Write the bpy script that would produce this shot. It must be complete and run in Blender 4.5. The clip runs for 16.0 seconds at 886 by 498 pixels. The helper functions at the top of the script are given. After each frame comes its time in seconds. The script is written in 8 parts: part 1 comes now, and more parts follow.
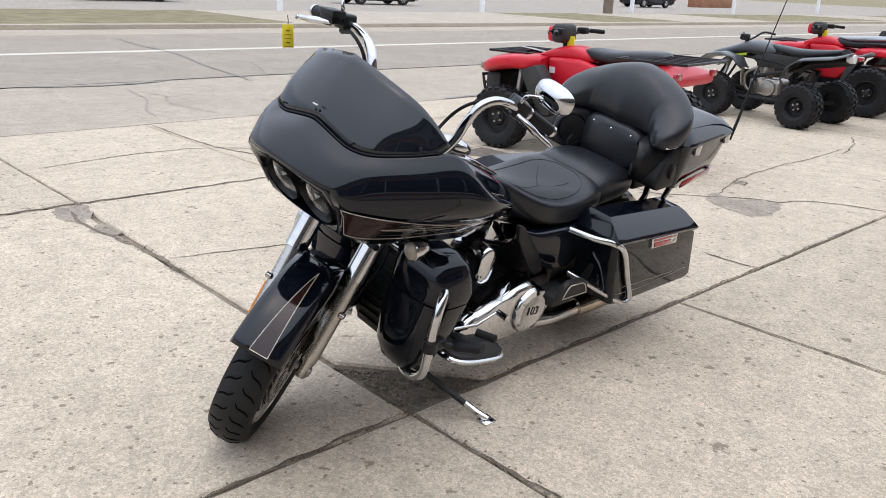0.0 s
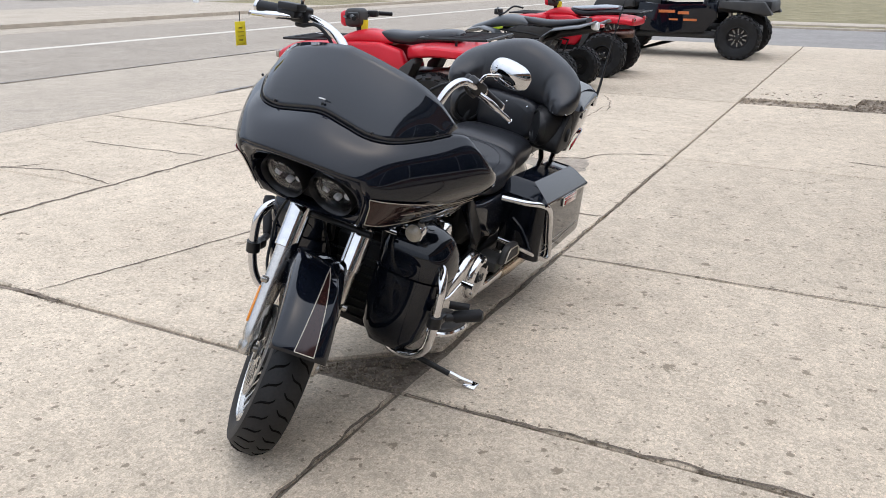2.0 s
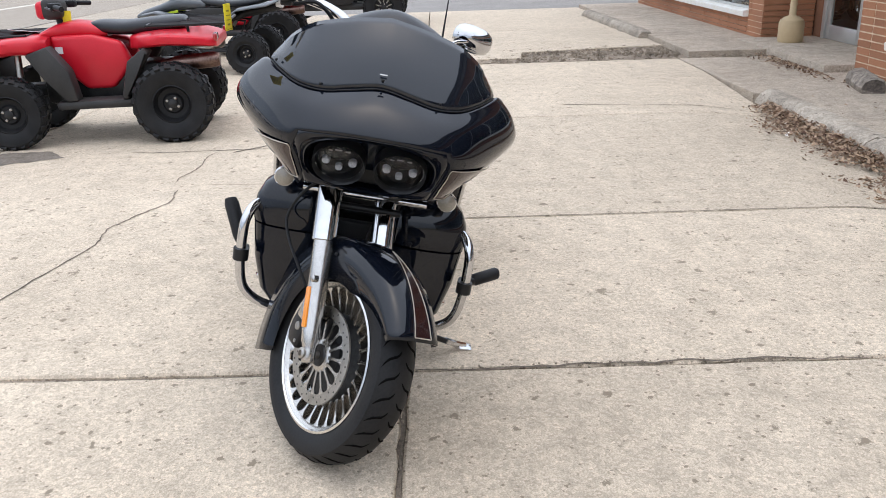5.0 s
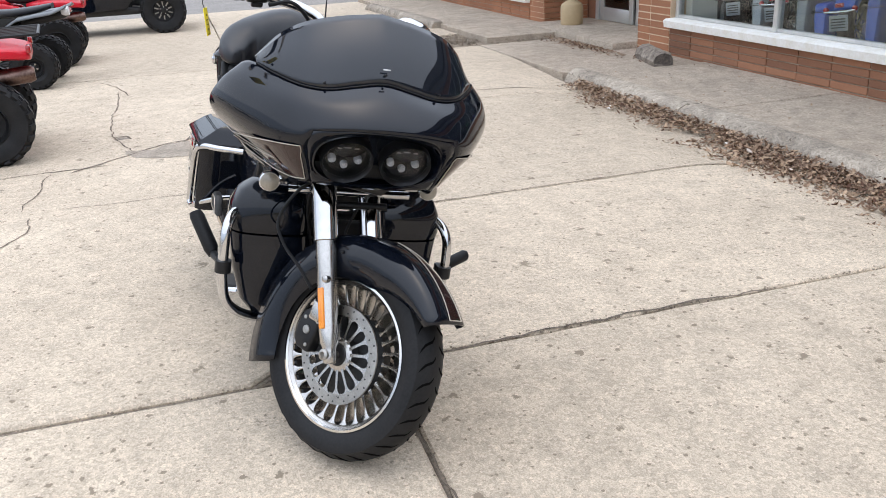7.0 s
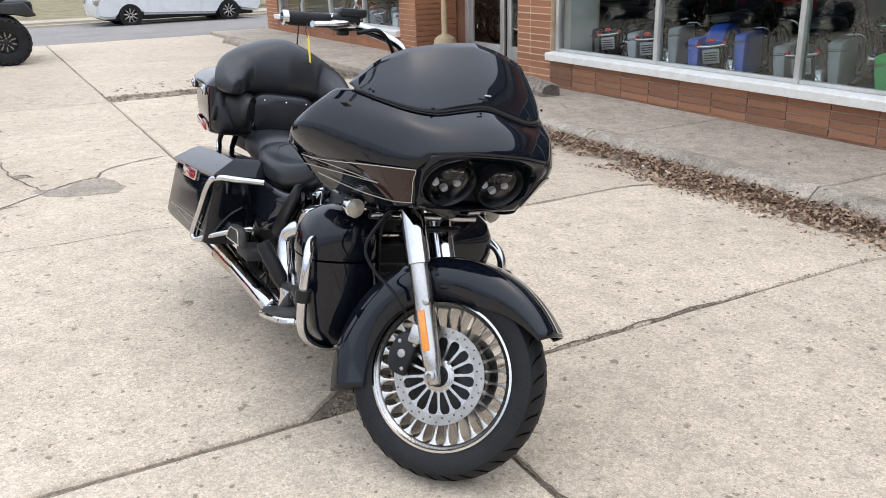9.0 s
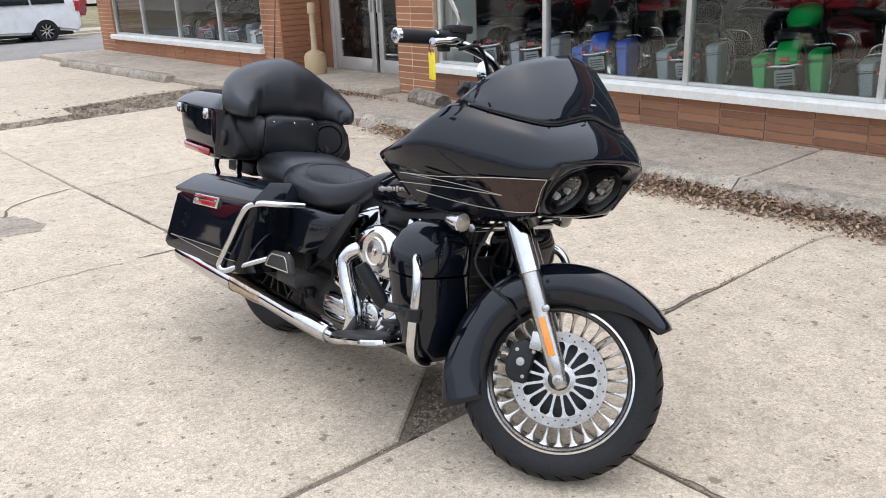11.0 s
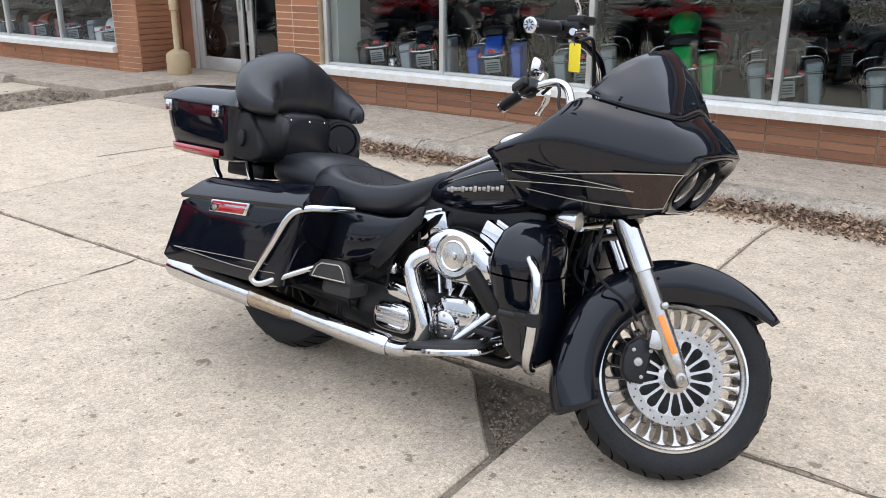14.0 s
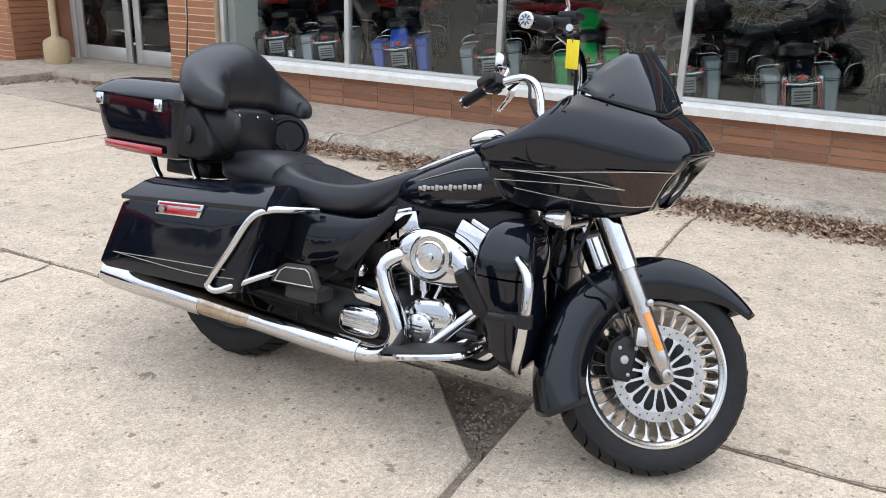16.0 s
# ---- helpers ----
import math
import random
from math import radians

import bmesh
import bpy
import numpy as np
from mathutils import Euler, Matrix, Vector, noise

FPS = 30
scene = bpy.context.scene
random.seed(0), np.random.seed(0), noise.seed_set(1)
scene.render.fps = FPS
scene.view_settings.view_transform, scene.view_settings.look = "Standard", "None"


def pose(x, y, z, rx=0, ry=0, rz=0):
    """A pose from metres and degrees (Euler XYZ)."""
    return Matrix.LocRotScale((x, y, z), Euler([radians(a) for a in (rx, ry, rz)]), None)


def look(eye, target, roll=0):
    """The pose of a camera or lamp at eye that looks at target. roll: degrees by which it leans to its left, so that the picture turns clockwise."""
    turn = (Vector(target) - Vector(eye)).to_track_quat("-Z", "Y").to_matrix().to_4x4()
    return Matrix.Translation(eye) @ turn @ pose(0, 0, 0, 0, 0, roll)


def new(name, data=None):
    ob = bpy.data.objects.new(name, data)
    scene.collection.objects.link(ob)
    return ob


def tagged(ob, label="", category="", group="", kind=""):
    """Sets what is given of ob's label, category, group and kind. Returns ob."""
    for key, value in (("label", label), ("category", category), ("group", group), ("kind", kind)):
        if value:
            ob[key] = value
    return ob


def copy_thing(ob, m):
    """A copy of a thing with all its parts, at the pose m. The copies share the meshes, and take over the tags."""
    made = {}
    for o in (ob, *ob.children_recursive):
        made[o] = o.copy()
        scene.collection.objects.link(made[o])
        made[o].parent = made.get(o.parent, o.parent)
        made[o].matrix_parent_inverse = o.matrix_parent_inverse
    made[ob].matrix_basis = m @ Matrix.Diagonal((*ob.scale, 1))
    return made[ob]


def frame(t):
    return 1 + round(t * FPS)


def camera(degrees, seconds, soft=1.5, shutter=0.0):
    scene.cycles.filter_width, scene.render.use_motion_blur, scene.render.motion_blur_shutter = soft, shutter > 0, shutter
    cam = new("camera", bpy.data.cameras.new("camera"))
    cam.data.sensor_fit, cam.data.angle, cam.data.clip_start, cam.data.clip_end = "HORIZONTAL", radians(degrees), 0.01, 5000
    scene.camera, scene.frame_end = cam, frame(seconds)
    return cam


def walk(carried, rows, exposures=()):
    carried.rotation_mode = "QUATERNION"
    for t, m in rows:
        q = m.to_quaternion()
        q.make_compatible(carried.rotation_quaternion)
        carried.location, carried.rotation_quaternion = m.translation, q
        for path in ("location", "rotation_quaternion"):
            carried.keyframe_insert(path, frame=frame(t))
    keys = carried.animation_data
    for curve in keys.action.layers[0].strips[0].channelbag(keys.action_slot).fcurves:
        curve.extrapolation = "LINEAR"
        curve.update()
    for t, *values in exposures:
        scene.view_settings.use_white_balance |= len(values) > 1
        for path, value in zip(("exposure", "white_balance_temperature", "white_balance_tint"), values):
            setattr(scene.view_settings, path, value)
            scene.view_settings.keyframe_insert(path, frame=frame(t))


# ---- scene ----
cam = camera(56.3, 16.0, 0.9)
PATH = [
    (0, (-0.03, 0.029, 1.512), (1.285, 1.4, 0.889), 2.6),
    (0.5, (-0.185, 0.17, 1.509), (1.254, 1.409, 0.883), 1.6),
    (1, (-0.336, 0.306, 1.514), (1.198, 1.421, 0.878), 1.0),
    (1.5, (-0.509, 0.458, 1.523), (1.112, 1.432, 0.874), 0.4),
    (2, (-0.63, 0.624, 1.505), (1.058, 1.485, 0.864), 0.4),
    (2.5, (-0.679, 0.827, 1.504), (1.056, 1.571, 0.844), -1.3),
    (3, (-0.77, 1.001, 1.498), (1.012, 1.596, 0.813), -1.4),
    (3.5, (-0.874, 1.218, 1.508), (0.953, 1.65, 0.817), -1.4),
    (3.7, (-0.907, 1.302, 1.503), (0.931, 1.689, 0.816), -1.0),
    (5.8, (-0.971, 2.191, 1.486), (0.884, 1.965, 0.775), -2.8),
    (6, (-0.97, 2.254, 1.498), (0.879, 1.985, 0.784), -2.8),
    (6.5, (-0.943, 2.392, 1.514), (0.882, 2.018, 0.785), -2.7),
    (7, (-0.957, 2.559, 1.516), (0.835, 2.043, 0.792), -3.1),
    (7.5, (-0.948, 2.759, 1.527), (0.806, 2.121, 0.81), -2.8),
    (8, (-0.891, 2.932, 1.514), (0.844, 2.231, 0.81), -3.0),
    (8.5, (-0.801, 3.137, 1.542), (0.9, 2.35, 0.846), -3.2),
    (8.7, (-0.772, 3.211, 1.535), (0.914, 2.38, 0.851), -2.5),
    (10.8, (-0.304, 3.976, 1.573), (1.143, 2.755, 0.929), -1.8),
    (11, (-0.248, 4.049, 1.57), (1.181, 2.809, 0.921), -2.1),
    (11.5, (-0.135, 4.216, 1.567), (1.255, 2.945, 0.895), -2.9),
    (12, (0.011, 4.308, 1.544), (1.395, 3.031, 0.869), -2.7),
    (12.5, (0.17, 4.377, 1.561), (1.549, 3.093, 0.889), -2.0),
    (13, (0.292, 4.454, 1.554), (1.624, 3.133, 0.86), -1.6),
    (13.5, (0.412, 4.558, 1.553), (1.618, 3.112, 0.881), -1.1),
    (14, (0.508, 4.553, 1.532), (1.619, 3.02, 0.887), 0.1),
    (14.5, (0.66, 4.496, 1.532), (1.722, 2.927, 0.893), -0.6),
    (15, (0.756, 4.53, 1.539), (1.777, 2.933, 0.902), -0.5),
    (15.5, (0.811, 4.609, 1.537), (1.758, 2.974, 0.879), -0.2),
    (16, (0.826, 4.641, 1.525), (1.689, 2.961, 0.867), 1.8),
]
walk(cam, [(t, look(eye, target, roll)) for t, eye, target, roll in PATH],
     [(0.0, 0.55), (1.0, 0.60), (2.5, 0.54), (3.5, 0.58), (6.5, 0.70), (8.0, 0.72), (12.0, 0.72), (16.0, 0.77)])

# ---- world and light: a bright overcast day ----
world = bpy.data.worlds.new("overcast_sky")
scene.world = world
world.use_nodes = True
wn, wl = world.node_tree.nodes, world.node_tree.links
sky = wn.new("ShaderNodeTexSky")
sky.sky_type, sky.sun_disc = "NISHITA", False
sky.sun_elevation, sky.sun_rotation = radians(80), radians(200)
sky.air_density, sky.dust_density, sky.ozone_density = 1.0, 4.0, 0.6
haze = wn.new("ShaderNodeMix")
haze.data_type, haze.blend_type = "RGBA", "MIX"
haze.inputs[0].default_value = 0.72
haze.inputs[7].default_value = (6.75, 7.65, 9.25, 1)
wl.new(sky.outputs[0], haze.inputs[6])
# an overcast sky is brighter overhead than at the horizon
way, split, lift, grade = wn.new("ShaderNodeTexCoord"), wn.new("ShaderNodeSeparateXYZ"), wn.new("ShaderNodeMapRange"), wn.new("ShaderNodeMix")
wl.new(way.outputs["Generated"], split.inputs[0])
wl.new(split.outputs[2], lift.inputs[0])
lift.inputs[3].default_value, lift.inputs[4].default_value = 0.6, 1.4
grade.data_type, grade.blend_type = "RGBA", "MULTIPLY"
grade.inputs[0].default_value = 1.0
wl.new(haze.outputs[2], grade.inputs[6])
wl.new(lift.outputs[0], grade.inputs[7])
wl.new(grade.outputs[2], wn["Background"].inputs[0])
wn["Background"].inputs[1].default_value = 0.115

sun_data = bpy.data.lights.new("sun", "SUN")
sun_data.energy, sun_data.angle, sun_data.color = 0.75, radians(165), (1.0, 0.97, 0.92)
sun = new("sun", sun_data)
sun.matrix_world = look((0, 0, 30), (-2, 4.9, 0))
scene.view_settings.exposure = 0.86


# ---- materials ----
def nodes_of(name):
    m = bpy.data.materials.new(name)
    m.use_nodes = True
    nt = m.node_tree
    return m, nt.nodes, nt.links, nt.nodes["Principled BSDF"]


def surf(name, c1, c2, rough=0.5, metal=0.0, scale=6.0, fine=90.0, bump=0.15, dist=0.004, coat=0.0, spread=0.12, per_object=0.0, spec=0.5):
    """A painted, cast or moulded surface: colour wanders between c1 and c2 at two scales, with fine relief and uneven gloss."""
    m, n, l, b = nodes_of(name)
    co = n.new("ShaderNodeTexCoord")
    big, small = n.new("ShaderNodeTexNoise"), n.new("ShaderNodeTexNoise")
    big.inputs["Scale"].default_value, small.inputs["Scale"].default_value = scale, fine
    big.inputs["Detail"].default_value, small.inputs["Detail"].default_value = 6, 4
    for k in (big, small):
        l.new(co.outputs["Object"], k.inputs["Vector"])
    both = n.new("ShaderNodeMath")
    both.operation = "MULTIPLY_ADD"
    both.inputs[1].default_value = 0.4
    l.new(small.outputs[0], both.inputs[0])
    half = n.new("ShaderNodeMath")
    half.operation = "MULTIPLY"
    half.inputs[1].default_value = 0.6
    l.new(big.outputs[0], half.inputs[0])
    l.new(half.outputs[0], both.inputs[2])
    fac = both.outputs[0]
    if per_object:
        info = n.new("ShaderNodeObjectInfo")
        add = n.new("ShaderNodeMath")
        add.operation = "MULTIPLY_ADD"
        add.inputs[1].default_value = per_object
        l.new(info.outputs["Random"], add.inputs[0])
        l.new(fac, add.inputs[2])
        fac = add.outputs[0]
    ramp = n.new("ShaderNodeValToRGB")
    ramp.color_ramp.elements[0].position, ramp.color_ramp.elements[1].position = 0.36, 0.64 + per_object
    ramp.color_ramp.elements[0].color, ramp.color_ramp.elements[1].color = (*c1, 1), (*c2, 1)
    l.new(fac, ramp.inputs[0])
    l.new(ramp.outputs[0], b.inputs["Base Color"])
    rr = n.new("ShaderNodeMapRange")
    rr.inputs[3].default_value, rr.inputs[4].default_value = max(0.02, rough - spread), min(1.0, rough + spread)
    l.new(both.outputs[0], rr.inputs[0])
    l.new(rr.outputs[0], b.inputs["Roughness"])
    b.inputs["Metallic"].default_value = metal
    b.inputs["Coat Weight"].default_value = coat
    b.inputs["Coat Roughness"].default_value = 0.03
    b.inputs["Specular IOR Level"].default_value = spec
    if bump:
        bp = n.new("ShaderNodeBump")
        bp.inputs["Strength"].default_value, bp.inputs["Distance"].default_value = bump, dist
        l.new(small.outputs[0], bp.inputs["Height"])
        l.new(bp.outputs[0], b.inputs["Normal"])
    return m


def glass(name, tint=(0.9, 0.95, 0.93), rough=0.0, weight=1.0, ior=1.45):
    m, n, l, b = nodes_of(name)
    b.inputs["Base Color"].default_value = (*tint, 1)
    b.inputs["Roughness"].default_value = rough
    b.inputs["Transmission Weight"].default_value = weight
    b.inputs["IOR"].default_value = ior
    return m


def thin_glass(name, tint, f0=0.06):
    """A flat pane: see-through, with a mirror gloss that grows towards grazing."""
    m, n, l, b = nodes_of(name)
    clear, gloss, both, lw = n.new("ShaderNodeBsdfTransparent"), n.new("ShaderNodeBsdfGlossy"), n.new("ShaderNodeMixShader"), n.new("ShaderNodeLayerWeight")
    clear.inputs[0].default_value = (*tint, 1)
    gloss.inputs["Roughness"].default_value = 0.0
    lw.inputs[0].default_value = 0.5
    power, scale = n.new("ShaderNodeMath"), n.new("ShaderNodeMath")
    power.operation, scale.operation = "POWER", "MULTIPLY_ADD"
    power.inputs[1].default_value = 5.0
    scale.inputs[1].default_value, scale.inputs[2].default_value = 1 - f0, f0
    l.new(lw.outputs["Facing"], power.inputs[0])
    l.new(power.outputs[0], scale.inputs[0])
    l.new(scale.outputs[0], both.inputs[0])
    l.new(clear.outputs[0], both.inputs[1])
    l.new(gloss.outputs[0], both.inputs[2])
    l.new(both.outputs[0], n["Material Output"].inputs["Surface"])
    return m


def concrete(name, light, dark, pits=0.5, stain=0.5, fine=1.0):
    """Old broom-finished concrete: exposed aggregate, dark pits, broad stains."""
    m, n, l, b = nodes_of(name)
    geo = n.new("ShaderNodeNewGeometry")
    info = n.new("ShaderNodeObjectInfo")

    def tex(kind, scale, detail=5.0, rough=0.55):
        k = n.new(kind)
        k.inputs["Scale"].default_value = scale
        if kind == "ShaderNodeTexNoise":
            k.inputs["Detail"].default_value, k.inputs["Roughness"].default_value = detail, rough
        l.new(geo.outputs["Position"], k.inputs["Vector"])
        return k

    def ramp(src, stops):
        r = n.new("ShaderNodeValToRGB")
        r.color_ramp.elements[0].position, r.color_ramp.elements[1].position = stops[0][0], stops[-1][0]
        r.color_ramp.elements[0].color, r.color_ramp.elements[1].color = (*stops[0][1], 1), (*stops[-1][1], 1)
        l.new(src, r.inputs[0])
        return r.outputs[0]

    def mix(mode, a, c, fac):
        k = n.new("ShaderNodeMix")
        k.data_type, k.blend_type = "RGBA", mode
        if isinstance(fac, float):
            k.inputs[0].default_value = fac
        else:
            l.new(fac, k.inputs[0])
        l.new(a, k.inputs[6])
        l.new(c, k.inputs[7])
        return k.outputs[2]

    g = lambda v: (v, v, v)
    def math2(op, a, b):
        k = n.new("ShaderNodeMath")
        k.operation = op
        for i, v in enumerate((a, b)):
            if isinstance(v, (int, float)):
                k.inputs[i].default_value = v
            else:
                l.new(v, k.inputs[i])
        return k.outputs[0]

    broad = ramp(tex("ShaderNodeTexNoise", 0.9, 6, 0.6).outputs[0], [(0.3, dark), (0.7, light)])
    mid = ramp(tex("ShaderNodeTexNoise", 7, 6, 0.65).outputs[0], [(0.32, g(1 - 0.22 * stain)), (0.6, g(1.03))])
    grain = ramp(tex("ShaderNodeTexNoise", 150 * fine, 3, 0.75).outputs[0], [(0.34, g(0.55)), (0.66, g(1.35))])
    vor = tex("ShaderNodeTexVoronoi", 85 * fine)
    stone = ramp(vor.outputs["Color"], [(0.0, (0.70, 0.68, 0.65)), (1.0, (1.28, 1.27, 1.25))])
    col = mix("MULTIPLY", broad, mid, 1.0)
    col = mix("MULTIPLY", col, grain, 0.62)
    col = mix("MULTIPLY", col, stone, 0.8)
    # spalls: each cell of a coarse net may hold one ragged shallow pit
    warp = tex("ShaderNodeTexNoise", 40, 4, 0.7)
    pit = None
    for scale, reach, keep in ((4.5, 0.15, 0.42), (9.0, 0.20, 0.40), (17.0, 0.24, 0.44), (34.0, 0.26, 0.50)):
        pv = tex("ShaderNodeTexVoronoi", scale)
        sep = n.new("ShaderNodeSeparateColor")
        l.new(pv.outputs["Color"], sep.inputs[0])
        size = math2("MULTIPLY", math2("SUBTRACT", sep.outputs[0], keep), reach / (1 - keep))
        d = math2("ADD", pv.outputs["Distance"], math2("MULTIPLY", math2("SUBTRACT", warp.outputs[0], 0.5), 0.80))
        k = n.new("ShaderNodeMapRange")
        l.new(math2("SUBTRACT", d, size), k.inputs[0])
        k.inputs[1].default_value, k.inputs[2].default_value = 0.0, -0.05
        pit = k.outputs[0] if pit is None else math2("MAXIMUM", pit, k.outputs[0])
    dirt = n.new("ShaderNodeRGB")
    dirt.outputs[0].default_value = (dark[0] * 0.46, dark[1] * 0.44, dark[2] * 0.41, 1)
    amt = n.new("ShaderNodeMath")
    amt.operation = "MULTIPLY"
    amt.inputs[1].default_value = pits
    l.new(pit, amt.inputs[0])
    col = mix("MIX", col, dirt.outputs[0], amt.outputs[0])
    tone = n.new("ShaderNodeMapRange")
    tone.inputs[3].default_value, tone.inputs[4].default_value = 0.93, 1.05
    l.new(info.outputs["Random"], tone.inputs[0])
    tcol = n.new("ShaderNodeCombineColor")
    for k in range(3):
        l.new(tone.outputs[0], tcol.inputs[k])
    col = mix("MULTIPLY", col, tcol.outputs[0], 1.0)
    l.new(col, b.inputs["Base Color"])
    b.inputs["Roughness"].default_value = 0.9
    b.inputs["Specular IOR Level"].default_value = 0.25
    h = n.new("ShaderNodeMath")
    h.operation = "SUBTRACT"
    l.new(grain, h.inputs[0])
    l.new(amt.outputs[0], h.inputs[1])
    bp = n.new("ShaderNodeBump")
    bp.inputs["Strength"].default_value, bp.inputs["Distance"].default_value = 0.35, 0.004
    l.new(h.outputs[0], bp.inputs["Height"])
    l.new(bp.outputs[0], b.inputs["Normal"])
    return m


PAVE = concrete("pavement_concrete", (0.62, 0.527, 0.415), (0.522, 0.441, 0.345), 0.9, 0.75)
WALKC = concrete("walkway_concrete", (0.56, 0.475, 0.385), (0.43, 0.362, 0.29), 0.6, 1.1)
KERBC = concrete("kerb_concrete", (0.56, 0.49, 0.405), (0.30, 0.26, 0.215), 0.9, 1.6, 0.7)
DIRT = concrete("joint_dirt", (0.30, 0.25, 0.20), (0.155, 0.13, 0.104), 0.6, 1.0, 0.7)
GRAVEL = concrete("gravel_dirt", (0.44, 0.365, 0.285), (0.215, 0.175, 0.135), 0.9, 1.6, 0.40)
ASPHALT = concrete("asphalt", (0.41, 0.36, 0.30), (0.345, 0.30, 0.25), 0.3, 0.7)
ROADC = concrete("road_concrete", (0.50, 0.435, 0.355), (0.41, 0.355, 0.29), 0.4, 0.6)
STREET = concrete("street_asphalt", (0.30, 0.282, 0.265), (0.24, 0.226, 0.213), 0.2, 0.5)
TAR = surf("tar_seal", (0.20, 0.185, 0.165), (0.32, 0.295, 0.265), 0.8, scale=3, fine=60)
LOTC = concrete("far_lot_asphalt", (0.38, 0.34, 0.295), (0.32, 0.287, 0.25), 0.2, 0.5)
GRASS = surf("dry_grass", (0.155, 0.132, 0.062), (0.31, 0.262, 0.150), 0.95, scale=1.5, fine=60, bump=0.8, dist=0.03)
LINE = surf("road_line_paint", (0.52, 0.48, 0.41), (0.63, 0.58, 0.50), 0.8, scale=3, fine=120)
BRICK = surf("brick", (0.175, 0.080, 0.046), (0.44, 0.205, 0.112), 0.85, scale=3, fine=140, bump=0.5, per_object=0.30)
BRICK_PIER = surf("orange_pier_brick", (0.24, 0.105, 0.056), (0.50, 0.222, 0.112), 0.85, scale=1.7, fine=140, bump=0.5, per_object=0.2)
PIER_MORTAR = surf("pale_pier_mortar", (0.50, 0.36, 0.23), (0.72, 0.56, 0.40), 0.95, scale=9, fine=150, bump=0.4)
MORTAR = surf("mortar", (0.26, 0.205, 0.15), (0.42, 0.345, 0.26), 0.95, scale=9, fine=150, bump=0.4)
SILL = surf("chipped_white_sill", (0.80, 0.76, 0.67), (0.91, 0.895, 0.86), 0.75, scale=9, fine=40, bump=0.3)
ALU = surf("window_aluminium", (0.55, 0.55, 0.53), (0.70, 0.70, 0.68), 0.42, 0.6, scale=3, fine=60, bump=0.03)
PANE = thin_glass("shop_glass", (0.95, 0.97, 0.96), 0.031)
INT_DARK = surf("showroom_wall", (0.20, 0.197, 0.193), (0.29, 0.286, 0.28), 0.8, scale=1, fine=30)
PALEWALL = surf("pale_showroom_paint", (0.50, 0.53, 0.50), (0.60, 0.62, 0.59), 0.7, scale=2, fine=60, bump=0.05)
INT_FLOOR = surf("showroom_floor", (0.06, 0.06, 0.058), (0.10, 0.097, 0.094), 0.35, scale=1.2, fine=30)
BEIGE = surf("beige_plastic", (0.47, 0.35, 0.20), (0.56, 0.43, 0.26), 0.6, scale=8, fine=120)
ROOF = surf("roof_felt", (0.08, 0.08, 0.08), (0.14, 0.14, 0.14), 0.95)

PAINT = surf("black_gloss_paint", (0.0032, 0.0046, 0.0085), (0.0050, 0.0066, 0.0115), 0.045, scale=2, fine=30, bump=0.0, spread=0.02, spec=0.46)
SATIN = surf("satin_black", (0.008, 0.008, 0.009), (0.016, 0.016, 0.017), 0.38, scale=14, fine=160, bump=0.08, dist=0.001, spec=0.32)
PLASTIC = surf("black_plastic", (0.006, 0.006, 0.007), (0.014, 0.014, 0.015), 0.5, scale=10, fine=200, bump=0.2, dist=0.001, spec=0.25)
LEATHER = surf("black_leather", (0.009, 0.010, 0.013), (0.018, 0.0195, 0.024), 0.36, scale=7, fine=260, bump=0.35, dist=0.0015, spec=0.5)
RUBBER = surf("tyre_rubber", (0.008, 0.008, 0.009), (0.018, 0.018, 0.0185), 0.55, scale=9, fine=120, bump=0.25, dist=0.002, spec=0.24)
CHROME = surf("chrome", (0.58, 0.58, 0.59), (0.68, 0.68, 0.69), 0.045, 1.0, scale=5, fine=40, bump=0.0, spread=0.04)
BLUED = surf("heat_blued_chrome", (0.42, 0.33, 0.24), (0.62, 0.55, 0.46), 0.16, 1.0, scale=9, fine=60, bump=0.0)
ALLOY = surf("brushed_alloy", (0.44, 0.425, 0.405), (0.57, 0.55, 0.52), 0.25, 1.0, scale=10, fine=180, bump=0.02, dist=0.001, spread=0.04)
POLISH = surf("polished_alloy", (0.62, 0.61, 0.59), (0.72, 0.71, 0.69), 0.16, 1.0, scale=10, fine=160, bump=0.0, spread=0.05)
STEEL = surf("machined_steel", (0.33, 0.312, 0.285), (0.48, 0.455, 0.42), 0.32, 1.0, scale=20, fine=220, bump=0.05, dist=0.001)
DARKMET = surf("dark_engine_metal", (0.012, 0.012, 0.012), (0.04, 0.04, 0.04), 0.42, 0.5, scale=14, fine=100, bump=0.1)
FIN = surf("cooling_fin", (0.02, 0.02, 0.02), (0.07, 0.07, 0.07), 0.4, 0.7, scale=14, fine=100)
BROWN = surf("maroon_brown_paint", (0.022, 0.009, 0.008), (0.034, 0.014, 0.012), 0.08, scale=4, fine=200, bump=0.0, spread=0.03)
PIN = surf("silver_pinstripe", (0.45, 0.40, 0.33), (0.58, 0.52, 0.44), 0.35, 0.4, bump=0.0)
SMOKE = glass("smoked_acrylic", (0.010, 0.013, 0.020), 0.01, 0.3, 1.5)
SMOKE.node_tree.nodes["Principled BSDF"].inputs["Specular IOR Level"].default_value = 0.7
LENS = glass("clear_lens", (0.80, 0.82, 0.85), 0.0, 1.0, 1.22)
LENS.node_tree.nodes["Principled BSDF"].inputs["Specular IOR Level"].default_value = 0.18
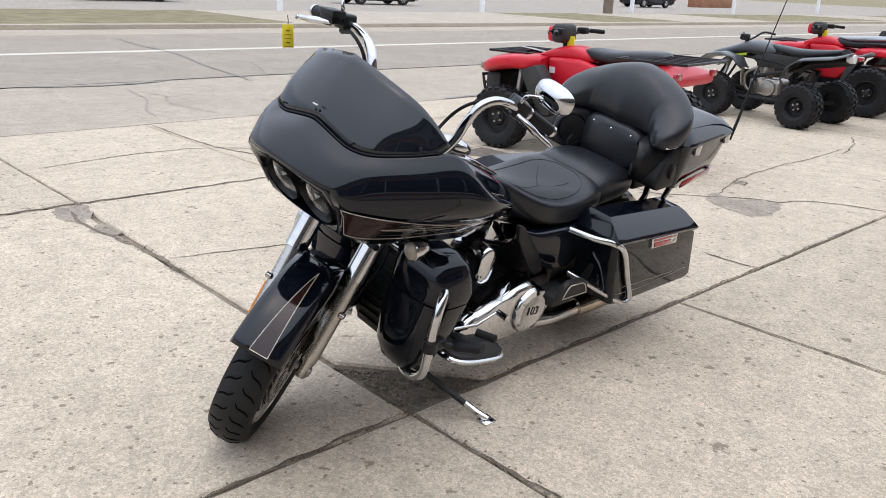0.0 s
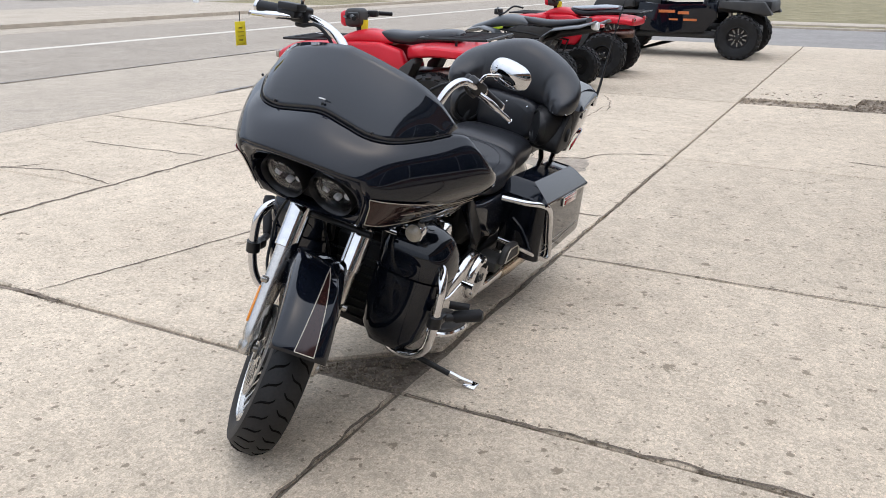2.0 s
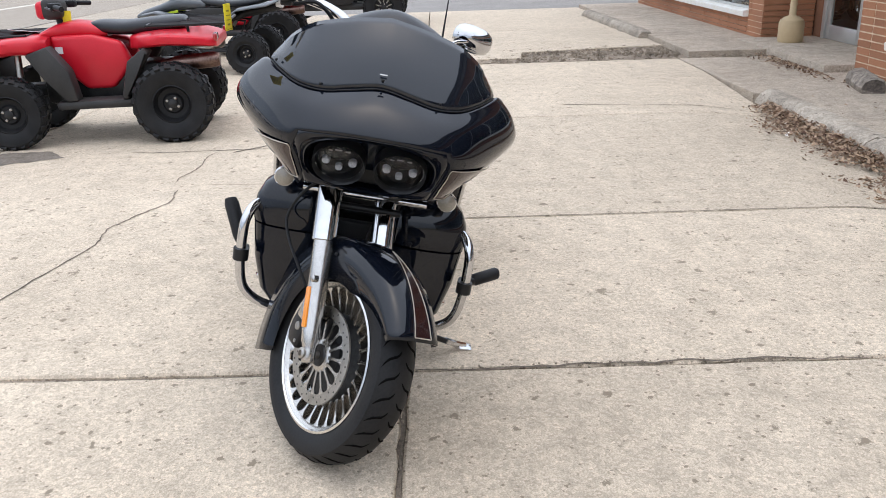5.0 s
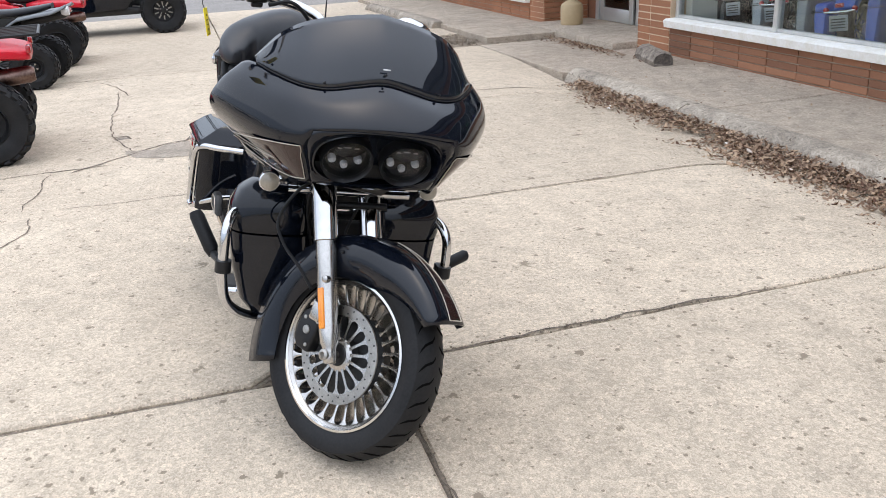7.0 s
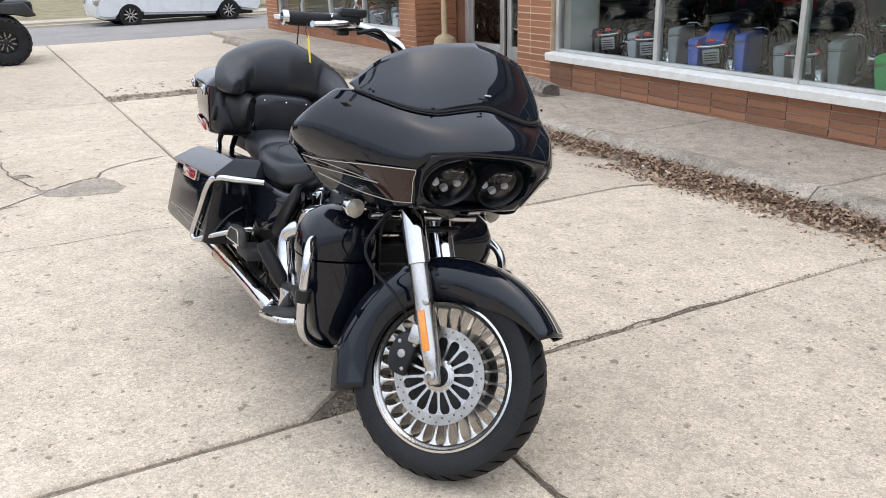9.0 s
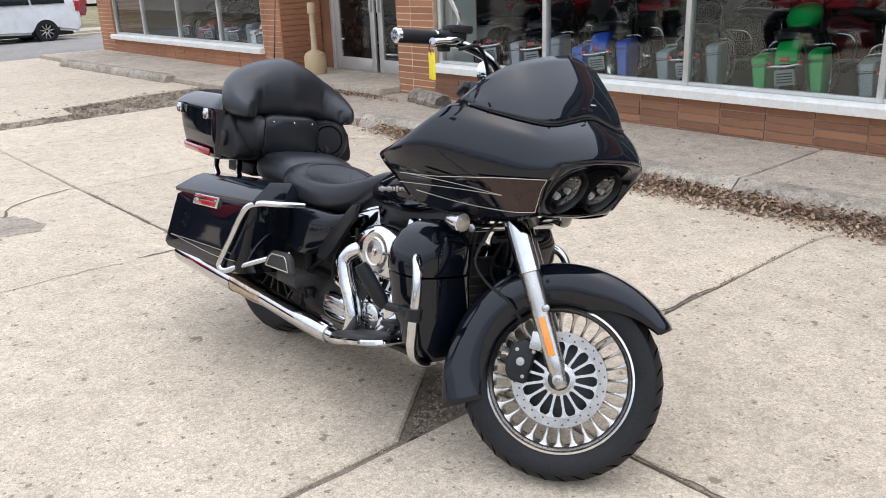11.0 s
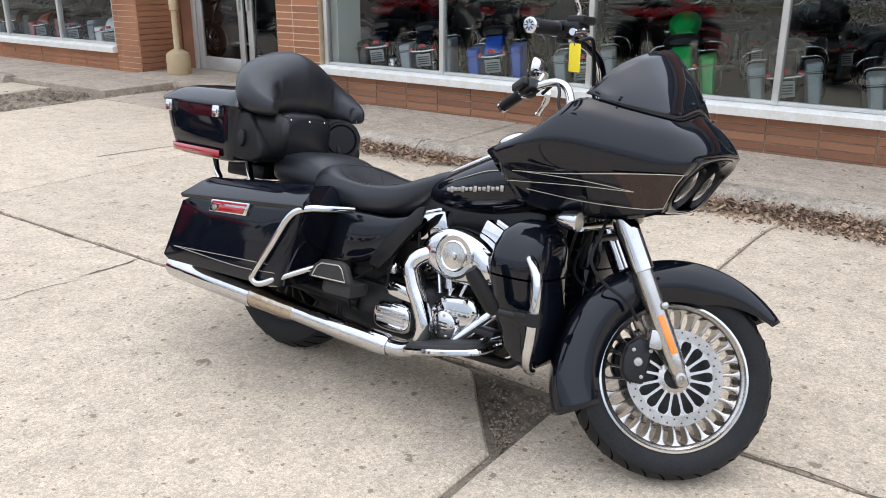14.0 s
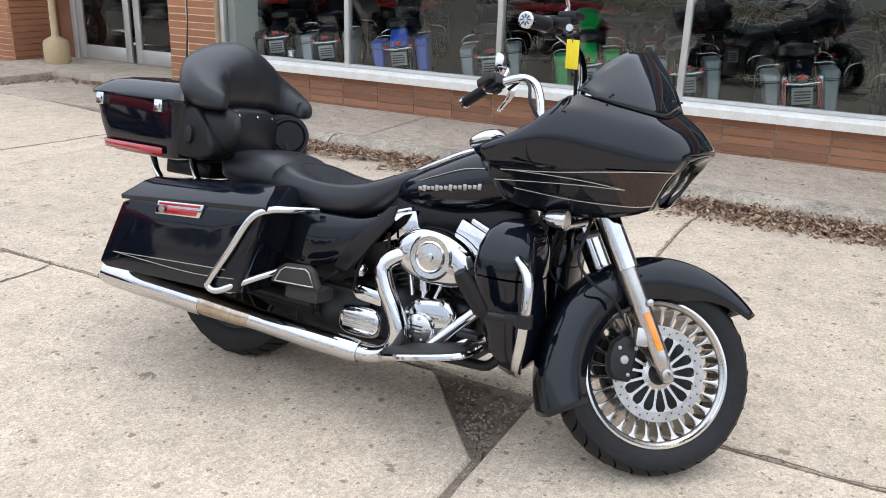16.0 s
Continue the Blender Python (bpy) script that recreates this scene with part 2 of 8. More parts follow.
REDLENS = surf("red_reflector", (0.30, 0.008, 0.012), (0.46, 0.015, 0.02), 0.2, scale=10, fine=300, bump=0.3, dist=0.001, coat=1.0)
AMBER = surf("amber_reflector", (0.72, 0.20, 0.01), (0.9, 0.30, 0.02), 0.25, scale=10, fine=300, bump=0.3, dist=0.001, coat=1.0)
CLOUDY = surf("cloudy_clear_lens", (0.25, 0.22, 0.17), (0.37, 0.33, 0.27), 0.12, scale=10, fine=200, bump=0.03, coat=1.0)
MIRROR = surf("mirror_glass", (0.82, 0.83, 0.84), (0.86, 0.87, 0.88), 0.03, 1.0, bump=0.0, spread=0.01)
YELLOW = surf("yellow_card", (0.72, 0.56, 0.01), (0.84, 0.68, 0.03), 0.55, scale=10, fine=90, bump=0.1)
INK = surf("dark_ink", (0.02, 0.02, 0.02), (0.05, 0.05, 0.05), 0.7, bump=0.0)
WHITE = surf("white_paint", (0.68, 0.68, 0.68), (0.78, 0.78, 0.78), 0.3, coat=0.6, bump=0.0)
RED = surf("red_plastic", (0.50, 0.008, 0.020), (0.60, 0.014, 0.030), 0.32, scale=4, fine=120, bump=0.06, dist=0.001, coat=0.1, spec=0.35)
GREY = surf("grey_plastic", (0.055, 0.062, 0.07), (0.08, 0.088, 0.097), 0.38, scale=4, fine=120, bump=0.06, dist=0.001, coat=0.3)
MUD = surf("dusty_black_plastic", (0.015, 0.015, 0.015), (0.035, 0.033, 0.031), 0.62, scale=5, fine=120, bump=0.15)
BLUE = surf("blue_plastic", (0.02, 0.07, 0.42), (0.035, 0.11, 0.55), 0.35, coat=0.3)
GREEN = surf("green_plastic", (0.0, 0.30, 0.06), (0.01, 0.42, 0.09), 0.35, coat=0.3)
PALE = surf("pale_grey_plastic", (0.25, 0.275, 0.30), (0.34, 0.365, 0.39), 0.4)
DKRED = surf("dark_red_paint", (0.16, 0.008, 0.012), (0.24, 0.014, 0.018), 0.25, coat=0.8, bump=0.0)
CARGLASS = surf("dark_car_glass", (0.008, 0.009, 0.010), (0.014, 0.015, 0.016), 0.06, bump=0.0, spread=0.02)
WOODPOLE = surf("weathered_pole_wood", (0.13, 0.10, 0.075), (0.22, 0.175, 0.13), 0.9, scale=5, fine=60, bump=0.5)
LEAF = surf("dead_leaf", (0.085, 0.042, 0.026), (0.31, 0.18, 0.115), 0.85, scale=20, fine=120, bump=0.3)
_n, _l = LEAF.node_tree.nodes, LEAF.node_tree.links
_geo, _ramp = _n.new("ShaderNodeNewGeometry"), _n.new("ShaderNodeValToRGB")
for _p, _c in ((0.0, (0.10, 0.046, 0.027)), (0.35, (0.24, 0.115, 0.066)), (0.75, (0.34, 0.19, 0.112)), (1.0, (0.48, 0.34, 0.225))):
    _e = _ramp.color_ramp.elements[int(_p)] if _p in (0.0, 1.0) else _ramp.color_ramp.elements.new(_p)
    _e.position, _e.color = _p, (*_c, 1)
_l.new(_geo.outputs["Random Per Island"], _ramp.inputs[0])
_l.new(_ramp.outputs[0], _n["Principled BSDF"].inputs["Base Color"])
STAINED = surf("heat_stained_steel", (0.10, 0.06, 0.05), (0.26, 0.18, 0.15), 0.4, 1.0, scale=9, fine=60)
# near-black that puts the shade of tyre grooves into the colour
GROOVE = surf("groove_shade_black", (0.002, 0.002, 0.002), (0.004, 0.004, 0.004), 0.95, bump=0.0, spec=0.05)
OILED = concrete("oil_stained_concrete", (0.27, 0.235, 0.20), (0.17, 0.145, 0.12), 0.6, 1.0, 0.6)
SPALL = concrete("spalled_concrete", (0.40, 0.345, 0.285), (0.28, 0.24, 0.195), 0.6, 1.0, 0.6)
LOAM = concrete("packed_dirt", (0.235, 0.19, 0.15), (0.13, 0.105, 0.083), 0.6, 1.2, 0.6)
LOGGREY = surf("weathered_log", (0.10, 0.080, 0.062), (0.40, 0.34, 0.28), 0.95, scale=14, fine=60, bump=0.8, dist=0.008)
CHAR = surf("weathered_dark_block", (0.05, 0.042, 0.036), (0.22, 0.18, 0.15), 0.95, scale=9, fine=50, bump=0.8, dist=0.01)
PRINT = surf("faded_print", (0.20, 0.15, 0.01), (0.30, 0.22, 0.02), 0.7, bump=0.0)
LIME = surf("lime_sticker", (0.42, 0.55, 0.02), (0.5, 0.62, 0.03), 0.4, bump=0.0)
ORANGE = surf("orange_sticker", (0.45, 0.12, 0.03), (0.6, 0.16, 0.04), 0.45, bump=0.0)


# ---- mesh tools ----
def part(name, bm, material, parent=None, label="", smooth=True, m=None, angle=38):
    """Links a bmesh as one mesh object, under a thing or a part when one is given."""
    me = bpy.data.meshes.new(name)
    bmesh.ops.recalc_face_normals(bm, faces=bm.faces)
    bm.to_mesh(me)
    bm.free()
    me.materials.append(material)
    if smooth:
        me.shade_smooth()
        me.set_sharp_from_angle(angle=radians(angle))
    ob = new(name, me)
    if parent is not None:
        ob.parent = parent
    if m is not None:
        ob.matrix_basis = m
    if label:
        ob["label"] = label
    return ob


def thing(name, label, category, m=None, group="", kind=""):
    ob = new(name)
    ob.empty_display_size = 0.1
    if m is not None:
        ob.matrix_basis = m
    return tagged(ob, label, category, group, kind)


def mesh():
    return bmesh.new()


def spline(pts, n):
    """n points along a Catmull-Rom curve through pts."""
    P = [Vector(p) for p in pts]
    P = [2 * P[0] - P[1]] + P + [2 * P[-1] - P[-2]]
    out = []
    k = len(P) - 3
    for i in range(n):
        u = i / (n - 1) * k
        s = min(int(u), k - 1)
        f = u - s
        a, b, c, d = P[s:s + 4]
        out.append(0.5 * ((2 * b) + (c - a) * f + (2 * a - 5 * b + 4 * c - d) * f * f + (3 * b - a - 3 * c + d) * f ** 3))
    return out


def loft(bm, rings, closed=True, cap=True):
    V = [[bm.verts.new(p) for p in r] for r in rings]
    n = len(V[0])
    for a, b in zip(V, V[1:]):
        for j in range(n if closed else n - 1):
            bm.faces.new((a[j], a[(j + 1) % n], b[(j + 1) % n], b[j]))
    if cap and closed:
        bm.faces.new(V[0][::-1])
        bm.faces.new(V[-1])
    return V


def tube(bm, pts, r, n=10, steps=0, cap=True):
    """A round tube along pts; r is one radius or one for each point."""
    rs = r if isinstance(r, (list, tuple)) else [r] * len(pts)
    P = [Vector(p) for p in pts]
    if steps:
        q = spline(P, steps)
        rs = [rs[min(int(i / (steps - 1) * (len(P) - 1)), len(P) - 1)] for i in range(steps)] if isinstance(r, (list, tuple)) else [r] * steps
        P = q
    t0 = (P[1] - P[0]).normalized()
    side = t0.orthogonal().normalized()
    rings = []
    for i, p in enumerate(P):
        t = (P[min(i + 1, len(P) - 1)] - P[max(i - 1, 0)]).normalized()
        side = (side - t * side.dot(t)).normalized()
        up = t.cross(side)
        rings.append([p + rs[i] * (math.cos(a) * side + math.sin(a) * up) for a in (2 * math.pi * k / n for k in range(n))])
    loft(bm, rings, True, cap)
    return bm


def lathe(bm, prof, origin=(0, 0, 0), axis="Y", n=32, closed=False):
    """Turns the profile (radius, height) round an axis."""
    o = Vector(origin)

    def at(r, h, a):
        c, s = r * math.cos(a), r * math.sin(a)
        return o + Vector({"X": (h, c, s), "Y": (c, h, s), "Z": (c, s, h)}[axis])
    rings = [[at(r, h, 2 * math.pi * k / n) for k in range(n)] for r, h in prof]
    if closed:
        rings.append(rings[0])
    loft(bm, rings, True, not closed)
    if closed:
        bmesh.ops.remove_doubles(bm, verts=bm.verts, dist=1e-5)
    return bm


def box(bm, lo, hi, bevel=0.0, seg=2, m=None):
    """A box between two corners with rounded edges."""
    c = [(a + b) / 2 for a, b in zip(lo, hi)]
    s = [abs(b - a) for a, b in zip(lo, hi)]
    t = bmesh.new()
    bmesh.ops.create_cube(t, size=1, matrix=Matrix.LocRotScale(c, None, s))
    if bevel:
        bmesh.ops.bevel(t, geom=list(t.edges), offset=min(bevel, 0.49 * min(s)), segments=seg, affect="EDGES", profile=0.5)
    if m is not None:
        bmesh.ops.transform(t, matrix=m, verts=t.verts)
    join(bm, t)
    return bm


def join(bm, other):
    """Adds the bmesh other to bm and frees it."""
    vs = {v: bm.verts.new(v.co) for v in other.verts}
    for f in other.faces:
        bm.faces.new([vs[v] for v in f.verts])
    other.free()


def prism(bm, outline, lo, hi, axis="Y", bevel=0.0, seg=2):
    """Extrudes an outline in the plane across axis from lo to hi, with rounded edges."""
    def at(a, b, h):
        return {"X": (h, a, b), "Y": (a, h, b), "Z": (a, b, h)}[axis]
    t = bmesh.new()
    A = [t.verts.new(at(a, b, lo)) for a, b in outline]
    B = [t.verts.new(at(a, b, hi)) for a, b in outline]
    n = len(A)
    t.faces.new(A[::-1])
    t.faces.new(B)
    for k in range(n):
        t.faces.new((A[k], A[(k + 1) % n], B[(k + 1) % n], B[k]))
    if bevel:
        bmesh.ops.bevel(t, geom=list(t.edges), offset=bevel, segments=seg, affect="EDGES", profile=0.5)
    join(bm, t)
    return bm


def oval(a, b, n=24, p=2.0):
    """Points of a super-ellipse with half axes a and b."""
    out = []
    for k in range(n):
        q = 2 * math.pi * k / n
        c, s = math.cos(q), math.sin(q)
        out.append((a * math.copysign(abs(c) ** (2 / p), c), b * math.copysign(abs(s) ** (2 / p), s)))
    return out


def body(bm, stations, n=28, p=2.6, axis="X"):
    """A smooth body lofted along an axis. stations: (h, centre u, centre v, half u, half v)."""
    S = spline3(stations, max(len(stations) * 4, 12))
    rings = []
    for h, cu, cv, a, b in S:
        ring = []
        for u, v in oval(a, b, n, p):
            ring.append({"X": (h, cu + u, cv + v), "Y": (cu + u, h, cv + v), "Z": (cu + u, cv + v, h)}[axis])
        rings.append(ring)
    loft(bm, rings)
    return bm


def spline3(rows, n):
    """Catmull-Rom for rows of any length."""
    A = np.array(rows, float)
    A = np.vstack([2 * A[0] - A[1], A, 2 * A[-1] - A[-2]])
    k = len(A) - 3
    out = []
    for i in range(n):
        u = i / (n - 1) * k
        s = min(int(u), k - 1)
        f = u - s
        a, b, c, d = A[s:s + 4]
        out.append(0.5 * (2 * b + (c - a) * f + (2 * a - 5 * b + 4 * c - d) * f * f + (3 * b - a - 3 * c + d) * f ** 3))
    return out


def mirrored(pts):
    return [(x, -y, z) for x, y, z in pts]


def thicken(ob, t, offset=-1):
    k = ob.modifiers.new("thickness", "SOLIDIFY")
    k.thickness, k.offset = t, offset
    return ob


# ---- large structure: ground, road, building ----
SLOPE = -0.012            # the road runs at this slope to the shop front


def road_y(x, y0):
    return y0 + SLOPE * x


def strip(name, x0, x1, y0, y1, z, material, thick=0.3, label="", kind="structure", slope=True, nx=24):
    """A band of ground between two lines that run along the road."""
    f = (lambda x, y: road_y(x, y)) if slope else (lambda x, y: y)
    bm = mesh()
    xs = [x0 + (x1 - x0) * k / nx for k in range(nx + 1)]
    rings = [[(x, f(x, y0), z), (x, f(x, y1), z), (x, f(x, y1), z - thick), (x, f(x, y0), z - thick)] for x in xs]
    loft(bm, rings)
    return tagged(part(name, bm, material, smooth=False), label, name.split("_")[0], kind=kind)


# one sheet of earth to the horizon, just below the paving
bm = mesh()
R = 900
g = [bm.verts.new(p) for p in ((-R, -R, -0.34), (R, -R, -0.34), (R, R, -0.34), (-R, R, -0.34))]
bm.faces.new(g)
tagged(part("ground", bm, GRASS, smooth=False), "dry winter grass reaching to the horizon", "ground", kind="structure")

strip("gutter_lane", -70, 110, 8.02, 11.33, -0.035, ROADC, 0.45, "pale worn concrete edge lane of the road, cracked")
strip("far_gutter", -70, 110, 19.1, 20.69, -0.03, ROADC, 0.12, "pale concrete gutter lane across the road")
strip("road", -70, 110, 11.35, 19.08, -0.03, ASPHALT, 0.12, "grey worn asphalt road with a painted line")
strip("road_line", -70, 110, 15.22, 15.50, -0.026, LINE, 0.02, "worn white line painted along the road")
strip("far_kerb", -70, 110, 20.7, 21.1, 0.08, ROADC, 0.3, "pale concrete kerb and gutter across the road")
strip("grass_verge", -70, 14.2, 21.1, 28.4, 0.03, GRASS, 0.3, "strip of dry winter grass across the road")
for a, b in ((29.0, 35.5), (44.0, 60.0), (70.0, 140.0)):
    strip("grass_verge", a, b, 21.1, 28.4, 0.03, GRASS, 0.3, "strip of dry winter grass across the road", nx=8)
for a, b in ((14.2, 29.0), (35.5, 44.0), (60.0, 70.0)):
    strip("driveway_apron", a, b, 21.1, 28.4, 0.035, ROADC, 0.3, "pale concrete driveway across the road", nx=8)
strip("far_lot", -70, 140, 28.4, 75, -0.02, LOTC, 0.1, "wide grey parking lot across the road")
# side street past the end of the shop
bm = mesh()
loft(bm, [[(18.9, -60, -0.02), (18.9, 7.75, -0.02), (18.9, 7.75, -0.3), (18.9, -60, -0.3)], [(27.9, -60, -0.22), (27.9, 7.65, -0.18), (27.9, 7.65, -0.4), (27.9, -60, -0.4)]])
tagged(part("side_street", bm, STREET, smooth=False), "blue-grey asphalt side street beside the shop", "road", kind="structure")
bm = mesh()
box(bm, (27.9, -60, -0.5), (28.1, 5.0, -0.12), 0.02)
tagged(part("side_kerb", bm, ROADC), "pale concrete kerb of the side street", "kerb", kind="structure")
bm = mesh()
box(bm, (32.6, -60, -0.5), (34.4, 4.4, -0.30), 0.01)
tagged(part("side_path", bm, ROADC), "pale concrete footpath across the grass", "path", kind="structure")
bm = mesh()
box(bm, (-12.2, -1.6, -0.30), (18.9, 7.7, -0.105), 0)
box(bm, (-12.2, -0.30, -0.104), (9.9, 6.0, -0.016), 0)
tagged(part("joint_bed", bm, DIRT, smooth=False), "dark dirt packed between the paving slabs", "ground", kind="structure")


def wobble(p, q, step, amp, seed):
    """Points from p to q with a ragged line between, the same whichever end comes first."""
    flip = q < p
    a, b = (Vector((*q, 0)), Vector((*p, 0))) if flip else (Vector((*p, 0)), Vector((*q, 0)))
    d = b - a
    n = max(2, int(d.length / step))
    nrm = Vector((-d.y, d.x, 0)).normalized()
    out = []
    for k in range(n):
        f = k / n
        o = (noise.noise((a + d * f) * 3.1 + Vector((seed, 0, 0))) + 0.5 * noise.noise((a + d * f) * 11 + Vector((0, seed, 0)))) * amp * min(1, 6 * f, 6 * (1 - f))
        out.append(a + d * f + nrm * o)
    out.append(b)
    if flip:
        out.reverse()
    return out


# ---- shop building ----
WALL_Y, DOOR_Y = -2.75, -3.5
bm = mesh()
box(bm, (-14, -13.6, -0.15), (8.30, -2.955, 0.12))
box(bm, (8.301, -13.6, -0.15), (18.75, -2.79, 0.06))
tagged(part("floor_showroom", bm, INT_FLOOR, smooth=False), "dark polished showroom floor", "floor", kind="structure")
bm = mesh()
box(bm, (-14, -13.6, 3.0), (18.8, -2.45, 3.3))
tagged(part("ceiling_showroom", bm, INT_DARK, smooth=False), "dark showroom ceiling slab", "ceiling", kind="structure")
bm = mesh()
box(bm, (-14.3, -13.9, 3.31), (19.1, -2.2, 3.75), 0.03)
tagged(part("roof_fascia", bm, ROOF), "dark flat roof edge over the shop front", "roof", kind="structure")
for nm, lo, hi in (("wall_south", (-14, -13.8, -0.15), (18.8, -13.6, 3.0)), ("wall_west", (-14.2, -13.8, -0.15), (-14, -2.79, 3.0)), ("wall_east", (18.55, -13.6, 0.06), (18.75, -3.0, 3.0))):
    bm = mesh()
    box(bm, lo, hi)
    tagged(part(nm, bm, INT_DARK, smooth=False), "plain dark showroom wall", "wall", kind="structure")

front = thing("wall_north", "low red-brown brick shop front in stacked courses with raked mortar", "brick wall", kind="structure")


def backing(lo, hi, mat=MORTAR):
    bm = mesh()
    box(bm, lo, hi)
    return part("mortar_bed", bm, mat, front, smooth=False)


def add_brick_field(x0, x1, z0, z1, y, side=None):
    """Records a field of stacked bricks on the front plane (or on a reveal that faces west when side is given)."""
    FIELDS.append((x0, x1, z0, z1, y, side))


FIELDS = []
CO = 0.073
# low wall below the main window, wall below the far window
backing((-14, WALL_Y - 0.2, -0.2), (7.62, WALL_Y - 0.012, 0.325))
add_brick_field(-5.0, 7.62, -0.04, 0.325, WALL_Y, None)
backing((11.75, WALL_Y - 0.2, -0.2), (18.0, WALL_Y - 0.012, 0.325))
add_brick_field(11.75, 18.0, -0.04, 0.325, WALL_Y, None)
# piers
for x0, x1 in ((7.62, 8.34), (11.2, 11.75), (18.0, 18.75)):
    backing((x0 + 0.004, WALL_Y - 0.74, -0.2), (x1 - 0.012, WALL_Y - 0.004, 3.0), PIER_MORTAR)
    add_brick_field(x0, x1, -0.04, 1.75, WALL_Y, None)
add_brick_field(-3.49, WALL_Y, -0.04, 1.75, 11.2, "west")
add_brick_field(-3.49, WALL_Y, -0.04, 1.75, 18.0, "west")
for x0, x1 in ((7.62, 8.34), (11.2, 11.75), (18.0, 18.75)):
    bm = mesh()
    box(bm, (x0, WALL_Y - 0.1, 1.78), (x1, WALL_Y, 3.0))
    part("upper_pier", bm, BRICK, front, smooth=False)
# head over the windows
bm = mesh()
box(bm, (-14, WALL_Y - 0.2, 2.45), (18.75, WALL_Y - 0.02, 3.0))
part("lintel", bm, BRICK, front, "red-brown brick band over the windows", smooth=False)


def shop_window(name, x0, x1, mullions, label):
    w = thing(name, label, "window", kind="structure")
    bm = mesh()
    n = 40
    pts = []
    for k in range(n + 1):
        x = x0 - 0.07 + (x1 - x0 + 0.14) * k / n
        j = 0.006 * noise.noise(Vector((x * 3.7, 0, 0)))
        pts.append([(x, WALL_Y + 0.075 + j, 0.327), (x, WALL_Y + 0.085 + j, 0.40 + j), (x, WALL_Y + 0.06, 0.418), (x, WALL_Y - 0.16, 0.425), (x, WALL_Y - 0.16, 0.327)])
    loft(bm, pts)
    part("window_sill", bm, SILL, w, "chipped white painted sill")
    edges = [x0, *mullions, x1]
    for x in edges:
        bm = mesh()
        box(bm, (x - 0.028, WALL_Y - 0.12, 0.425), (x + 0.028, WALL_Y - 0.04, 2.45), 0.006)
        part("mullion", bm, ALU, w)
    for zz in (0.425, 2.40):
        bm = mesh()
        box(bm, (x0, WALL_Y - 0.115, zz), (x1, WALL_Y - 0.055, zz + 0.035), 0.005)
        part("window_frame", bm, ALU, w)
    for a, b in zip(edges, edges[1:]):
        bm = mesh()
        box(bm, (a + 0.026, WALL_Y - 0.085, 0.46), (b - 0.026, WALL_Y - 0.079, 2.40))
        p = part("pane", bm, PANE, w, smooth=False)
        p.visible_shadow = False
    return w


shop_window("window_1", -13.6, 7.55, [5.86 - 1.745 * k for k in range(11)], "long shop window with aluminium mullions over a white sill")
shop_window("window_2", 11.8, 17.95, [13.28, 14.9, 16.5], "four-light shop window with aluminium mullions over a white sill")

bm = mesh()
box(bm, (7.50, -3.36, 0.121), (7.62, -2.956, 2.449))
tagged(part("wall_partition", bm, PALEWALL, smooth=False), "pale painted end wall of the window display", "wall", kind="structure")

door = thing("door_1", "closed aluminium double shop door with tall glass panels", "door", kind="structure")
for x0, x1 in ((9.80, 10.80), (8.72, 9.72)):
    leaf = mesh()
    for lo, hi in (((x0, DOOR_Y - 0.04, 0.09), (x0 + 0.11, DOOR_Y, 2.12)), ((x1 - 0.11, DOOR_Y - 0.04, 0.09), (x1, DOOR_Y, 2.12)), ((x0 + 0.111, DOOR_Y - 0.04, 0.09), (x1 - 0.111, DOOR_Y, 0.28)), ((x0 + 0.111, DOOR_Y - 0.04, 2.02), (x1 - 0.111, DOOR_Y, 2.12))):
        box(leaf, lo, hi, 0.006)
    lf = part("door_leaf", leaf, ALU, door)
    bm = mesh()
    box(bm, (x0 + 0.112, DOOR_Y - 0.023, 0.282), (x1 - 0.112, DOOR_Y - 0.017, 2.018))
    p = part("pane", bm, PANE, lf, smooth=False)
    p.visible_shadow = False
    bm = mesh()
    hx = x0 + 0.05 if x0 > 9.75 else x1 - 0.05
    box(bm, (hx - 0.02, DOOR_Y + 0.002, 0.95), (hx + 0.02, DOOR_Y + 0.04, 1.3), 0.008)
    part("door_handle", bm, ALU, lf, "plain aluminium pull plate")
bm = mesh()
for lo, hi in (((10.81, DOOR_Y - 0.08, 0.06), (10.90, DOOR_Y + 0.02, 2.2)), ((8.62, DOOR_Y - 0.08, 0.06), (8.71, DOOR_Y + 0.02, 2.2)), ((8.62, DOOR_Y - 0.08, 2.14), (10.90, DOOR_Y + 0.02, 2.24))):
    box(bm, lo, hi, 0.006)
part("door_frame", bm, ALU, door)
for lo, hi in (((10.91, DOOR_Y - 0.15, -0.1), (11.215, DOOR_Y - 0.01, 3.0)), ((8.33, DOOR_Y - 0.15, -0.1), (8.61, DOOR_Y - 0.01, 3.0))):
    bm = mesh()
    box(bm, lo, hi)
    tagged(part("wall_doorway", bm, BRICK, smooth=False), "narrow brick return beside the shop door", "wall", kind="structure")
bm = mesh()
box(bm, (8.35, DOOR_Y - 0.3, -0.1), (11.19, -2.42, 0.085), 0.015)
tagged(part("door_step", bm, WALKC), "worn pale concrete step in front of the shop door", "step", kind="structure")

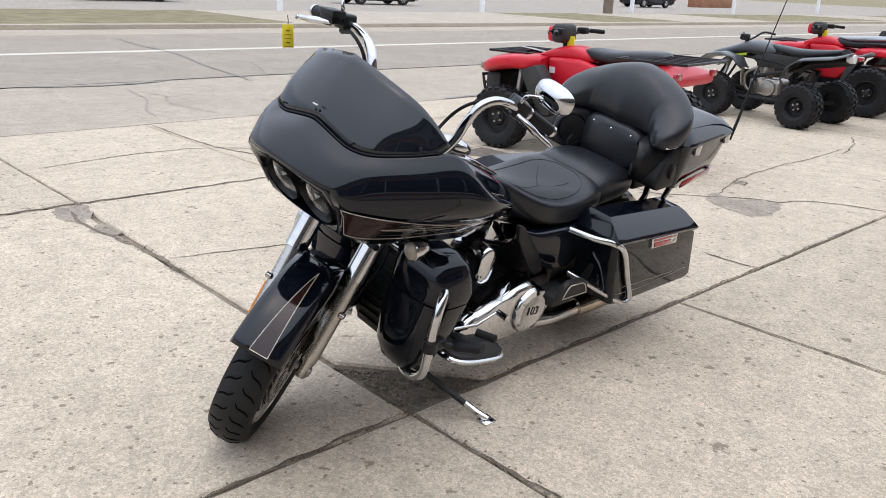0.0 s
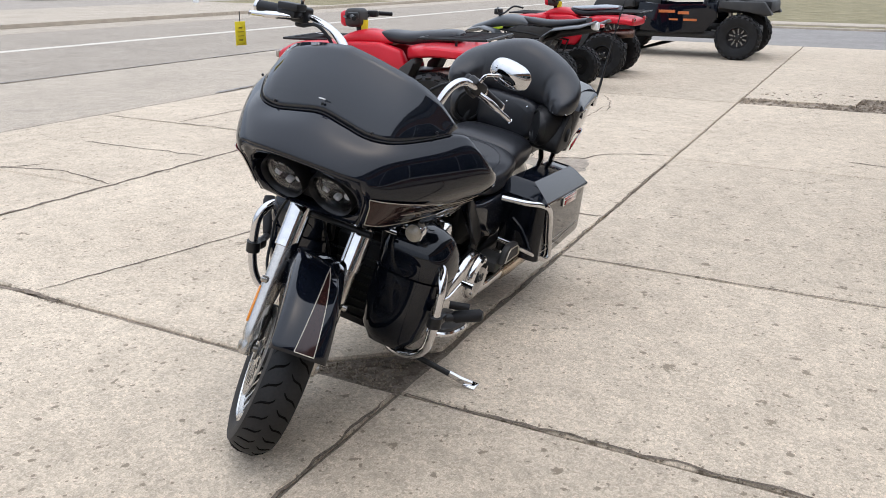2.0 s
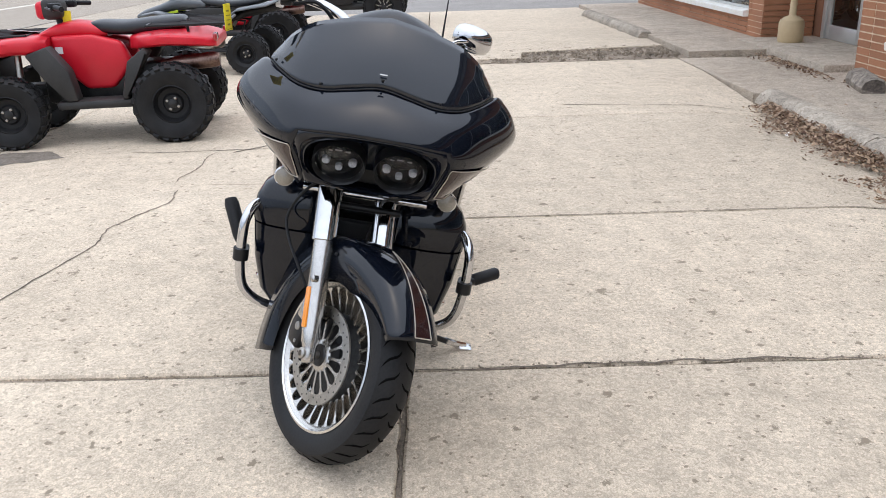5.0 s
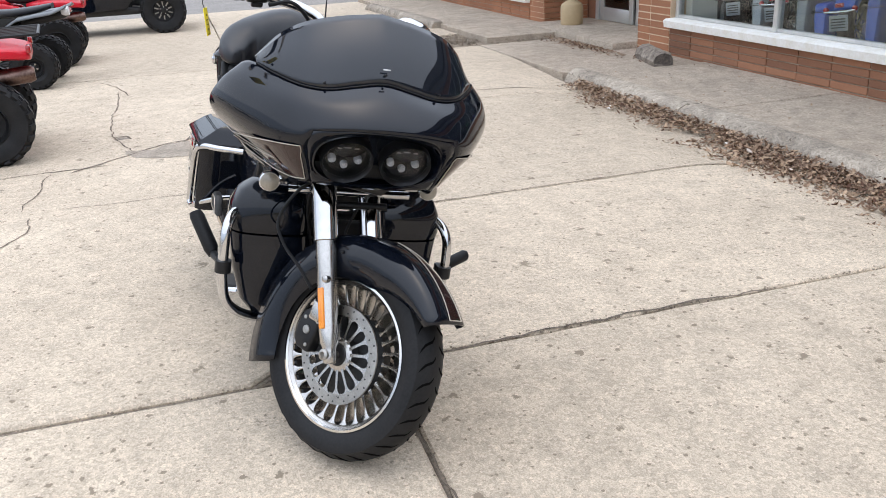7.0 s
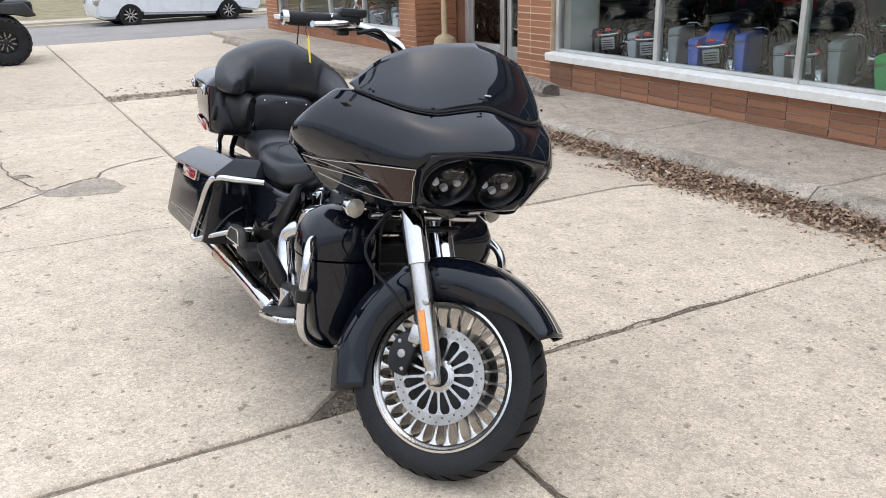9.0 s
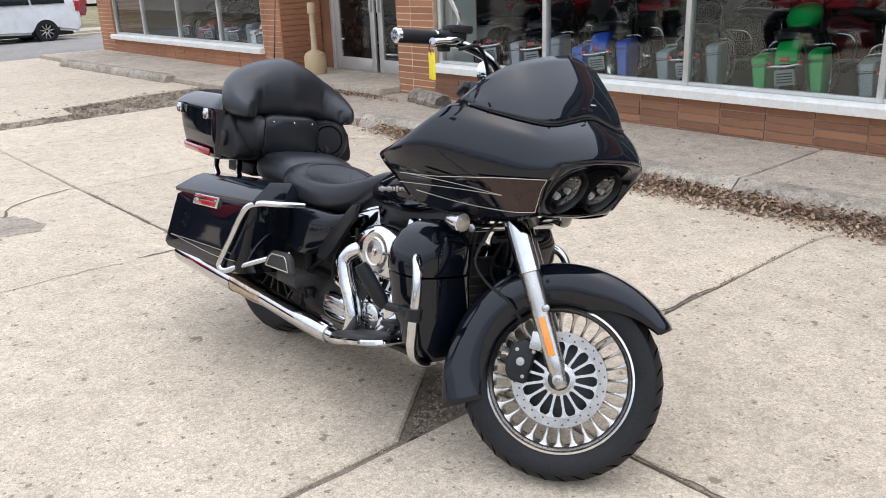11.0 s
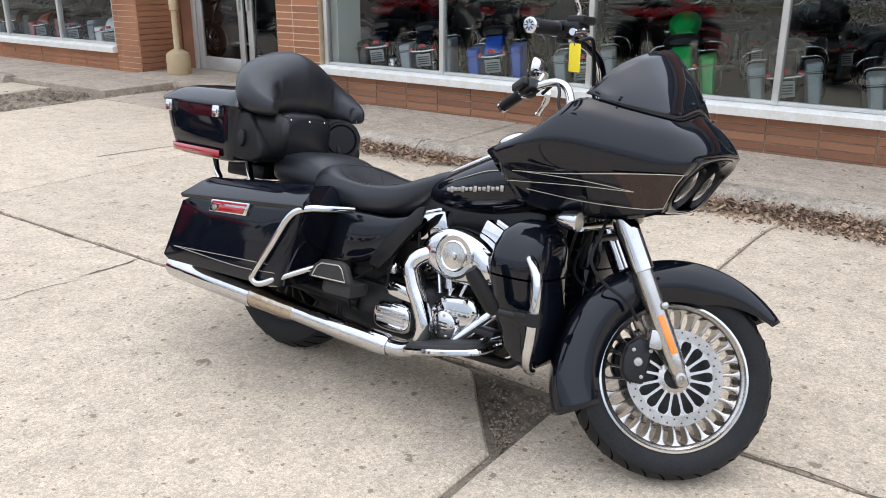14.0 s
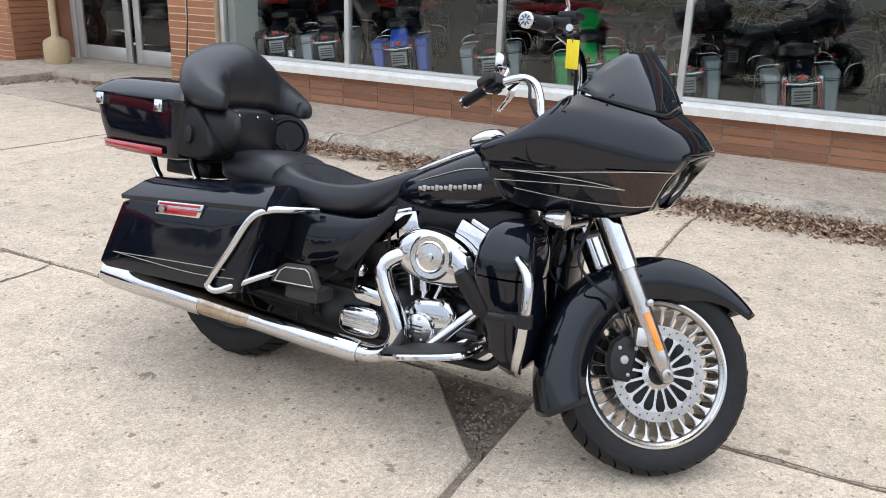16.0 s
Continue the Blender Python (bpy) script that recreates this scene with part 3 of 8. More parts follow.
# ---- kerb, walkway, wheel stop ----
kerb = thing("kerb", "crumbling old concrete kerb with exposed stones", "kerb", kind="structure")
random.seed(5)
x = 7.2
while x > -8:
    ln = random.uniform(1.5, 2.6)
    bm = mesh()
    rings = []
    n = max(8, int(ln / 0.025))
    for k in range(n + 1):
        xx = x - (ln - 0.015) * k / n
        v = Vector((xx * 8, 0, 0))
        chip = max(0, noise.noise(Vector((xx * 2.3, 7, 0))) - 0.05) * 0.12 + 0.025 * max(0, noise.noise(Vector((xx * 9, 3, 0))))
        e = min(1, 12 * k / n + 0.25, 12 * (n - k) / n + 0.25)
        a, b, c = (0.018 * noise.noise(v + Vector((0, i, 0))) for i in (1, 2, 3))
        rings.append([(xx, -1.46, -0.2), (xx, -1.225 + a, -0.2), (xx, -1.235 + a - chip * 0.5, -0.055 + b), (xx, -1.27 - chip + c, 0.030 * e + b * 0.8 - chip * 0.4), (xx, -1.36 + b, 0.048 + a * 0.4), (xx, -1.455, 0.040)])
    loft(bm, rings)
    part("kerb_stone", bm, KERBC, kerb, angle=60)
    x -= ln

stop = mesh()
rings = []
for k in range(70):
    xx = 16.6 - 4.35 * k / 69
    yy = -1.22 - 0.035 * (16.6 - xx)
    v = Vector((xx * 2.8, 3, 0))
    a, b = 0.03 * noise.noise(v), 0.025 * noise.noise(v * 2.1)
    h = 0.115 if 0 < k < 69 else 0.09
    rings.append([(xx, yy - 0.11 + a, -0.01), (xx, yy + 0.12 + a, -0.01 + max(0, b) * 1.5), (xx, yy + 0.115 + b, h * 0.5), (xx, yy + 0.07, h + a * 0.3), (xx, yy - 0.06, h + b * 0.3), (xx, yy - 0.105, h * 0.55)])
loft(stop, rings)
tagged(part("wheel_stop", stop, KERBC, angle=60), "long weathered concrete parking stop on the slabs", "parking stop")

block = thing("timber_block", "grey weathered split log lying by the brick pier", "log", pose(7.30, -2.36, 0.006, 0, 0, -14))
bm = mesh()
rings = []
SPLIT = [(-0.125, 0.0), (-0.13, 0.07), (-0.10, 0.125), (-0.03, 0.155), (0.03, 0.15), (0.09, 0.115), (0.115, 0.06), (0.10, 0.0)]
for k in range(15):
    xx = -0.36 + 0.72 * k / 14
    f = 1.0 - 0.10 * (k in (0, 14))
    rings.append([(xx + 0.02 * noise.noise(Vector((y * 17, z * 17, k // 13))), y * f + 0.014 * noise.noise(Vector((xx * 3, y * 26, 2))), max(0, z * f + 0.016 * noise.noise(Vector((xx * 3.5, y * 31, 9))))) for y, z in SPLIT])
loft(bm, rings)
part("weathered_side", bm, LOGGREY, block, smooth=False)
bm = mesh()
loft(bm, [[(-0.363, y * 0.86, 0.005 + z * 0.86) for y, z in SPLIT], [(-0.350, y * 0.86, 0.005 + z * 0.86) for y, z in SPLIT]])
part("end_grain", bm, CHAR, block, "dark rotted end", smooth=False)

bm = mesh()
lathe(bm, [(0.0, 0), (0.155, 0), (0.165, 0.02), (0.165, 0.24), (0.15, 0.29), (0.10, 0.325), (0.055, 0.345), (0.045, 0.36), (0.042, 0.86), (0.06, 0.88), (0.06, 1.0), (0.045, 1.03), (0.0, 1.03)], (0, 0, 0), "Z", 28)
rc = tagged(part("smoking_receptacle", bm, BEIGE, m=pose(10.55, -2.92, 0.085)), "beige plastic outdoor ash receptacle with slim neck", "ash bin")


# ---- the black touring motorcycle ----
# Its own axes: x runs back from the front axle, y to its right, z up; it leans on its side stand.
LEAN_DEG, TURN_DEG, STEER_DEG, BAR_DEG = 12.0, 1.6, 35.3, 29.4
BIKE = Matrix.Translation((1.27, 2.272, 0.0)) @ Matrix.Rotation(radians(TURN_DEG), 4, "Z") @ Matrix.Rotation(radians(LEAN_DEG), 4, "X")
bike = thing("touring_motorcycle", "black touring motorcycle with shark-nose fairing leaning on its side stand", "motorcycle", BIKE)
HEAD_P = Vector((0.045, 0, 0.322))
RAKE = Vector((math.tan(radians(26.5)), 0, 1)).normalized()
STEER_BAR = Matrix.Translation(HEAD_P) @ Matrix.Rotation(radians(BAR_DEG), 4, RAKE) @ Matrix.Translation(-HEAD_P)
# the turned wheel lets the front end sink a little
STEER = Matrix.Translation(HEAD_P + Vector((-0.0035, 0.0055, -0.018))) @ Matrix.Rotation(radians(STEER_DEG), 4, RAKE) @ Matrix.Translation(-HEAD_P)


def bpart(name, bm, material, label="", steer=False, parent=None, angle=38):
    return part(name, bm, material, parent or bike, label, m=STEER if steer and parent is None else None, angle=angle)


def catmull_grid(rows, nu, nv):
    """A smooth surface through rows of points: nu across each row, nv over the rows."""
    R = [spline(r, nu) for r in rows]
    cols = [spline([r[i] for r in R], nv) for i in range(nu)]
    return [[cols[i][j] for i in range(nu)] for j in range(nv)]


def sheet(bm, G):
    loft(bm, G, closed=False, cap=False)
    return bm


# fairing lines, right half from the middle back to the rear tip
BROW = [(-0.035, 0, 1.012), (-0.03, 0.10, 1.01), (0.004, 0.205, 0.998), (0.085, 0.29, 0.995), (0.21, 0.372, 0.998), (0.325, 0.428, 1.004), (0.430, 0.447, 0.988), (0.572, 0.402, 0.951)]
TOPL = [(0.085, 0, 1.130), (0.085, 0.08, 1.116), (0.090, 0.16, 1.100), (0.120, 0.235, 1.102), (0.205, 0.298, 1.116), (0.300, 0.350, 1.131), (0.352, 0.384, 1.098), (0.385, 0.396, 1.012)]
SIDE = [(0.06, 0, 0.925), (0.055, 0.10, 0.925), (0.045, 0.207, 0.925), (0.108, 0.265, 0.905), (0.21, 0.298, 0.885), (0.325, 0.322, 0.875), (0.445, 0.352, 0.882), (0.548, 0.378, 0.898)]
BOTL = [(0.11, 0, 0.84), (0.10, 0.10, 0.84), (0.088, 0.178, 0.832), (0.14, 0.20, 0.808), (0.22, 0.210, 0.79), (0.32, 0.225, 0.782), (0.415, 0.258, 0.785), (0.502, 0.306, 0.806)]


def both_sides(line):
    return mirrored(line[:0:-1]) + line


mid_up, mid_side = [], []
for a, b, c in zip(TOPL, BROW, SIDE):
    v = (Vector(a) + Vector(b)) / 2
    mid_up.append(tuple(v + Vector((-0.55, 0.45 * v.y / 0.4, 0.5)) * 0.02))
    w = (Vector(b) + Vector(c)) / 2
    mid_side.append(tuple(w + Vector((-0.008, 0.016 * w.y / 0.4, 0))))
SHELL = catmull_grid([both_sides(L) for L in (TOPL, mid_up, BROW, mid_side, SIDE, BOTL)], 57, 31)
bm = mesh()
V = [[bm.verts.new(p) for p in r] for r in SHELL]
for j in range(30):
    for i in range(56):
        if j < 12 or abs(i - 27.5) > 8:
            bm.faces.new((V[j][i], V[j][i + 1], V[j + 1][i + 1], V[j + 1][i]))
bmesh.ops.delete(bm, geom=[v for v in bm.verts if not v.link_faces], context="VERTS")
thicken(bpart("fairing", bm, PAINT, "gloss black shark-nose fairing", angle=75), 0.006, 0)
for s in (1, -1):
    # brown panel with silver outlines, laid on the flank
    flank = [[SHELL[j][28 + s * i] for i in range(8, 29)] for j in range(12, 31)]
    pts, uv = [], []
    for j in range(18 * 5 + 1):
        for i in range(20 * 5 + 1):
            a, b = min(j // 5, 17), min(i // 5, 19)
            u, v = j / 5 - a, i / 5 - b
            pts.append((flank[a][b] * (1 - v) + flank[a][b + 1] * v) * (1 - u) + (flank[a + 1][b] * (1 - v) + flank[a + 1][b + 1] * v) * u)
    cloud = np.array([tuple(p) for p in pts])

    def flank_at(x, z, off):
        d = (cloud[:, 0] - x) ** 2 + (cloud[:, 2] - z) ** 2
        k = np.argsort(d)[:5]
        w = 1 / (d[k] + 1e-6)
        return Vector((x, float((cloud[k, 1] * w).sum() / w.sum()) + off * s, z)) + Vector((-off * 0.5, 0, 0))

    def front_x(z):
        return float(np.interp(z, [r[0].z for r in flank[::-1]], [r[0].x for r in flank[::-1]])) + 0.004
    bm = mesh()
    sheet(bm, [[flank_at(front_x(0.842 + 0.105 * f) * (1 - g_ / 14) + (0.16 + 0.04 * f) * g_ / 14, 0.842 + 0.105 * f + (-0.012 - 0.002 * f) * g_ / 14, 0.0085) for g_ in range(15)] for f in (k / 10 for k in range(11))])
    bpart("colour_panel", bm, BROWN, "maroon-brown paint panel", angle=75)
    for ln in ([(front_x(0.947), 0.947), (0.12, 0.938), (0.22, 0.925), (0.35, 0.908), (0.50, 0.897)], [(0.154, 0.882), (0.25, 0.893), (0.35, 0.898), (0.47, 0.899)], [(0.154, 0.882), (0.27, 0.880), (0.40, 0.873), (0.525, 0.864)], [(front_x(0.842), 0.842), (0.15, 0.833), (0.30, 0.832), (0.47, 0.846)], [(front_x(z), z) for z in (0.842, 0.865, 0.89, 0.92, 0.947)]):
        bm = mesh()
        P = spline([(x, 0, z) for x, z in ln], 26)
        tube(bm, [flank_at(p.x, p.z, 0.0100) for p in P], 0.0013, 5)
        bpart("pinstripe", bm, PIN)

# dark inner panel and dash behind the screen
bm = mesh()
inner = [(0.30, 0, 1.10), (0.30, 0.10, 1.10), (0.30, 0.2, 1.09), (0.32, 0.27, 1.07), (0.36, 0.32, 1.06), (0.40, 0.35, 1.05), (0.44, 0.37, 1.02), (0.51, 0.38, 0.975)]
low = [(0.42, 0, 0.93), (0.42, 0.08, 0.93), (0.42, 0.15, 0.92), (0.43, 0.2, 0.90), (0.45, 0.25, 0.88), (0.48, 0.28, 0.87), (0.51, 0.31, 0.87), (0.545, 0.345, 0.90)]
sheet(bm, catmull_grid([both_sides([(x + 0.012, y * 0.985, z - 0.012) for x, y, z in TOPL]), both_sides(inner), both_sides(low)], 41, 9))
thicken(bpart("inner_fairing", bm, PLASTIC, "matt black inner fairing"), 0.005)
for y in (-0.09, 0.0, 0.09):
    bm = mesh()
    lathe(bm, [(0, 0), (0.036, 0), (0.04, -0.012), (0.036, -0.016), (0, -0.014)], (0, 0, 0), "X", 20)
    bmesh.ops.transform(bm, matrix=pose(0.325, y, 1.055, 0, 35, 0) @ pose(0, 0, 0, 0, 0, 180), verts=bm.verts)
    bpart("gauge", bm, SATIN)

# smoked wind screen
ws = []
SCREEN_EDGE = np.array(spline3([(0.0, 1.314, 0.203), (0.10, 1.298, 0.206), (0.20, 1.270, 0.226), (0.25, 1.242, 0.254), (0.285, 1.212, 0.276), (0.312, 1.176, 0.300), (0.338, 1.142, 0.318)], 60))
for k in range(41):
    y = -0.338 + 0.676 * k / 40
    q = abs(y)
    base = min(spline(both_sides(TOPL[:7]), 161), key=lambda p: abs(p.y - y))
    ztop = float(np.interp(q, SCREEN_EDGE[:, 0], SCREEN_EDGE[:, 1]))
    xt = float(np.interp(q, SCREEN_EDGE[:, 0], SCREEN_EDGE[:, 2]))
    top = Vector((xt, y, max(ztop, base.z + 0.004)))
    col = []
    for j in range(11):
        f = j / 10
        p = base.lerp(top, f)
        p += Vector((-0.016 * math.sin(math.pi * f) - 0.005, 0, 0.004))
        col.append(p)
    ws.append(col)
bm = mesh()
sheet(bm, ws)
screen = bpart("wind_screen", bm, SMOKE, "dark smoked acrylic wind screen", angle=70)
thicken(screen, 0.005)
bm = mesh()
tube(bm, [c[0] + Vector((-0.002, 0, -0.002)) for c in ws], 0.0026, 6)
bpart("screen_seal", bm, PLASTIC)
for px, py, pz in ((0.080, 0.0, 1.158), (0.088, 0.17, 1.118), (0.088, -0.17, 1.118), (0.215, 0.315, 1.143), (0.215, -0.315, 1.143)):
    bm = mesh()
    bmesh.ops.create_uvsphere(bm, u_segments=10, v_segments=6, radius=0.0045, matrix=Matrix.Translation((px, py, pz)))
    bpart("screen_bolt", bm, SATIN)
bm = mesh()
box(bm, (0.073, -0.011, 1.172), (0.078, 0.011, 1.1755), 0.001)
bpart("screen_badge", bm, WHITE, "small pale badge bar")

# lamp bezel with two round lamps
bm = mesh()
rim_o, rim_m, rim_i, back = [], [], [], []
for a, b in oval(0.193, 0.090, 64, 2.6):
    x = 0.034 - 0.58 * b + 0.32 * max(0, abs(a) - 0.1) ** 1.3
    rim_o.append((x, a, 0.915 + b))
    rim_m.append((x - 0.004, a * 0.965, 0.915 + b * 0.94))
    rim_i.append((x + 0.012, a * 0.93, 0.914 + b * 0.89))
    back.append((0.105 - 0.5 * b, a * 0.88, 0.905 + b * 0.82))
loft(bm, [rim_o, rim_m, rim_i, back], True, False)
bm.faces.new([bm.verts.new(p) for p in back])
bpart("lamp_bezel", bm, PAINT, "gloss black twin lamp surround", angle=50)
# painted surround that fills the nose between the shell and the oval lamp rim
edge = [SHELL[12][i] for i in range(20, 37)] + [SHELL[j][36] for j in range(13, 31)] + [SHELL[30][36].lerp(SHELL[30][20], k / 12) + Vector((0.02 * math.sin(math.pi * k / 12), 0, -0.012 * math.sin(math.pi * k / 12))) for k in range(1, 12)] + [SHELL[j][20] for j in range(30, 12, -1)]
edge_a = [math.atan2(p.z - 0.915, p.y) for p in edge]
outer = []
for p in rim_o:
    a = math.atan2(p[2] - 0.915, p[1])
    k = min(range(len(edge)), key=lambda i: abs(math.remainder(edge_a[i] - a, 2 * math.pi)))
    n2 = k + 1 if math.remainder(edge_a[(k + 1) % len(edge)] - a, 2 * math.pi) * math.remainder(edge_a[k] - a, 2 * math.pi) < 0 else k - 1
    d0, d1 = abs(math.remainder(edge_a[k] - a, 2 * math.pi)), abs(math.remainder(edge_a[n2 % len(edge)] - a, 2 * math.pi))
    outer.append(edge[k].lerp(edge[n2 % len(edge)], d0 / max(1e-6, d0 + d1)))
bm = mesh()
loft(bm, [outer, [o.lerp(Vector(r), 0.5) + Vector((-0.004, 0, 0)) for o, r in zip(outer, rim_o)], rim_o, [Vector(r) + Vector((0.02, 0, 0)) for r in rim_o]], True, False)
thicken(bpart("nose_surround", bm, PAINT, "gloss black nose round the lamps", angle=70), 0.003)
bm = mesh()
box(bm, (0.115, -0.205, 0.845), (0.15, 0.205, 0.985), 0.01)
bpart("lamp_housing", bm, PLASTIC)
for s in (1, -1):
    cy, cz = 0.088 * s, 0.906
    TILT = Matrix.Translation((0.056, cy, cz)) @ Matrix.Rotation(radians(-28), 4, "Y") @ Matrix.Translation((-0.045, -cy, -cz))
    bm = mesh()
    lathe(bm, [(0.0, 0.072), (0.060, 0.070), (0.068, 0.055), (0.071, 0.028), (0.075, 0.022), (0.077, 0.034), (0.077, 0.08)], (0.016, cy, cz), "X", 32)
    bmesh.ops.transform(bm, matrix=TILT, verts=bm.verts)
    lamp = bpart("headlight", bm, SATIN, "round black LED headlight")
    bm = mesh()
    lathe(bm, [(0.0, 0.020), (0.03, 0.023), (0.055, 0.030), (0.069, 0.040), (0.067, 0.043), (0.05, 0.035), (0.0, 0.026)], (0.016, cy, cz), "X", 32)
    bmesh.ops.transform(bm, matrix=TILT, verts=bm.verts)
    part("lens", bm, LENS, lamp, "clear domed lens")
    bm = mesh()
    body(bm, [(0.056, cy, cz + 0.024, 0.020, 0.010), (0.062, cy, cz + 0.025, 0.040, 0.020), (0.076, cy, cz + 0.024, 0.046, 0.024)], 20, 2.2)
    bmesh.ops.transform(bm, matrix=TILT, verts=bm.verts)
    part("upper_reflector", bm, CARGLASS, lamp, "dark glossy upper projector")
    for dy, dz, w_ in ((-0.022, 0.038, 0.007), (0.004, 0.040, 0.010), (0.026, 0.036, 0.006), (-0.008, 0.020, 0.012), (0.020, 0.017, 0.007)):
        bm = mesh()
        box(bm, (0.058, cy + dy - w_, cz + dz - 0.0018), (0.064, cy + dy + w_, cz + dz + 0.0018), 0.001)
        bmesh.ops.transform(bm, matrix=TILT, verts=bm.verts)
        part("reflector_facet", bm, STEEL, lamp)
    # LED cups and chips in plain white, which paints in their bright reflection
    for dy, dz in ((-0.038, -0.014), (0.0, -0.034), (0.038, -0.014)):
        bm = mesh()
        lathe(bm, [(0.0, 0.060), (0.004, 0.059), (0.0085, 0.053), (0.0105, 0.052), (0.0115, 0.058), (0.0115, 0.066), (0.0, 0.067)], (0.016, cy + dy, cz + dz), "X", 14)
        bmesh.ops.transform(bm, matrix=TILT, verts=bm.verts)
        part("led", bm, WHITE, lamp)
        bm = mesh()
        lathe(bm, [(0.0, 0.0520), (0.005, 0.0530), (0.0068, 0.0555), (0.0068, 0.060), (0.0, 0.060)], (0.016, cy + dy, cz + dz), "X", 12)
        bmesh.ops.transform(bm, matrix=TILT, verts=bm.verts)
        part("led_chip", bm, WHITE, lamp)

# turn signals on stalks
for s in (1, -1):
    bm = mesh()
    lathe(bm, [(0.0, 0.075), (0.012, 0.07), (0.026, 0.05), (0.032, 0.02), (0.033, 0.0), (0.030, -0.004), (0.0, -0.004)], (0.315, 0.262 * s, 0.768), "X", 22)
    ts = bpart("turn_signal", bm, CHROME, "chrome bullet turn signal")
    bm = mesh()
    lathe(bm, [(0.0, -0.014), (0.018, -0.012), (0.028, -0.006), (0.030, 0.0), (0.0, 0.001)], (0.3135, 0.262 * s, 0.768), "X", 22)
    part("lens", bm, CLOUDY, ts, "cloudy clear lens")
    bm = mesh()
    tube(bm, [(0.345, 0.255 * s, 0.768), (0.36, 0.19 * s, 0.76), (0.35, 0.12 * s, 0.745)], 0.010, 8)
    part("stalk", bm, CHROME, ts)

# fuel tank
bm = mesh()
body(bm, [(0.36, 0, 0.90, 0.10, 0.07), (0.45, 0, 0.885, 0.145, 0.10), (0.57, 0, 0.86, 0.168, 0.117), (0.70, 0, 0.826, 0.17, 0.118), (0.82, 0, 0.795, 0.15, 0.095), (0.93, 0, 0.768, 0.115, 0.065), (1.01, 0, 0.755, 0.07, 0.035), (1.035, 0, 0.752, 0.03, 0.015)], 32, 2.3)
tank = bpart("fuel_tank", bm, PAINT, "gloss black teardrop fuel tank", angle=60)
bm = mesh()
body(bm, [(0.56, 0, 0.978, 0.035, 0.012), (0.66, 0, 0.952, 0.046, 0.016), (0.76, 0, 0.920, 0.044, 0.016), (0.86, 0, 0.875, 0.034, 0.014), (0.95, 0, 0.832, 0.022, 0.010)], 18, 2.4)
part("console", bm, CHROME, tank, "chrome tank console strip")
bm = mesh()
body(bm, [(0.635, 0, 0.985, 0.01, 0.008), (0.66, 0, 0.985, 0.045, 0.026), (0.70, 0, 0.978, 0.055, 0.03), (0.745, 0, 0.962, 0.045, 0.024), (0.77, 0, 0.952, 0.01, 0.008)], 20, 2.2)
part("filler_cap", bm, CHROME, tank, "chrome domed filler cap")
for s in (1, -1):
    # silver badge on the tank side
    for k in range(14):
        x = 0.632 + 0.0170 * k
        hh = 0.014 + 0.007 * ((k * 7) % 3 == 0)
        bm = mesh()
        z = 0.818 - 0.16 * (x - 0.65)
        y = (0.1715 - 0.35 * max(0, x - 0.76) ** 1.2) * s
        box(bm, (x, y - 0.003, z - hh / 2), (x + 0.0150, y + 0.003, z + hh / 2), 0.003)
        part("badge_bar", bm, STEEL, tank)
    bm = mesh()
    tube(bm, [(0.60, 0.166 * s, 0.885), (0.70, 0.167 * s, 0.872), (0.80, 0.151 * s, 0.838), (0.88, 0.128 * s, 0.808)], 0.0014, 5, 16)
    part("pinstripe", bm, PIN, tank)

# saddle: rider's dished seat, passenger pad
bm = mesh()
S = spline3([(0.885, 0.035, 0.842, 0.81, 0.0), (0.95, 0.085, 0.838, 0.75, 0.0), (1.02, 0.135, 0.805, 0.68, 0.012), (1.10, 0.185, 0.768, 0.645, 0.032), (1.20, 0.208, 0.748, 0.638, 0.05), (1.30, 0.21, 0.758, 0.642, 0.05), (1.37, 0.205, 0.79, 0.648, 0.028), (1.42, 0.195, 0.805, 0.655, 0.004), (1.455, 0.18, 0.79, 0.67, 0.0)], 36)
rings = []
for x, hw, top, bot, dish in S:
    ring = []
    zc, hh = (top + bot) / 2, (top - bot) / 2
    for a, b in oval(hw, hh, 36, 2.9):
        z = zc + b
        if b > 0:
            z += dish * ((abs(a) / hw) ** 2 - 0.25)
        ring.append((x, a, z))
    rings.append(ring)
loft(bm, rings)
seat = bpart("rider_seat", bm, LEATHER, "dished black leather rider seat", angle=70)
bm = mesh()
body(bm, [(1.40, 0, 0.72, 0.15, 0.05), (1.44, 0, 0.735, 0.182, 0.078), (1.52, 0, 0.748, 0.186, 0.084), (1.61, 0, 0.752, 0.184, 0.076), (1.68, 0, 0.752, 0.172, 0.060), (1.715, 0, 0.752, 0.14, 0.035)], 32, 3.2)
bpart("passenger_seat", bm, LEATHER, "black leather passenger pad", angle=70)
SEAT_ROWS = np.array(S)


def seat_z(x, y):
    """Height of the rider's seat at a point."""
    hw, top, bot, dish = (float(np.interp(x, SEAT_ROWS[:, 0], SEAT_ROWS[:, k])) for k in (1, 2, 3, 4))
    q = min(0.995, abs(y) / hw)
    return (top + bot) / 2 + (top - bot) / 2 * (1 - q ** 2.9) ** (1 / 2.9) + dish * (q * q - 0.25)


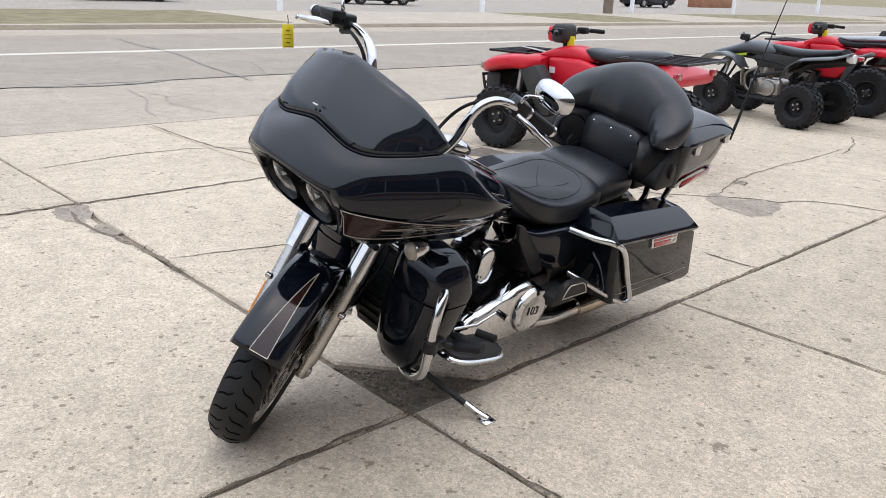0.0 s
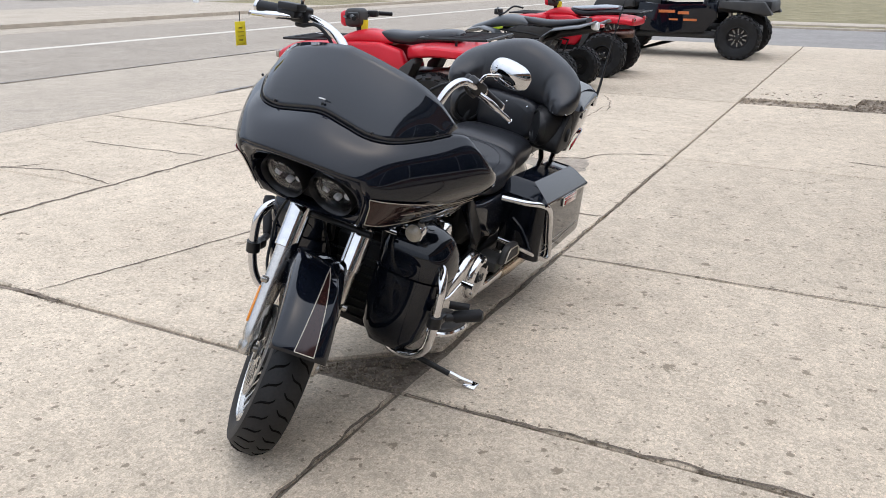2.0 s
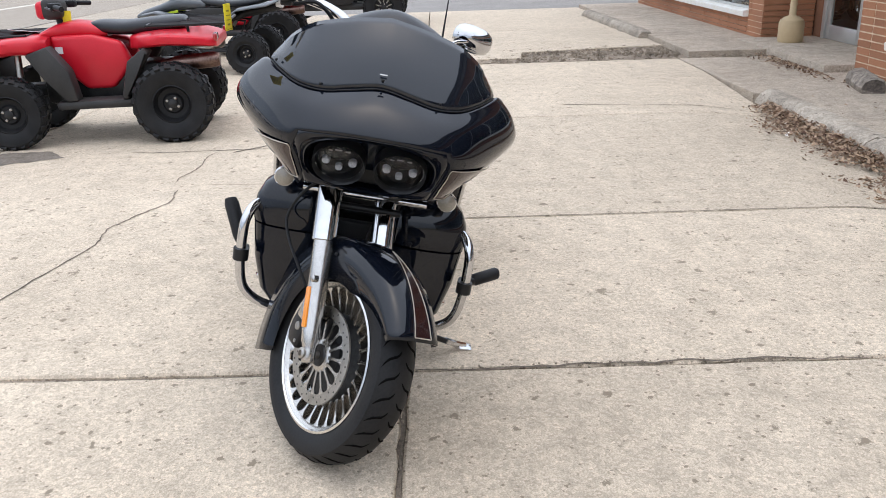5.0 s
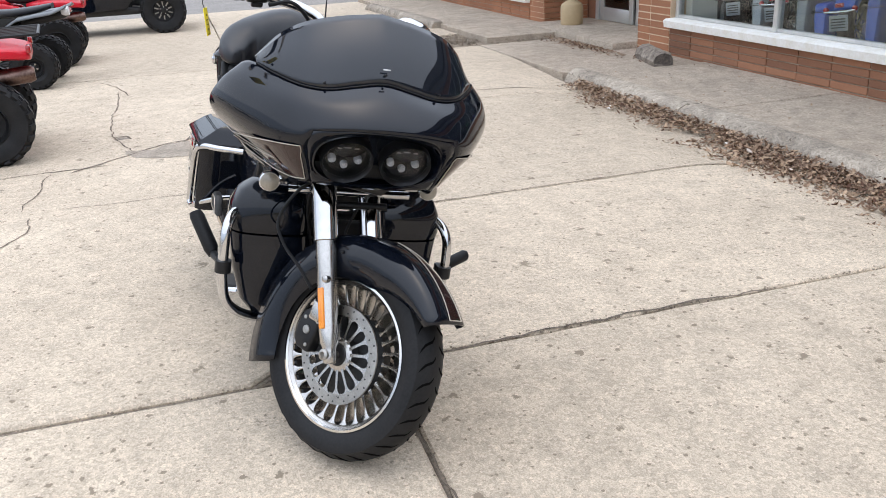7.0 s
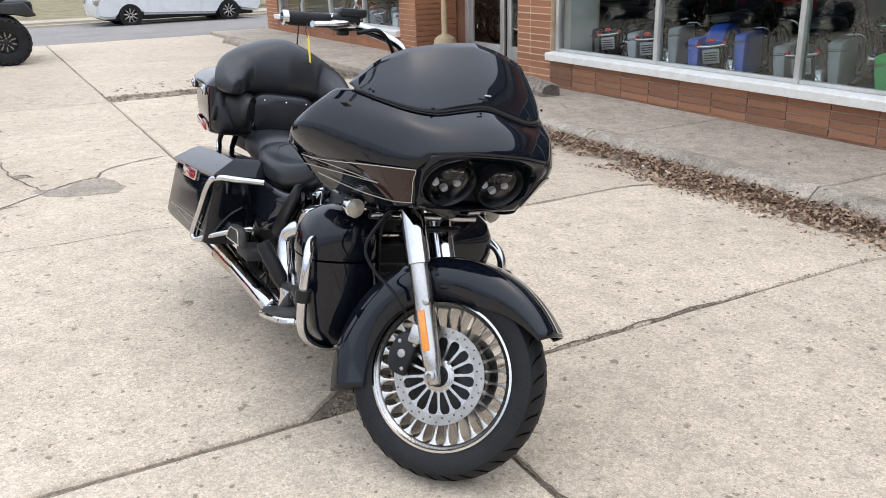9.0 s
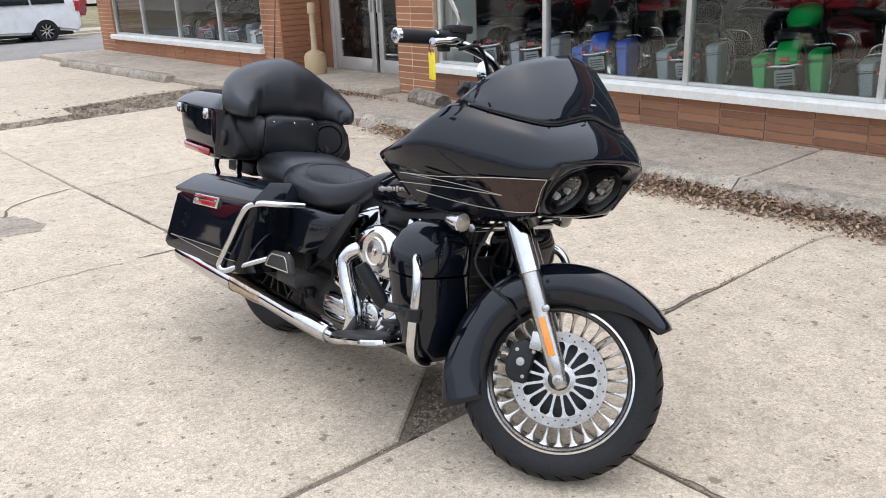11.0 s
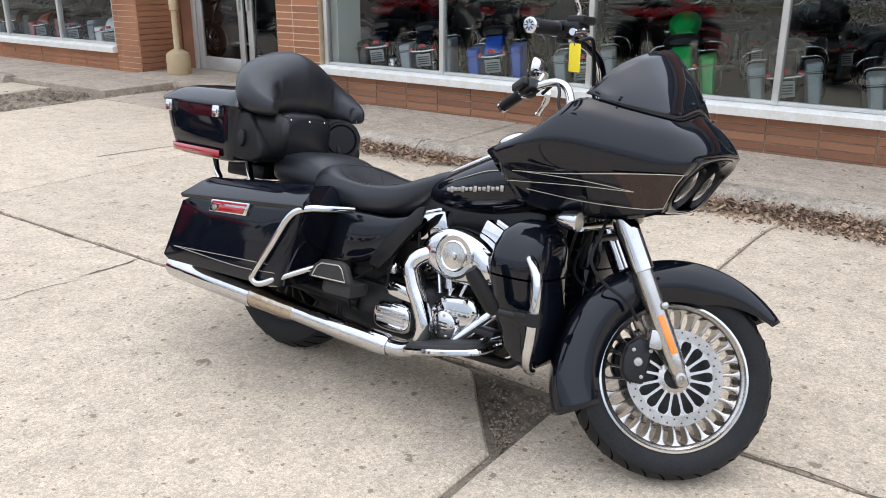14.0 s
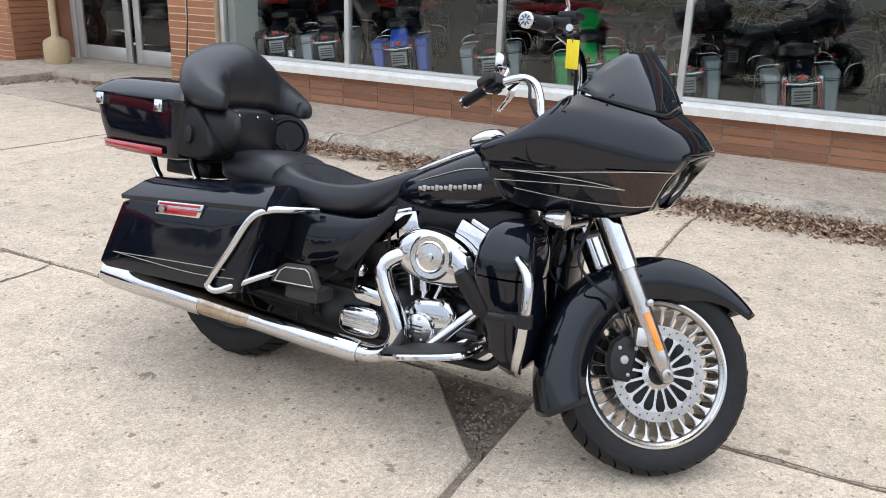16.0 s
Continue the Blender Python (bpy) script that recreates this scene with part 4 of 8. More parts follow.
loop = [(1.00, 0.075), (1.08, 0.125), (1.18, 0.155), (1.28, 0.158), (1.36, 0.135), (1.40, 0.07), (1.405, 0.0)]
loop = loop + [(x, -y) for x, y in loop[-2::-1]]
for line in (loop, [(1.13, 0.0), (1.20, 0.0), (1.25, 0.0)], [(1.25, 0.0), (1.30, 0.05), (1.345, 0.085)], [(1.25, 0.0), (1.30, -0.05), (1.345, -0.085)]):
    bm = mesh()
    P = spline([(x, y, 0) for x, y in line], 24)
    tube(bm, [(q.x, q.y, seat_z(q.x, q.y) - 0.0002) for q in P], 0.0021, 5)
    part("seam", bm, LEATHER, seat)

# luggage box with lid, latches, reflectors
def plan_ring(x0, x1, hw, z, n=60, p=11.0, taper=0.79):
    cx, hx = (x0 + x1) / 2, (x1 - x0) / 2
    return [(cx + a, b * (1 - (1 - taper) * 0.5 * (a / hx + 1)), z) for a, b in oval(hx, hw, n, p)]


bm = mesh()
loft(bm, [plan_ring(1.80, 2.19, 0.292, 0.758), plan_ring(1.785, 2.215, 0.305, 0.766), plan_ring(1.765, 2.255, 0.320, 0.86), plan_ring(1.755, 2.285, 0.332, 0.966)])
pak = bpart("luggage_box", bm, PAINT, "gloss black rear luggage box", angle=50)
bm = mesh()
loft(bm, [plan_ring(1.748, 2.294, 0.341, 0.966), plan_ring(1.745, 2.298, 0.344, 0.976), plan_ring(1.75, 2.288, 0.335, 0.988), plan_ring(1.77, 2.225, 0.300, 1.024), plan_ring(1.80, 2.14, 0.26, 1.044), plan_ring(1.88, 2.04, 0.14, 1.056)])
part("lid", bm, PAINT, pak, "gloss black domed lid", angle=50)
for s in (1, -1):
    for x in (1.87, 2.21):
        bm = mesh()
        y = (0.322 - 0.135 * (x - 1.87)) * s
        box(bm, (x - 0.02, y - 0.008, 0.925), (x + 0.02, y + 0.010, 0.972), 0.006)
        box(bm, (x - 0.014, y - 0.004, 0.94), (x + 0.014, y + 0.016, 0.958), 0.005)
        part("latch", bm, CHROME, pak, "chrome latch")
    bm = mesh()
    low_r, high_r = (sorted([p for p in plan_ring(1.783, 2.229 + q, 0.314 + q, z_, 60) if p[1] * s > 0.15 and p[0] > 1.84]) for z_, q in ((0.766, 0.0), (0.796, 0.005)))
    sheet(bm, [[p, q] for p, q in zip(low_r, high_r)])
    thicken(part("reflector", bm, REDLENS, pak, "red side reflector strip"), 0.006, 0)
bm = mesh()
lathe(bm, [(0, 0), (0.013, 0), (0.013, 0.006), (0, 0.008)], (0, 0, 0), "Z", 16)
bmesh.ops.transform(bm, matrix=pose(1.83, 0.245, 1.040, -22, 0, 0), verts=bm.verts)
part("lock", bm, CHROME, pak)
bm = mesh()
box(bm, (2.24, -0.2, 0.87), (2.285, 0.2, 0.93), 0.012)
part("tail_light", bm, REDLENS, pak, "dark red rear lamp")
# passenger backrest that wraps round
bm = mesh()
path = [(1.628, 0.246, 0.988, 0.020, 0.022), (1.640, 0.252, 0.994, 0.042, 0.036), (1.672, 0.254, 1.006, 0.060, 0.050), (1.722, 0.244, 1.026, 0.078, 0.070), (1.770, 0.212, 1.048, 0.090, 0.091), (1.802, 0.155, 1.068, 0.098, 0.108), (1.817, 0.082, 1.085, 0.104, 0.121), (1.822, 0, 1.094, 0.106, 0.128)]
path = path + [(x, -y, z, a, b) for x, y, z, a, b in path[-2::-1]]
S = spline3(path, 49)
rings = []
for i, (x, y, z, a, b) in enumerate(S):
    t = Vector(S[min(i + 1, 48)][:2]) - Vector(S[max(i - 1, 0)][:2])
    nrm = Vector((t.y, -t.x)).normalized()
    lean_in = 0.055 * max(0.0, 1 - abs(y) / 0.27)
    rings.append([(x + nrm.x * u - lean_in * (b - v) / (2 * b), y + nrm.y * u, z + v) for u, v in oval(a, b, 28, 2.8)])
loft(bm, rings)
bpart("backrest", bm, LEATHER, "black leather wrap-round passenger backrest", angle=70)
bm = mesh()
tube(bm, [(1.72, -0.30, 0.972), (1.645, -0.295, 0.970), (1.63, -0.24, 0.968)], 0.006, 6)
bpart("trim_strip", bm, CHROME)
for s in (1, -1):
    bm = mesh()
    rings = []
    u0, u1 = Vector((0.814, -0.581 * s, 0)), Vector((0, -s, 0))
    for k in range(9):
        f = k / 8
        c = Vector((1.650, 0.178 * s, 0.880)).lerp(Vector((1.81, 0.205 * s, 0.876)), f)
        u = u0.lerp(u1, f).normalized()
        bulge = 1 + 0.12 * math.sin(math.pi * f)
        e = 1.0 if k else 0.93
        rings.append([c + u * a * e * bulge + Vector((0, 0, b * e * (1 + 0.04 * math.sin(math.pi * f)))) for a, b in oval(0.088 + 0.006 * f, 0.088 - 0.002 * f, 40, 2.1 + 2 * f)])
    loft(bm, rings)
    pod = bpart("speaker_pod", bm, PLASTIC, "black rear speaker pod", angle=50)
    bm = mesh()
    lathe(bm, [(0.0, -0.006), (0.058, -0.006), (0.064, 0.0), (0.067, -0.008), (0.076, -0.008), (0.081, 0.004), (0.081, 0.02), (0, 0.02)], (0, 0, 0), "X", 40)
    bmesh.ops.transform(bm, matrix=Matrix.Translation((1.646, 0.175 * s, 0.882)) @ Matrix.Rotation(radians(54.5) * s, 4, "Z"), verts=bm.verts)
    part("speaker_grille", bm, SATIN, pod, "round black speaker grille with raised ring")
    bm = mesh()
    prism(bm, [(1.80, 0.968), (1.715, 0.962), (1.672, 0.905), (1.632, 0.835), (1.632, 0.795), (1.68, 0.772), (1.80, 0.780)], 0.16 * s, 0.302 * s, "Y", 0.016, 3)
    part("pod_panel", bm, PLASTIC, pod, "black side panel of the speaker pod")
    bm = mesh()
    body(bm, [(0.285 * s, 1.735, 0.86, 0.018, 0.034), (0.312 * s, 1.735, 0.86, 0.016, 0.032), (0.316 * s, 1.735, 0.86, 0.009, 0.020)], 20, 2.2, "Y")
    part("switch", bm, SATIN, pod)
bm = mesh()
body(bm, [(1.675, 0, 0.885, 0.10, 0.06), (1.69, 0, 0.88, 0.15, 0.095), (1.74, 0, 0.88, 0.165, 0.105), (1.79, 0, 0.88, 0.16, 0.10)], 28, 3.4)
for v in bm.verts:
    v.co.x += 0.007 * noise.noise(v.co * 16) + 0.004 * noise.noise(v.co * 37)
pch = bpart("pouch", bm, LEATHER, "soft black leather pouch with studs", angle=70)
for y in (-0.10, 0.0, 0.10):
    bm = mesh()
    bmesh.ops.create_uvsphere(bm, u_segments=8, v_segments=5, radius=0.006, matrix=Matrix.Translation((1.676 + 0.08 * abs(y), y, 0.945)))
    part("stud", bm, CHROME, pch)
# luggage rack tubes
for s in (1, -1):
    for pts in ([(1.83, 0.17 * s, 0.75), (1.78, 0.2 * s, 0.70), (1.70, 0.21 * s, 0.62)], [(2.03, 0.17 * s, 0.75), (1.98, 0.2 * s, 0.70), (1.90, 0.21 * s, 0.62)]):
        bm = mesh()
        tube(bm, pts, 0.0135, 10)
        bpart("rack_tube", bm, CHROME)
bm = mesh()
box(bm, (1.78, -0.13, 0.69), (2.00, 0.13, 0.748), 0.01)
bpart("box_mount", bm, SATIN)
bm = mesh()
tube(bm, [(2.275, -0.262, 0.93), (2.285, -0.264, 1.02), (2.305, -0.262, 1.30), (2.345, -0.262, 1.60), (2.40, -0.262, 1.90)], [0.008, 0.007, 0.003, 0.002, 0.0012], 6)
bpart("aerial", bm, SATIN, "thin black whip aerial")

# saddle bags
for s in (1, -1):
    outline = [(1.39, 0.340), (2.045, 0.332), (1.935, 0.607), (1.30, 0.655), (1.345, 0.50)]

    def ring(y, k, cx=1.66, cz=0.49):
        pts = []
        n = len(outline)
        for i in range(n):
            a, b = Vector(outline[i]), Vector(outline[(i + 1) % n])
            for j in range(6):
                f = 0.06 + 0.88 * j / 5
                p = a.lerp(b, f)
                pts.append((cx + (p.x - cx) * k, y * s, cz + (p.y - cz) * k))
        return pts
    bm = mesh()
    loft(bm, [ring(0.205, 0.97), ring(0.215, 1.0), ring(0.365, 1.0), ring(0.392, 0.99), ring(0.405, 0.96), ring(0.408, 0.86), ring(0.408, 0.3)])
    bag = bpart("saddle_bag", bm, PAINT, "gloss black hard saddle bag", angle=40)
    bm = mesh()

    def lid_ring(f, h, y0, y1, n=10):
        xs0, xs1 = 1.285 + 0.03 * f, 1.930 - 0.055 * f
        pts = []
        for k in range(n + 1):
            x = xs0 + (xs1 - xs0) * k / n
            pts.append((x, y1 * s, 0.655 - 0.048 * (x - 1.3) / 0.635 + h))
        for k in range(n + 1):
            x = xs1 - (xs1 - xs0) * k / n
            pts.append((x, y0 * s, 0.655 - 0.048 * (x - 1.3) / 0.635 + h))
        return pts
    loft(bm, [lid_ring(0, -0.006, 0.205, 0.412), lid_ring(0, 0.008, 0.203, 0.418), lid_ring(0.15, 0.016, 0.205, 0.412), lid_ring(0.8, 0.062, 0.215, 0.352), lid_ring(1.3, 0.078, 0.23, 0.325)])
    part("lid", bm, PAINT, bag, "gloss black bag lid with sloped edge", angle=30)
    bm = mesh()
    quad = [(1.545, 0.634), (1.752, 0.621), (1.765, 0.572), (1.562, 0.584)]
    prism(bm, quad, 0.406 * s, 0.418 * s, "Y", 0.003)
    plate = part("reflector_frame", bm, CHROME, bag, "chrome reflector frame")
    for q in ([(1.560, 0.628), (1.742, 0.6165), (1.745, 0.6075), (1.563, 0.619)], [(1.570, 0.611), (1.705, 0.602), (1.711, 0.580), (1.577, 0.589)]):
        bm = mesh()
        prism(bm, q, 0.4175 * s, 0.4215 * s, "Y", 0.001)
        part("reflector", bm, REDLENS, plate, "red reflector")
    bm = mesh()
    lathe(bm, [(0.0, 0.0045), (0.010, 0.004), (0.012, 0.0)], (1.735, 0.418 * s, 0.591), "Y", 14)
    part("lock", bm, STEEL, plate)
    for ln in ([(1.44, 0.4095, 0.425), (1.6, 0.4095, 0.418), (1.96, 0.4095, 0.40)], [(1.40, 0.4085, 0.40), (1.6, 0.4095, 0.388), (1.96, 0.4095, 0.40)]):
        bm = mesh()
        tube(bm, [(x, y * s, z) for x, y, z in ln], 0.0013, 5, 14)
        part("pinstripe", bm, PIN, bag)
    # guard rail round the bag
    bm = mesh()
    tube(bm, [(1.20, 0.24 * s, 0.66), (1.235, 0.34 * s, 0.66), (1.285, 0.395 * s, 0.655), (1.34, 0.420 * s, 0.62), (1.42, 0.424 * s, 0.49), (1.488, 0.424 * s, 0.385), (1.493, 0.422 * s, 0.358), (1.46, 0.415 * s, 0.35), (1.40, 0.39 * s, 0.38), (1.31, 0.31 * s, 0.43), (1.27, 0.24 * s, 0.45)], 0.0125, 12, 60)
    bpart("bag_guard", bm, CHROME, "bent chrome bag guard rail", angle=70)
    # silencer: chrome with a discoloured middle stretch
    bm = mesh()
    tube(bm, [(1.43, 0.224 * s, 0.226), (1.50, 0.226 * s, 0.229), (1.66, 0.231 * s, 0.243)], [0.040, 0.046, 0.051], 20)
    muf = bpart("silencer_neck", bm, BLUED, "heat-browned chrome")
    bm = mesh()
    tube(bm, [(1.662, 0.231 * s, 0.240), (1.9, 0.242 * s, 0.258), (2.10, 0.250 * s, 0.273), (2.135, 0.252 * s, 0.277), (2.14, 0.252 * s, 0.277), (2.08, 0.250 * s, 0.272)], [0.052, 0.054, 0.054, 0.051, 0.043, 0.040], 22)
    bpart("silencer", bm, CHROME, "long chrome silencer", angle=50)
# right header pipe and heat shields
bm = mesh()
tube(bm, [(0.83, 0.15, 0.57), (0.885, 0.205, 0.555), (0.925, 0.228, 0.51), (0.905, 0.232, 0.445), (0.865, 0.232, 0.375), (0.842, 0.230, 0.305), (0.862, 0.227, 0.240), (0.925, 0.223, 0.204), (1.02, 0.221, 0.200)], 0.031, 18, 48)
bpart("header_pipe", bm, CHROME, "bent chrome exhaust header", angle=60)
bm = mesh()
tube(bm, [(0.985, 0.221, 0.200), (1.0, 0.221, 0.2005), (1.2, 0.222, 0.210), (1.46, 0.225, 0.227)], [0.036, 0.041, 0.042, 0.040], 20)
bpart("heat_shield", bm, CHROME, "chrome exhaust heat shield")
bm = mesh()
tube(bm, [(1.10, -0.17, 0.22), (1.25, -0.215, 0.218), (1.46, -0.225, 0.227)], 0.033, 16, 12)
bpart("heat_shield", bm, CHROME, "chrome exhaust heat shield")

# engine
bm = mesh()
box(bm, (0.62, -0.13, 0.20), (1.16, 0.13, 0.43), 0.04, 3)
box(bm, (1.0, -0.15, 0.22), (1.30, 0.15, 0.40), 0.03, 2)
engine = bpart("crankcase", bm, DARKMET, "dark metal engine case")
for k, tilt in ((0.72, -22), (0.88, 18)):
    T = Matrix.Translation((k, 0, 0.40)) @ Matrix.Rotation(radians(tilt), 4, "Y")
    for j in range(9):
        bm = mesh()
        z = 0.02 + j * 0.02
        r = 0.085 if j < 6 else 0.092
        prism(bm, oval(r, r, 20, 3.0), z, z + 0.008, "Z", 0.002, 1)
        bmesh.ops.transform(bm, matrix=T, verts=bm.verts)
        part("cooling_fin", bm, FIN, engine, angle=30)
    bm = mesh()
    lathe(bm, [(0, 0), (0.072, 0), (0.072, 0.2), (0, 0.2)], (0, 0, 0), "Z", 20)
    bmesh.ops.transform(bm, matrix=T, verts=bm.verts)
    part("cylinder", bm, DARKMET, engine)
    bm = mesh()
    box(bm, (-0.10, -0.115, 0.203), (0.10, 0.135, 0.292), 0.010, 2)
    box(bm, (-0.075, -0.095, 0.288), (0.075, 0.115, 0.308), 0.009, 2)
    bmesh.ops.transform(bm, matrix=T, verts=bm.verts)
    part("rocker_cover", bm, CHROME, engine, "chrome rocker cover")
    for dx in (-0.022, 0.022):
        foot = Vector((0.80 + 0.25 * (k - 0.80) + dx, 0.155, 0.42))
        bm = mesh()
        tube(bm, [foot, (T @ Vector((dx, 0.10, 0.2))).lerp(foot + Vector((0, 0, 0.17)), 0.6)], 0.009, 10)
        part("pushrod_tube", bm, CHROME, engine)
# air cleaner, an egg-shaped chrome cover with a stepped round middle
bm = mesh()
rings = []
for f, y in ((1.0, 0.14), (1.02, 0.165), (1.0, 0.187), (0.93, 0.207), (0.80, 0.221), (0.60, 0.225)):
    rings.append([(0.755 + (a * (1.0 - 0.12 * b / 0.08)) * f - 0.25 * b * f * 0.3, y, 0.570 + b * f + 0.12 * a * f) for a, b in oval(0.156, 0.092, 40, 2.15)])
loft(bm, rings)
ac = bpart("air_cleaner", bm, CHROME, "egg-shaped chrome air cleaner cover", angle=60)
bm = mesh()
lathe(bm, [(0.0, 0.018), (0.012, 0.017), (0.015, 0.009), (0.044, 0.007), (0.049, 0.011), (0.054, 0.006), (0.070, 0.007), (0.079, -0.001), (0.07, -0.012), (0, -0.012)], (0.758, 0.2245, 0.574), "Y", 40)
part("centre_disc", bm, POLISH, ac, "stepped round cover disc", angle=40)
# right cam cover with round timing cover
bm = mesh()
prism(bm, [(0.66, 0.40), (0.70, 0.435), (0.82, 0.42), (0.865, 0.37), (0.85, 0.28), (0.80, 0.255), (0.72, 0.27), (0.67, 0.33)], 0.125, 0.185, "Y", 0.022, 4)
cam_c = bpart("cam_cover", bm, CHROME, "chrome cam cover")
bm = mesh()
lathe(bm, [(0.0, 0.022), (0.040, 0.021), (0.050, 0.016), (0.055, 0.0)], (0.785, 0.186, 0.322), "Y", 30)
part("timing_cover", bm, POLISH, cam_c, "round brushed timing cover")
for z in (-0.012, 0.0, 0.012):
    bm = mesh()
    box(bm, (0.765, 0.206, 0.318 + z), (0.805, 0.2095, 0.323 + z), 0.001)
    part("badge_bar", bm, INK, cam_c)
for k in range(5):
    a = 2 * math.pi * k / 5 + 0.4
    bm = mesh()
    lathe(bm, [(0.0, 0.006), (0.006, 0.005), (0.007, 0.0)], (0.785 + 0.038 * math.cos(a), 0.203, 0.32 + 0.038 * math.sin(a)), "Y", 8)
    part("screw", bm, CHROME, cam_c)
for x, z in ((0.685, 0.385), (0.715, 0.418), (0.805, 0.408), (0.845, 0.365), (0.69, 0.315), (0.74, 0.345)):
    bm = mesh()
    lathe(bm, [(0.0, 0.010), (0.007, 0.009), (0.009, 0.0), (0.009, -0.02), (0.0, -0.02)], (x, 0.184, z), "Y", 10)
    part("screw", bm, POLISH, cam_c)
for pts, r in (([(0.60, 0.14, 0.42), (0.72, 0.185, 0.29), (0.77, 0.18, 0.24)], 0.022), ([(0.52, 0.15, 0.36), (0.64, 0.17, 0.29), (0.70, 0.17, 0.25)], 0.02), ([(0.80, 0.17, 0.50), (0.79, 0.17, 0.45)], 0.02)):
    bm = mesh()
    tube(bm, pts, r, 12, 14)
    bpart("engine_tube", bm, CHROME)
# gearbox side cover with ribs
bm = mesh()
body(bm, [(0.10, 1.03, 0.29, 0.09, 0.06), (0.15, 1.03, 0.29, 0.088, 0.058), (0.172, 1.03, 0.29, 0.08, 0.05), (0.18, 1.03, 0.29, 0.06, 0.035)], 28, 3.2, "Y")
gb = bpart("gearbox_cover", bm, CHROME, "ribbed chrome gearbox cover")
for z in (-0.022, -0.008, 0.006, 0.02):
    bm = mesh()
    box(bm, (0.965, 0.178, 0.288 + z), (1.09, 0.1845, 0.296 + z), 0.003)
    part("rib", bm, STEEL, gb)
bm = mesh()
prism(bm, [(0.95, 0.355), (1.06, 0.365), (1.08, 0.40), (1.05, 0.42), (0.96, 0.41)], 0.12, 0.165, "Y", 0.01, 2)
bpart("clutch_housing", bm, CHROME)
bm = mesh()
bmesh.ops.create_uvsphere(bm, u_segments=14, v_segments=8, radius=0.025, matrix=Matrix.Translation((1.05, 0.16, 0.47)))
bpart("oil_cap", bm, CHROME)
# left primary cover with the round displacement disc
bm = mesh()
prism(bm, [(0.66, 0.29), (0.70, 0.255), (0.85, 0.225), (1.00, 0.225), (1.10, 0.26), (1.14, 0.33), (1.12, 0.42), (1.04, 0.47), (0.94, 0.46), (0.86, 0.43), (0.72, 0.40), (0.66, 0.36)], -0.26, -0.13, "Y", 0.03, 4)
prim = bpart("primary_cover", bm, CHROME, "long polished chrome primary cover")
bm = mesh()
lathe(bm, [(0.0, -0.018), (0.060, -0.016), (0.070, -0.020), (0.092, -0.013), (0.100, 0.0), (0.100, 0.01), (0, 0.01)], (1.04, -0.262, 0.348), "Y", 40)
part("derby_cover", bm, CHROME, prim, "round chrome clutch cover")
txt = bpy.data.curves.new("number", "FONT")
txt.body, txt.size, txt.extrude, txt.align_x, txt.align_y = "103", 0.05, 0.0012, "CENTER", "CENTER"
tob_ = new("displacement_number", txt)
dg = bpy.context.evaluated_depsgraph_get()
num_me = bpy.data.meshes.new_from_object(tob_.evaluated_get(dg))
bpy.data.objects.remove(tob_)
num = new("displacement_number", num_me)
num_me.materials.clear()
num_me.materials.append(INK)
num.parent, num.matrix_basis = prim, pose(1.04, -0.2800, 0.348, 90, 0, 0) @ pose(0, 0, 0, 0, 0, -8)
for k in range(5):
    a = 2 * math.pi * k / 5
    bm = mesh()
    lathe(bm, [(0.0, -0.006), (0.006, -0.005), (0.007, 0.0)], (1.04 + 0.081 * math.cos(a), -0.277, 0.348 + 0.081 * math.sin(a)), "Y", 8)
    part("screw", bm, STEEL, prim)
# horn cover on the left between the cylinders
bm = mesh()
body(bm, [(-0.20, 0.80, 0.56, 0.03, 0.05), (-0.185, 0.80, 0.56, 0.045, 0.075), (-0.12, 0.80, 0.56, 0.045, 0.075)], 24, 2.4, "Y")
bpart("horn_cover", bm, CHROME, "chrome horn cover")
# frame and dark inner parts
for pts, r in (([(0.42, 0.10, 0.88), (0.45, 0.12, 0.5), (0.52, 0.12, 0.26), (0.68, 0.12, 0.225), (1.3, 0.12, 0.23)], 0.018), ([(0.42, -0.10, 0.88), (0.45, -0.12, 0.5), (0.52, -0.12, 0.26), (0.68, -0.12, 0.225), (1.3, -0.12, 0.23)], 0.018), ([(0.40, 0, 0.93), (0.7, 0, 0.77), (1.2, 0, 0.62), (1.45, 0, 0.6)], 0.03), ([(1.30, 0.13, 0.2), (1.28, 0.13, 0.62)], 0.02), ([(1.30, -0.13, 0.2), (1.28, -0.13, 0.62)], 0.02), ([(1.2, 0.14, 0.3), (1.66, 0.14, 0.322)], 0.028), ([(1.2, -0.14, 0.3), (1.66, -0.14, 0.322)], 0.028), ([(1.25, 0.16, 0.62), (1.95, 0.16, 0.62)], 0.016), ([(1.25, -0.16, 0.62), (1.95, -0.16, 0.62)], 0.016), ([(1.45, 0.17, 0.62), (1.60, 0.17, 0.34)], 0.024), ([(1.45, -0.17, 0.62), (1.60, -0.17, 0.34)], 0.024)):
    bm = mesh()
    tube(bm, pts, r, 10, 20)
    bpart("frame_tube", bm, SATIN)
bm = mesh()
box(bm, (0.50, -0.09, 0.64), (1.05, 0.09, 0.76), 0.03)
bpart("top_cover", bm, SATIN)
bm = mesh()
box(bm, (1.08, -0.12, 0.42), (1.36, 0.12, 0.62), 0.03)
bpart("battery_tray", bm, PLASTIC)
bm = mesh()
box(bm, (0.475, -0.11, 0.26), (0.515, 0.11, 0.60), 0.01)
rad = bpart("oil_cooler", bm, PLASTIC)
for k in range(8):
    bm = mesh()
    box(bm, (0.468, -0.10, 0.29 + 0.035 * k), (0.475, 0.10, 0.297 + 0.035 * k))
    part("fin", bm, FIN, rad)
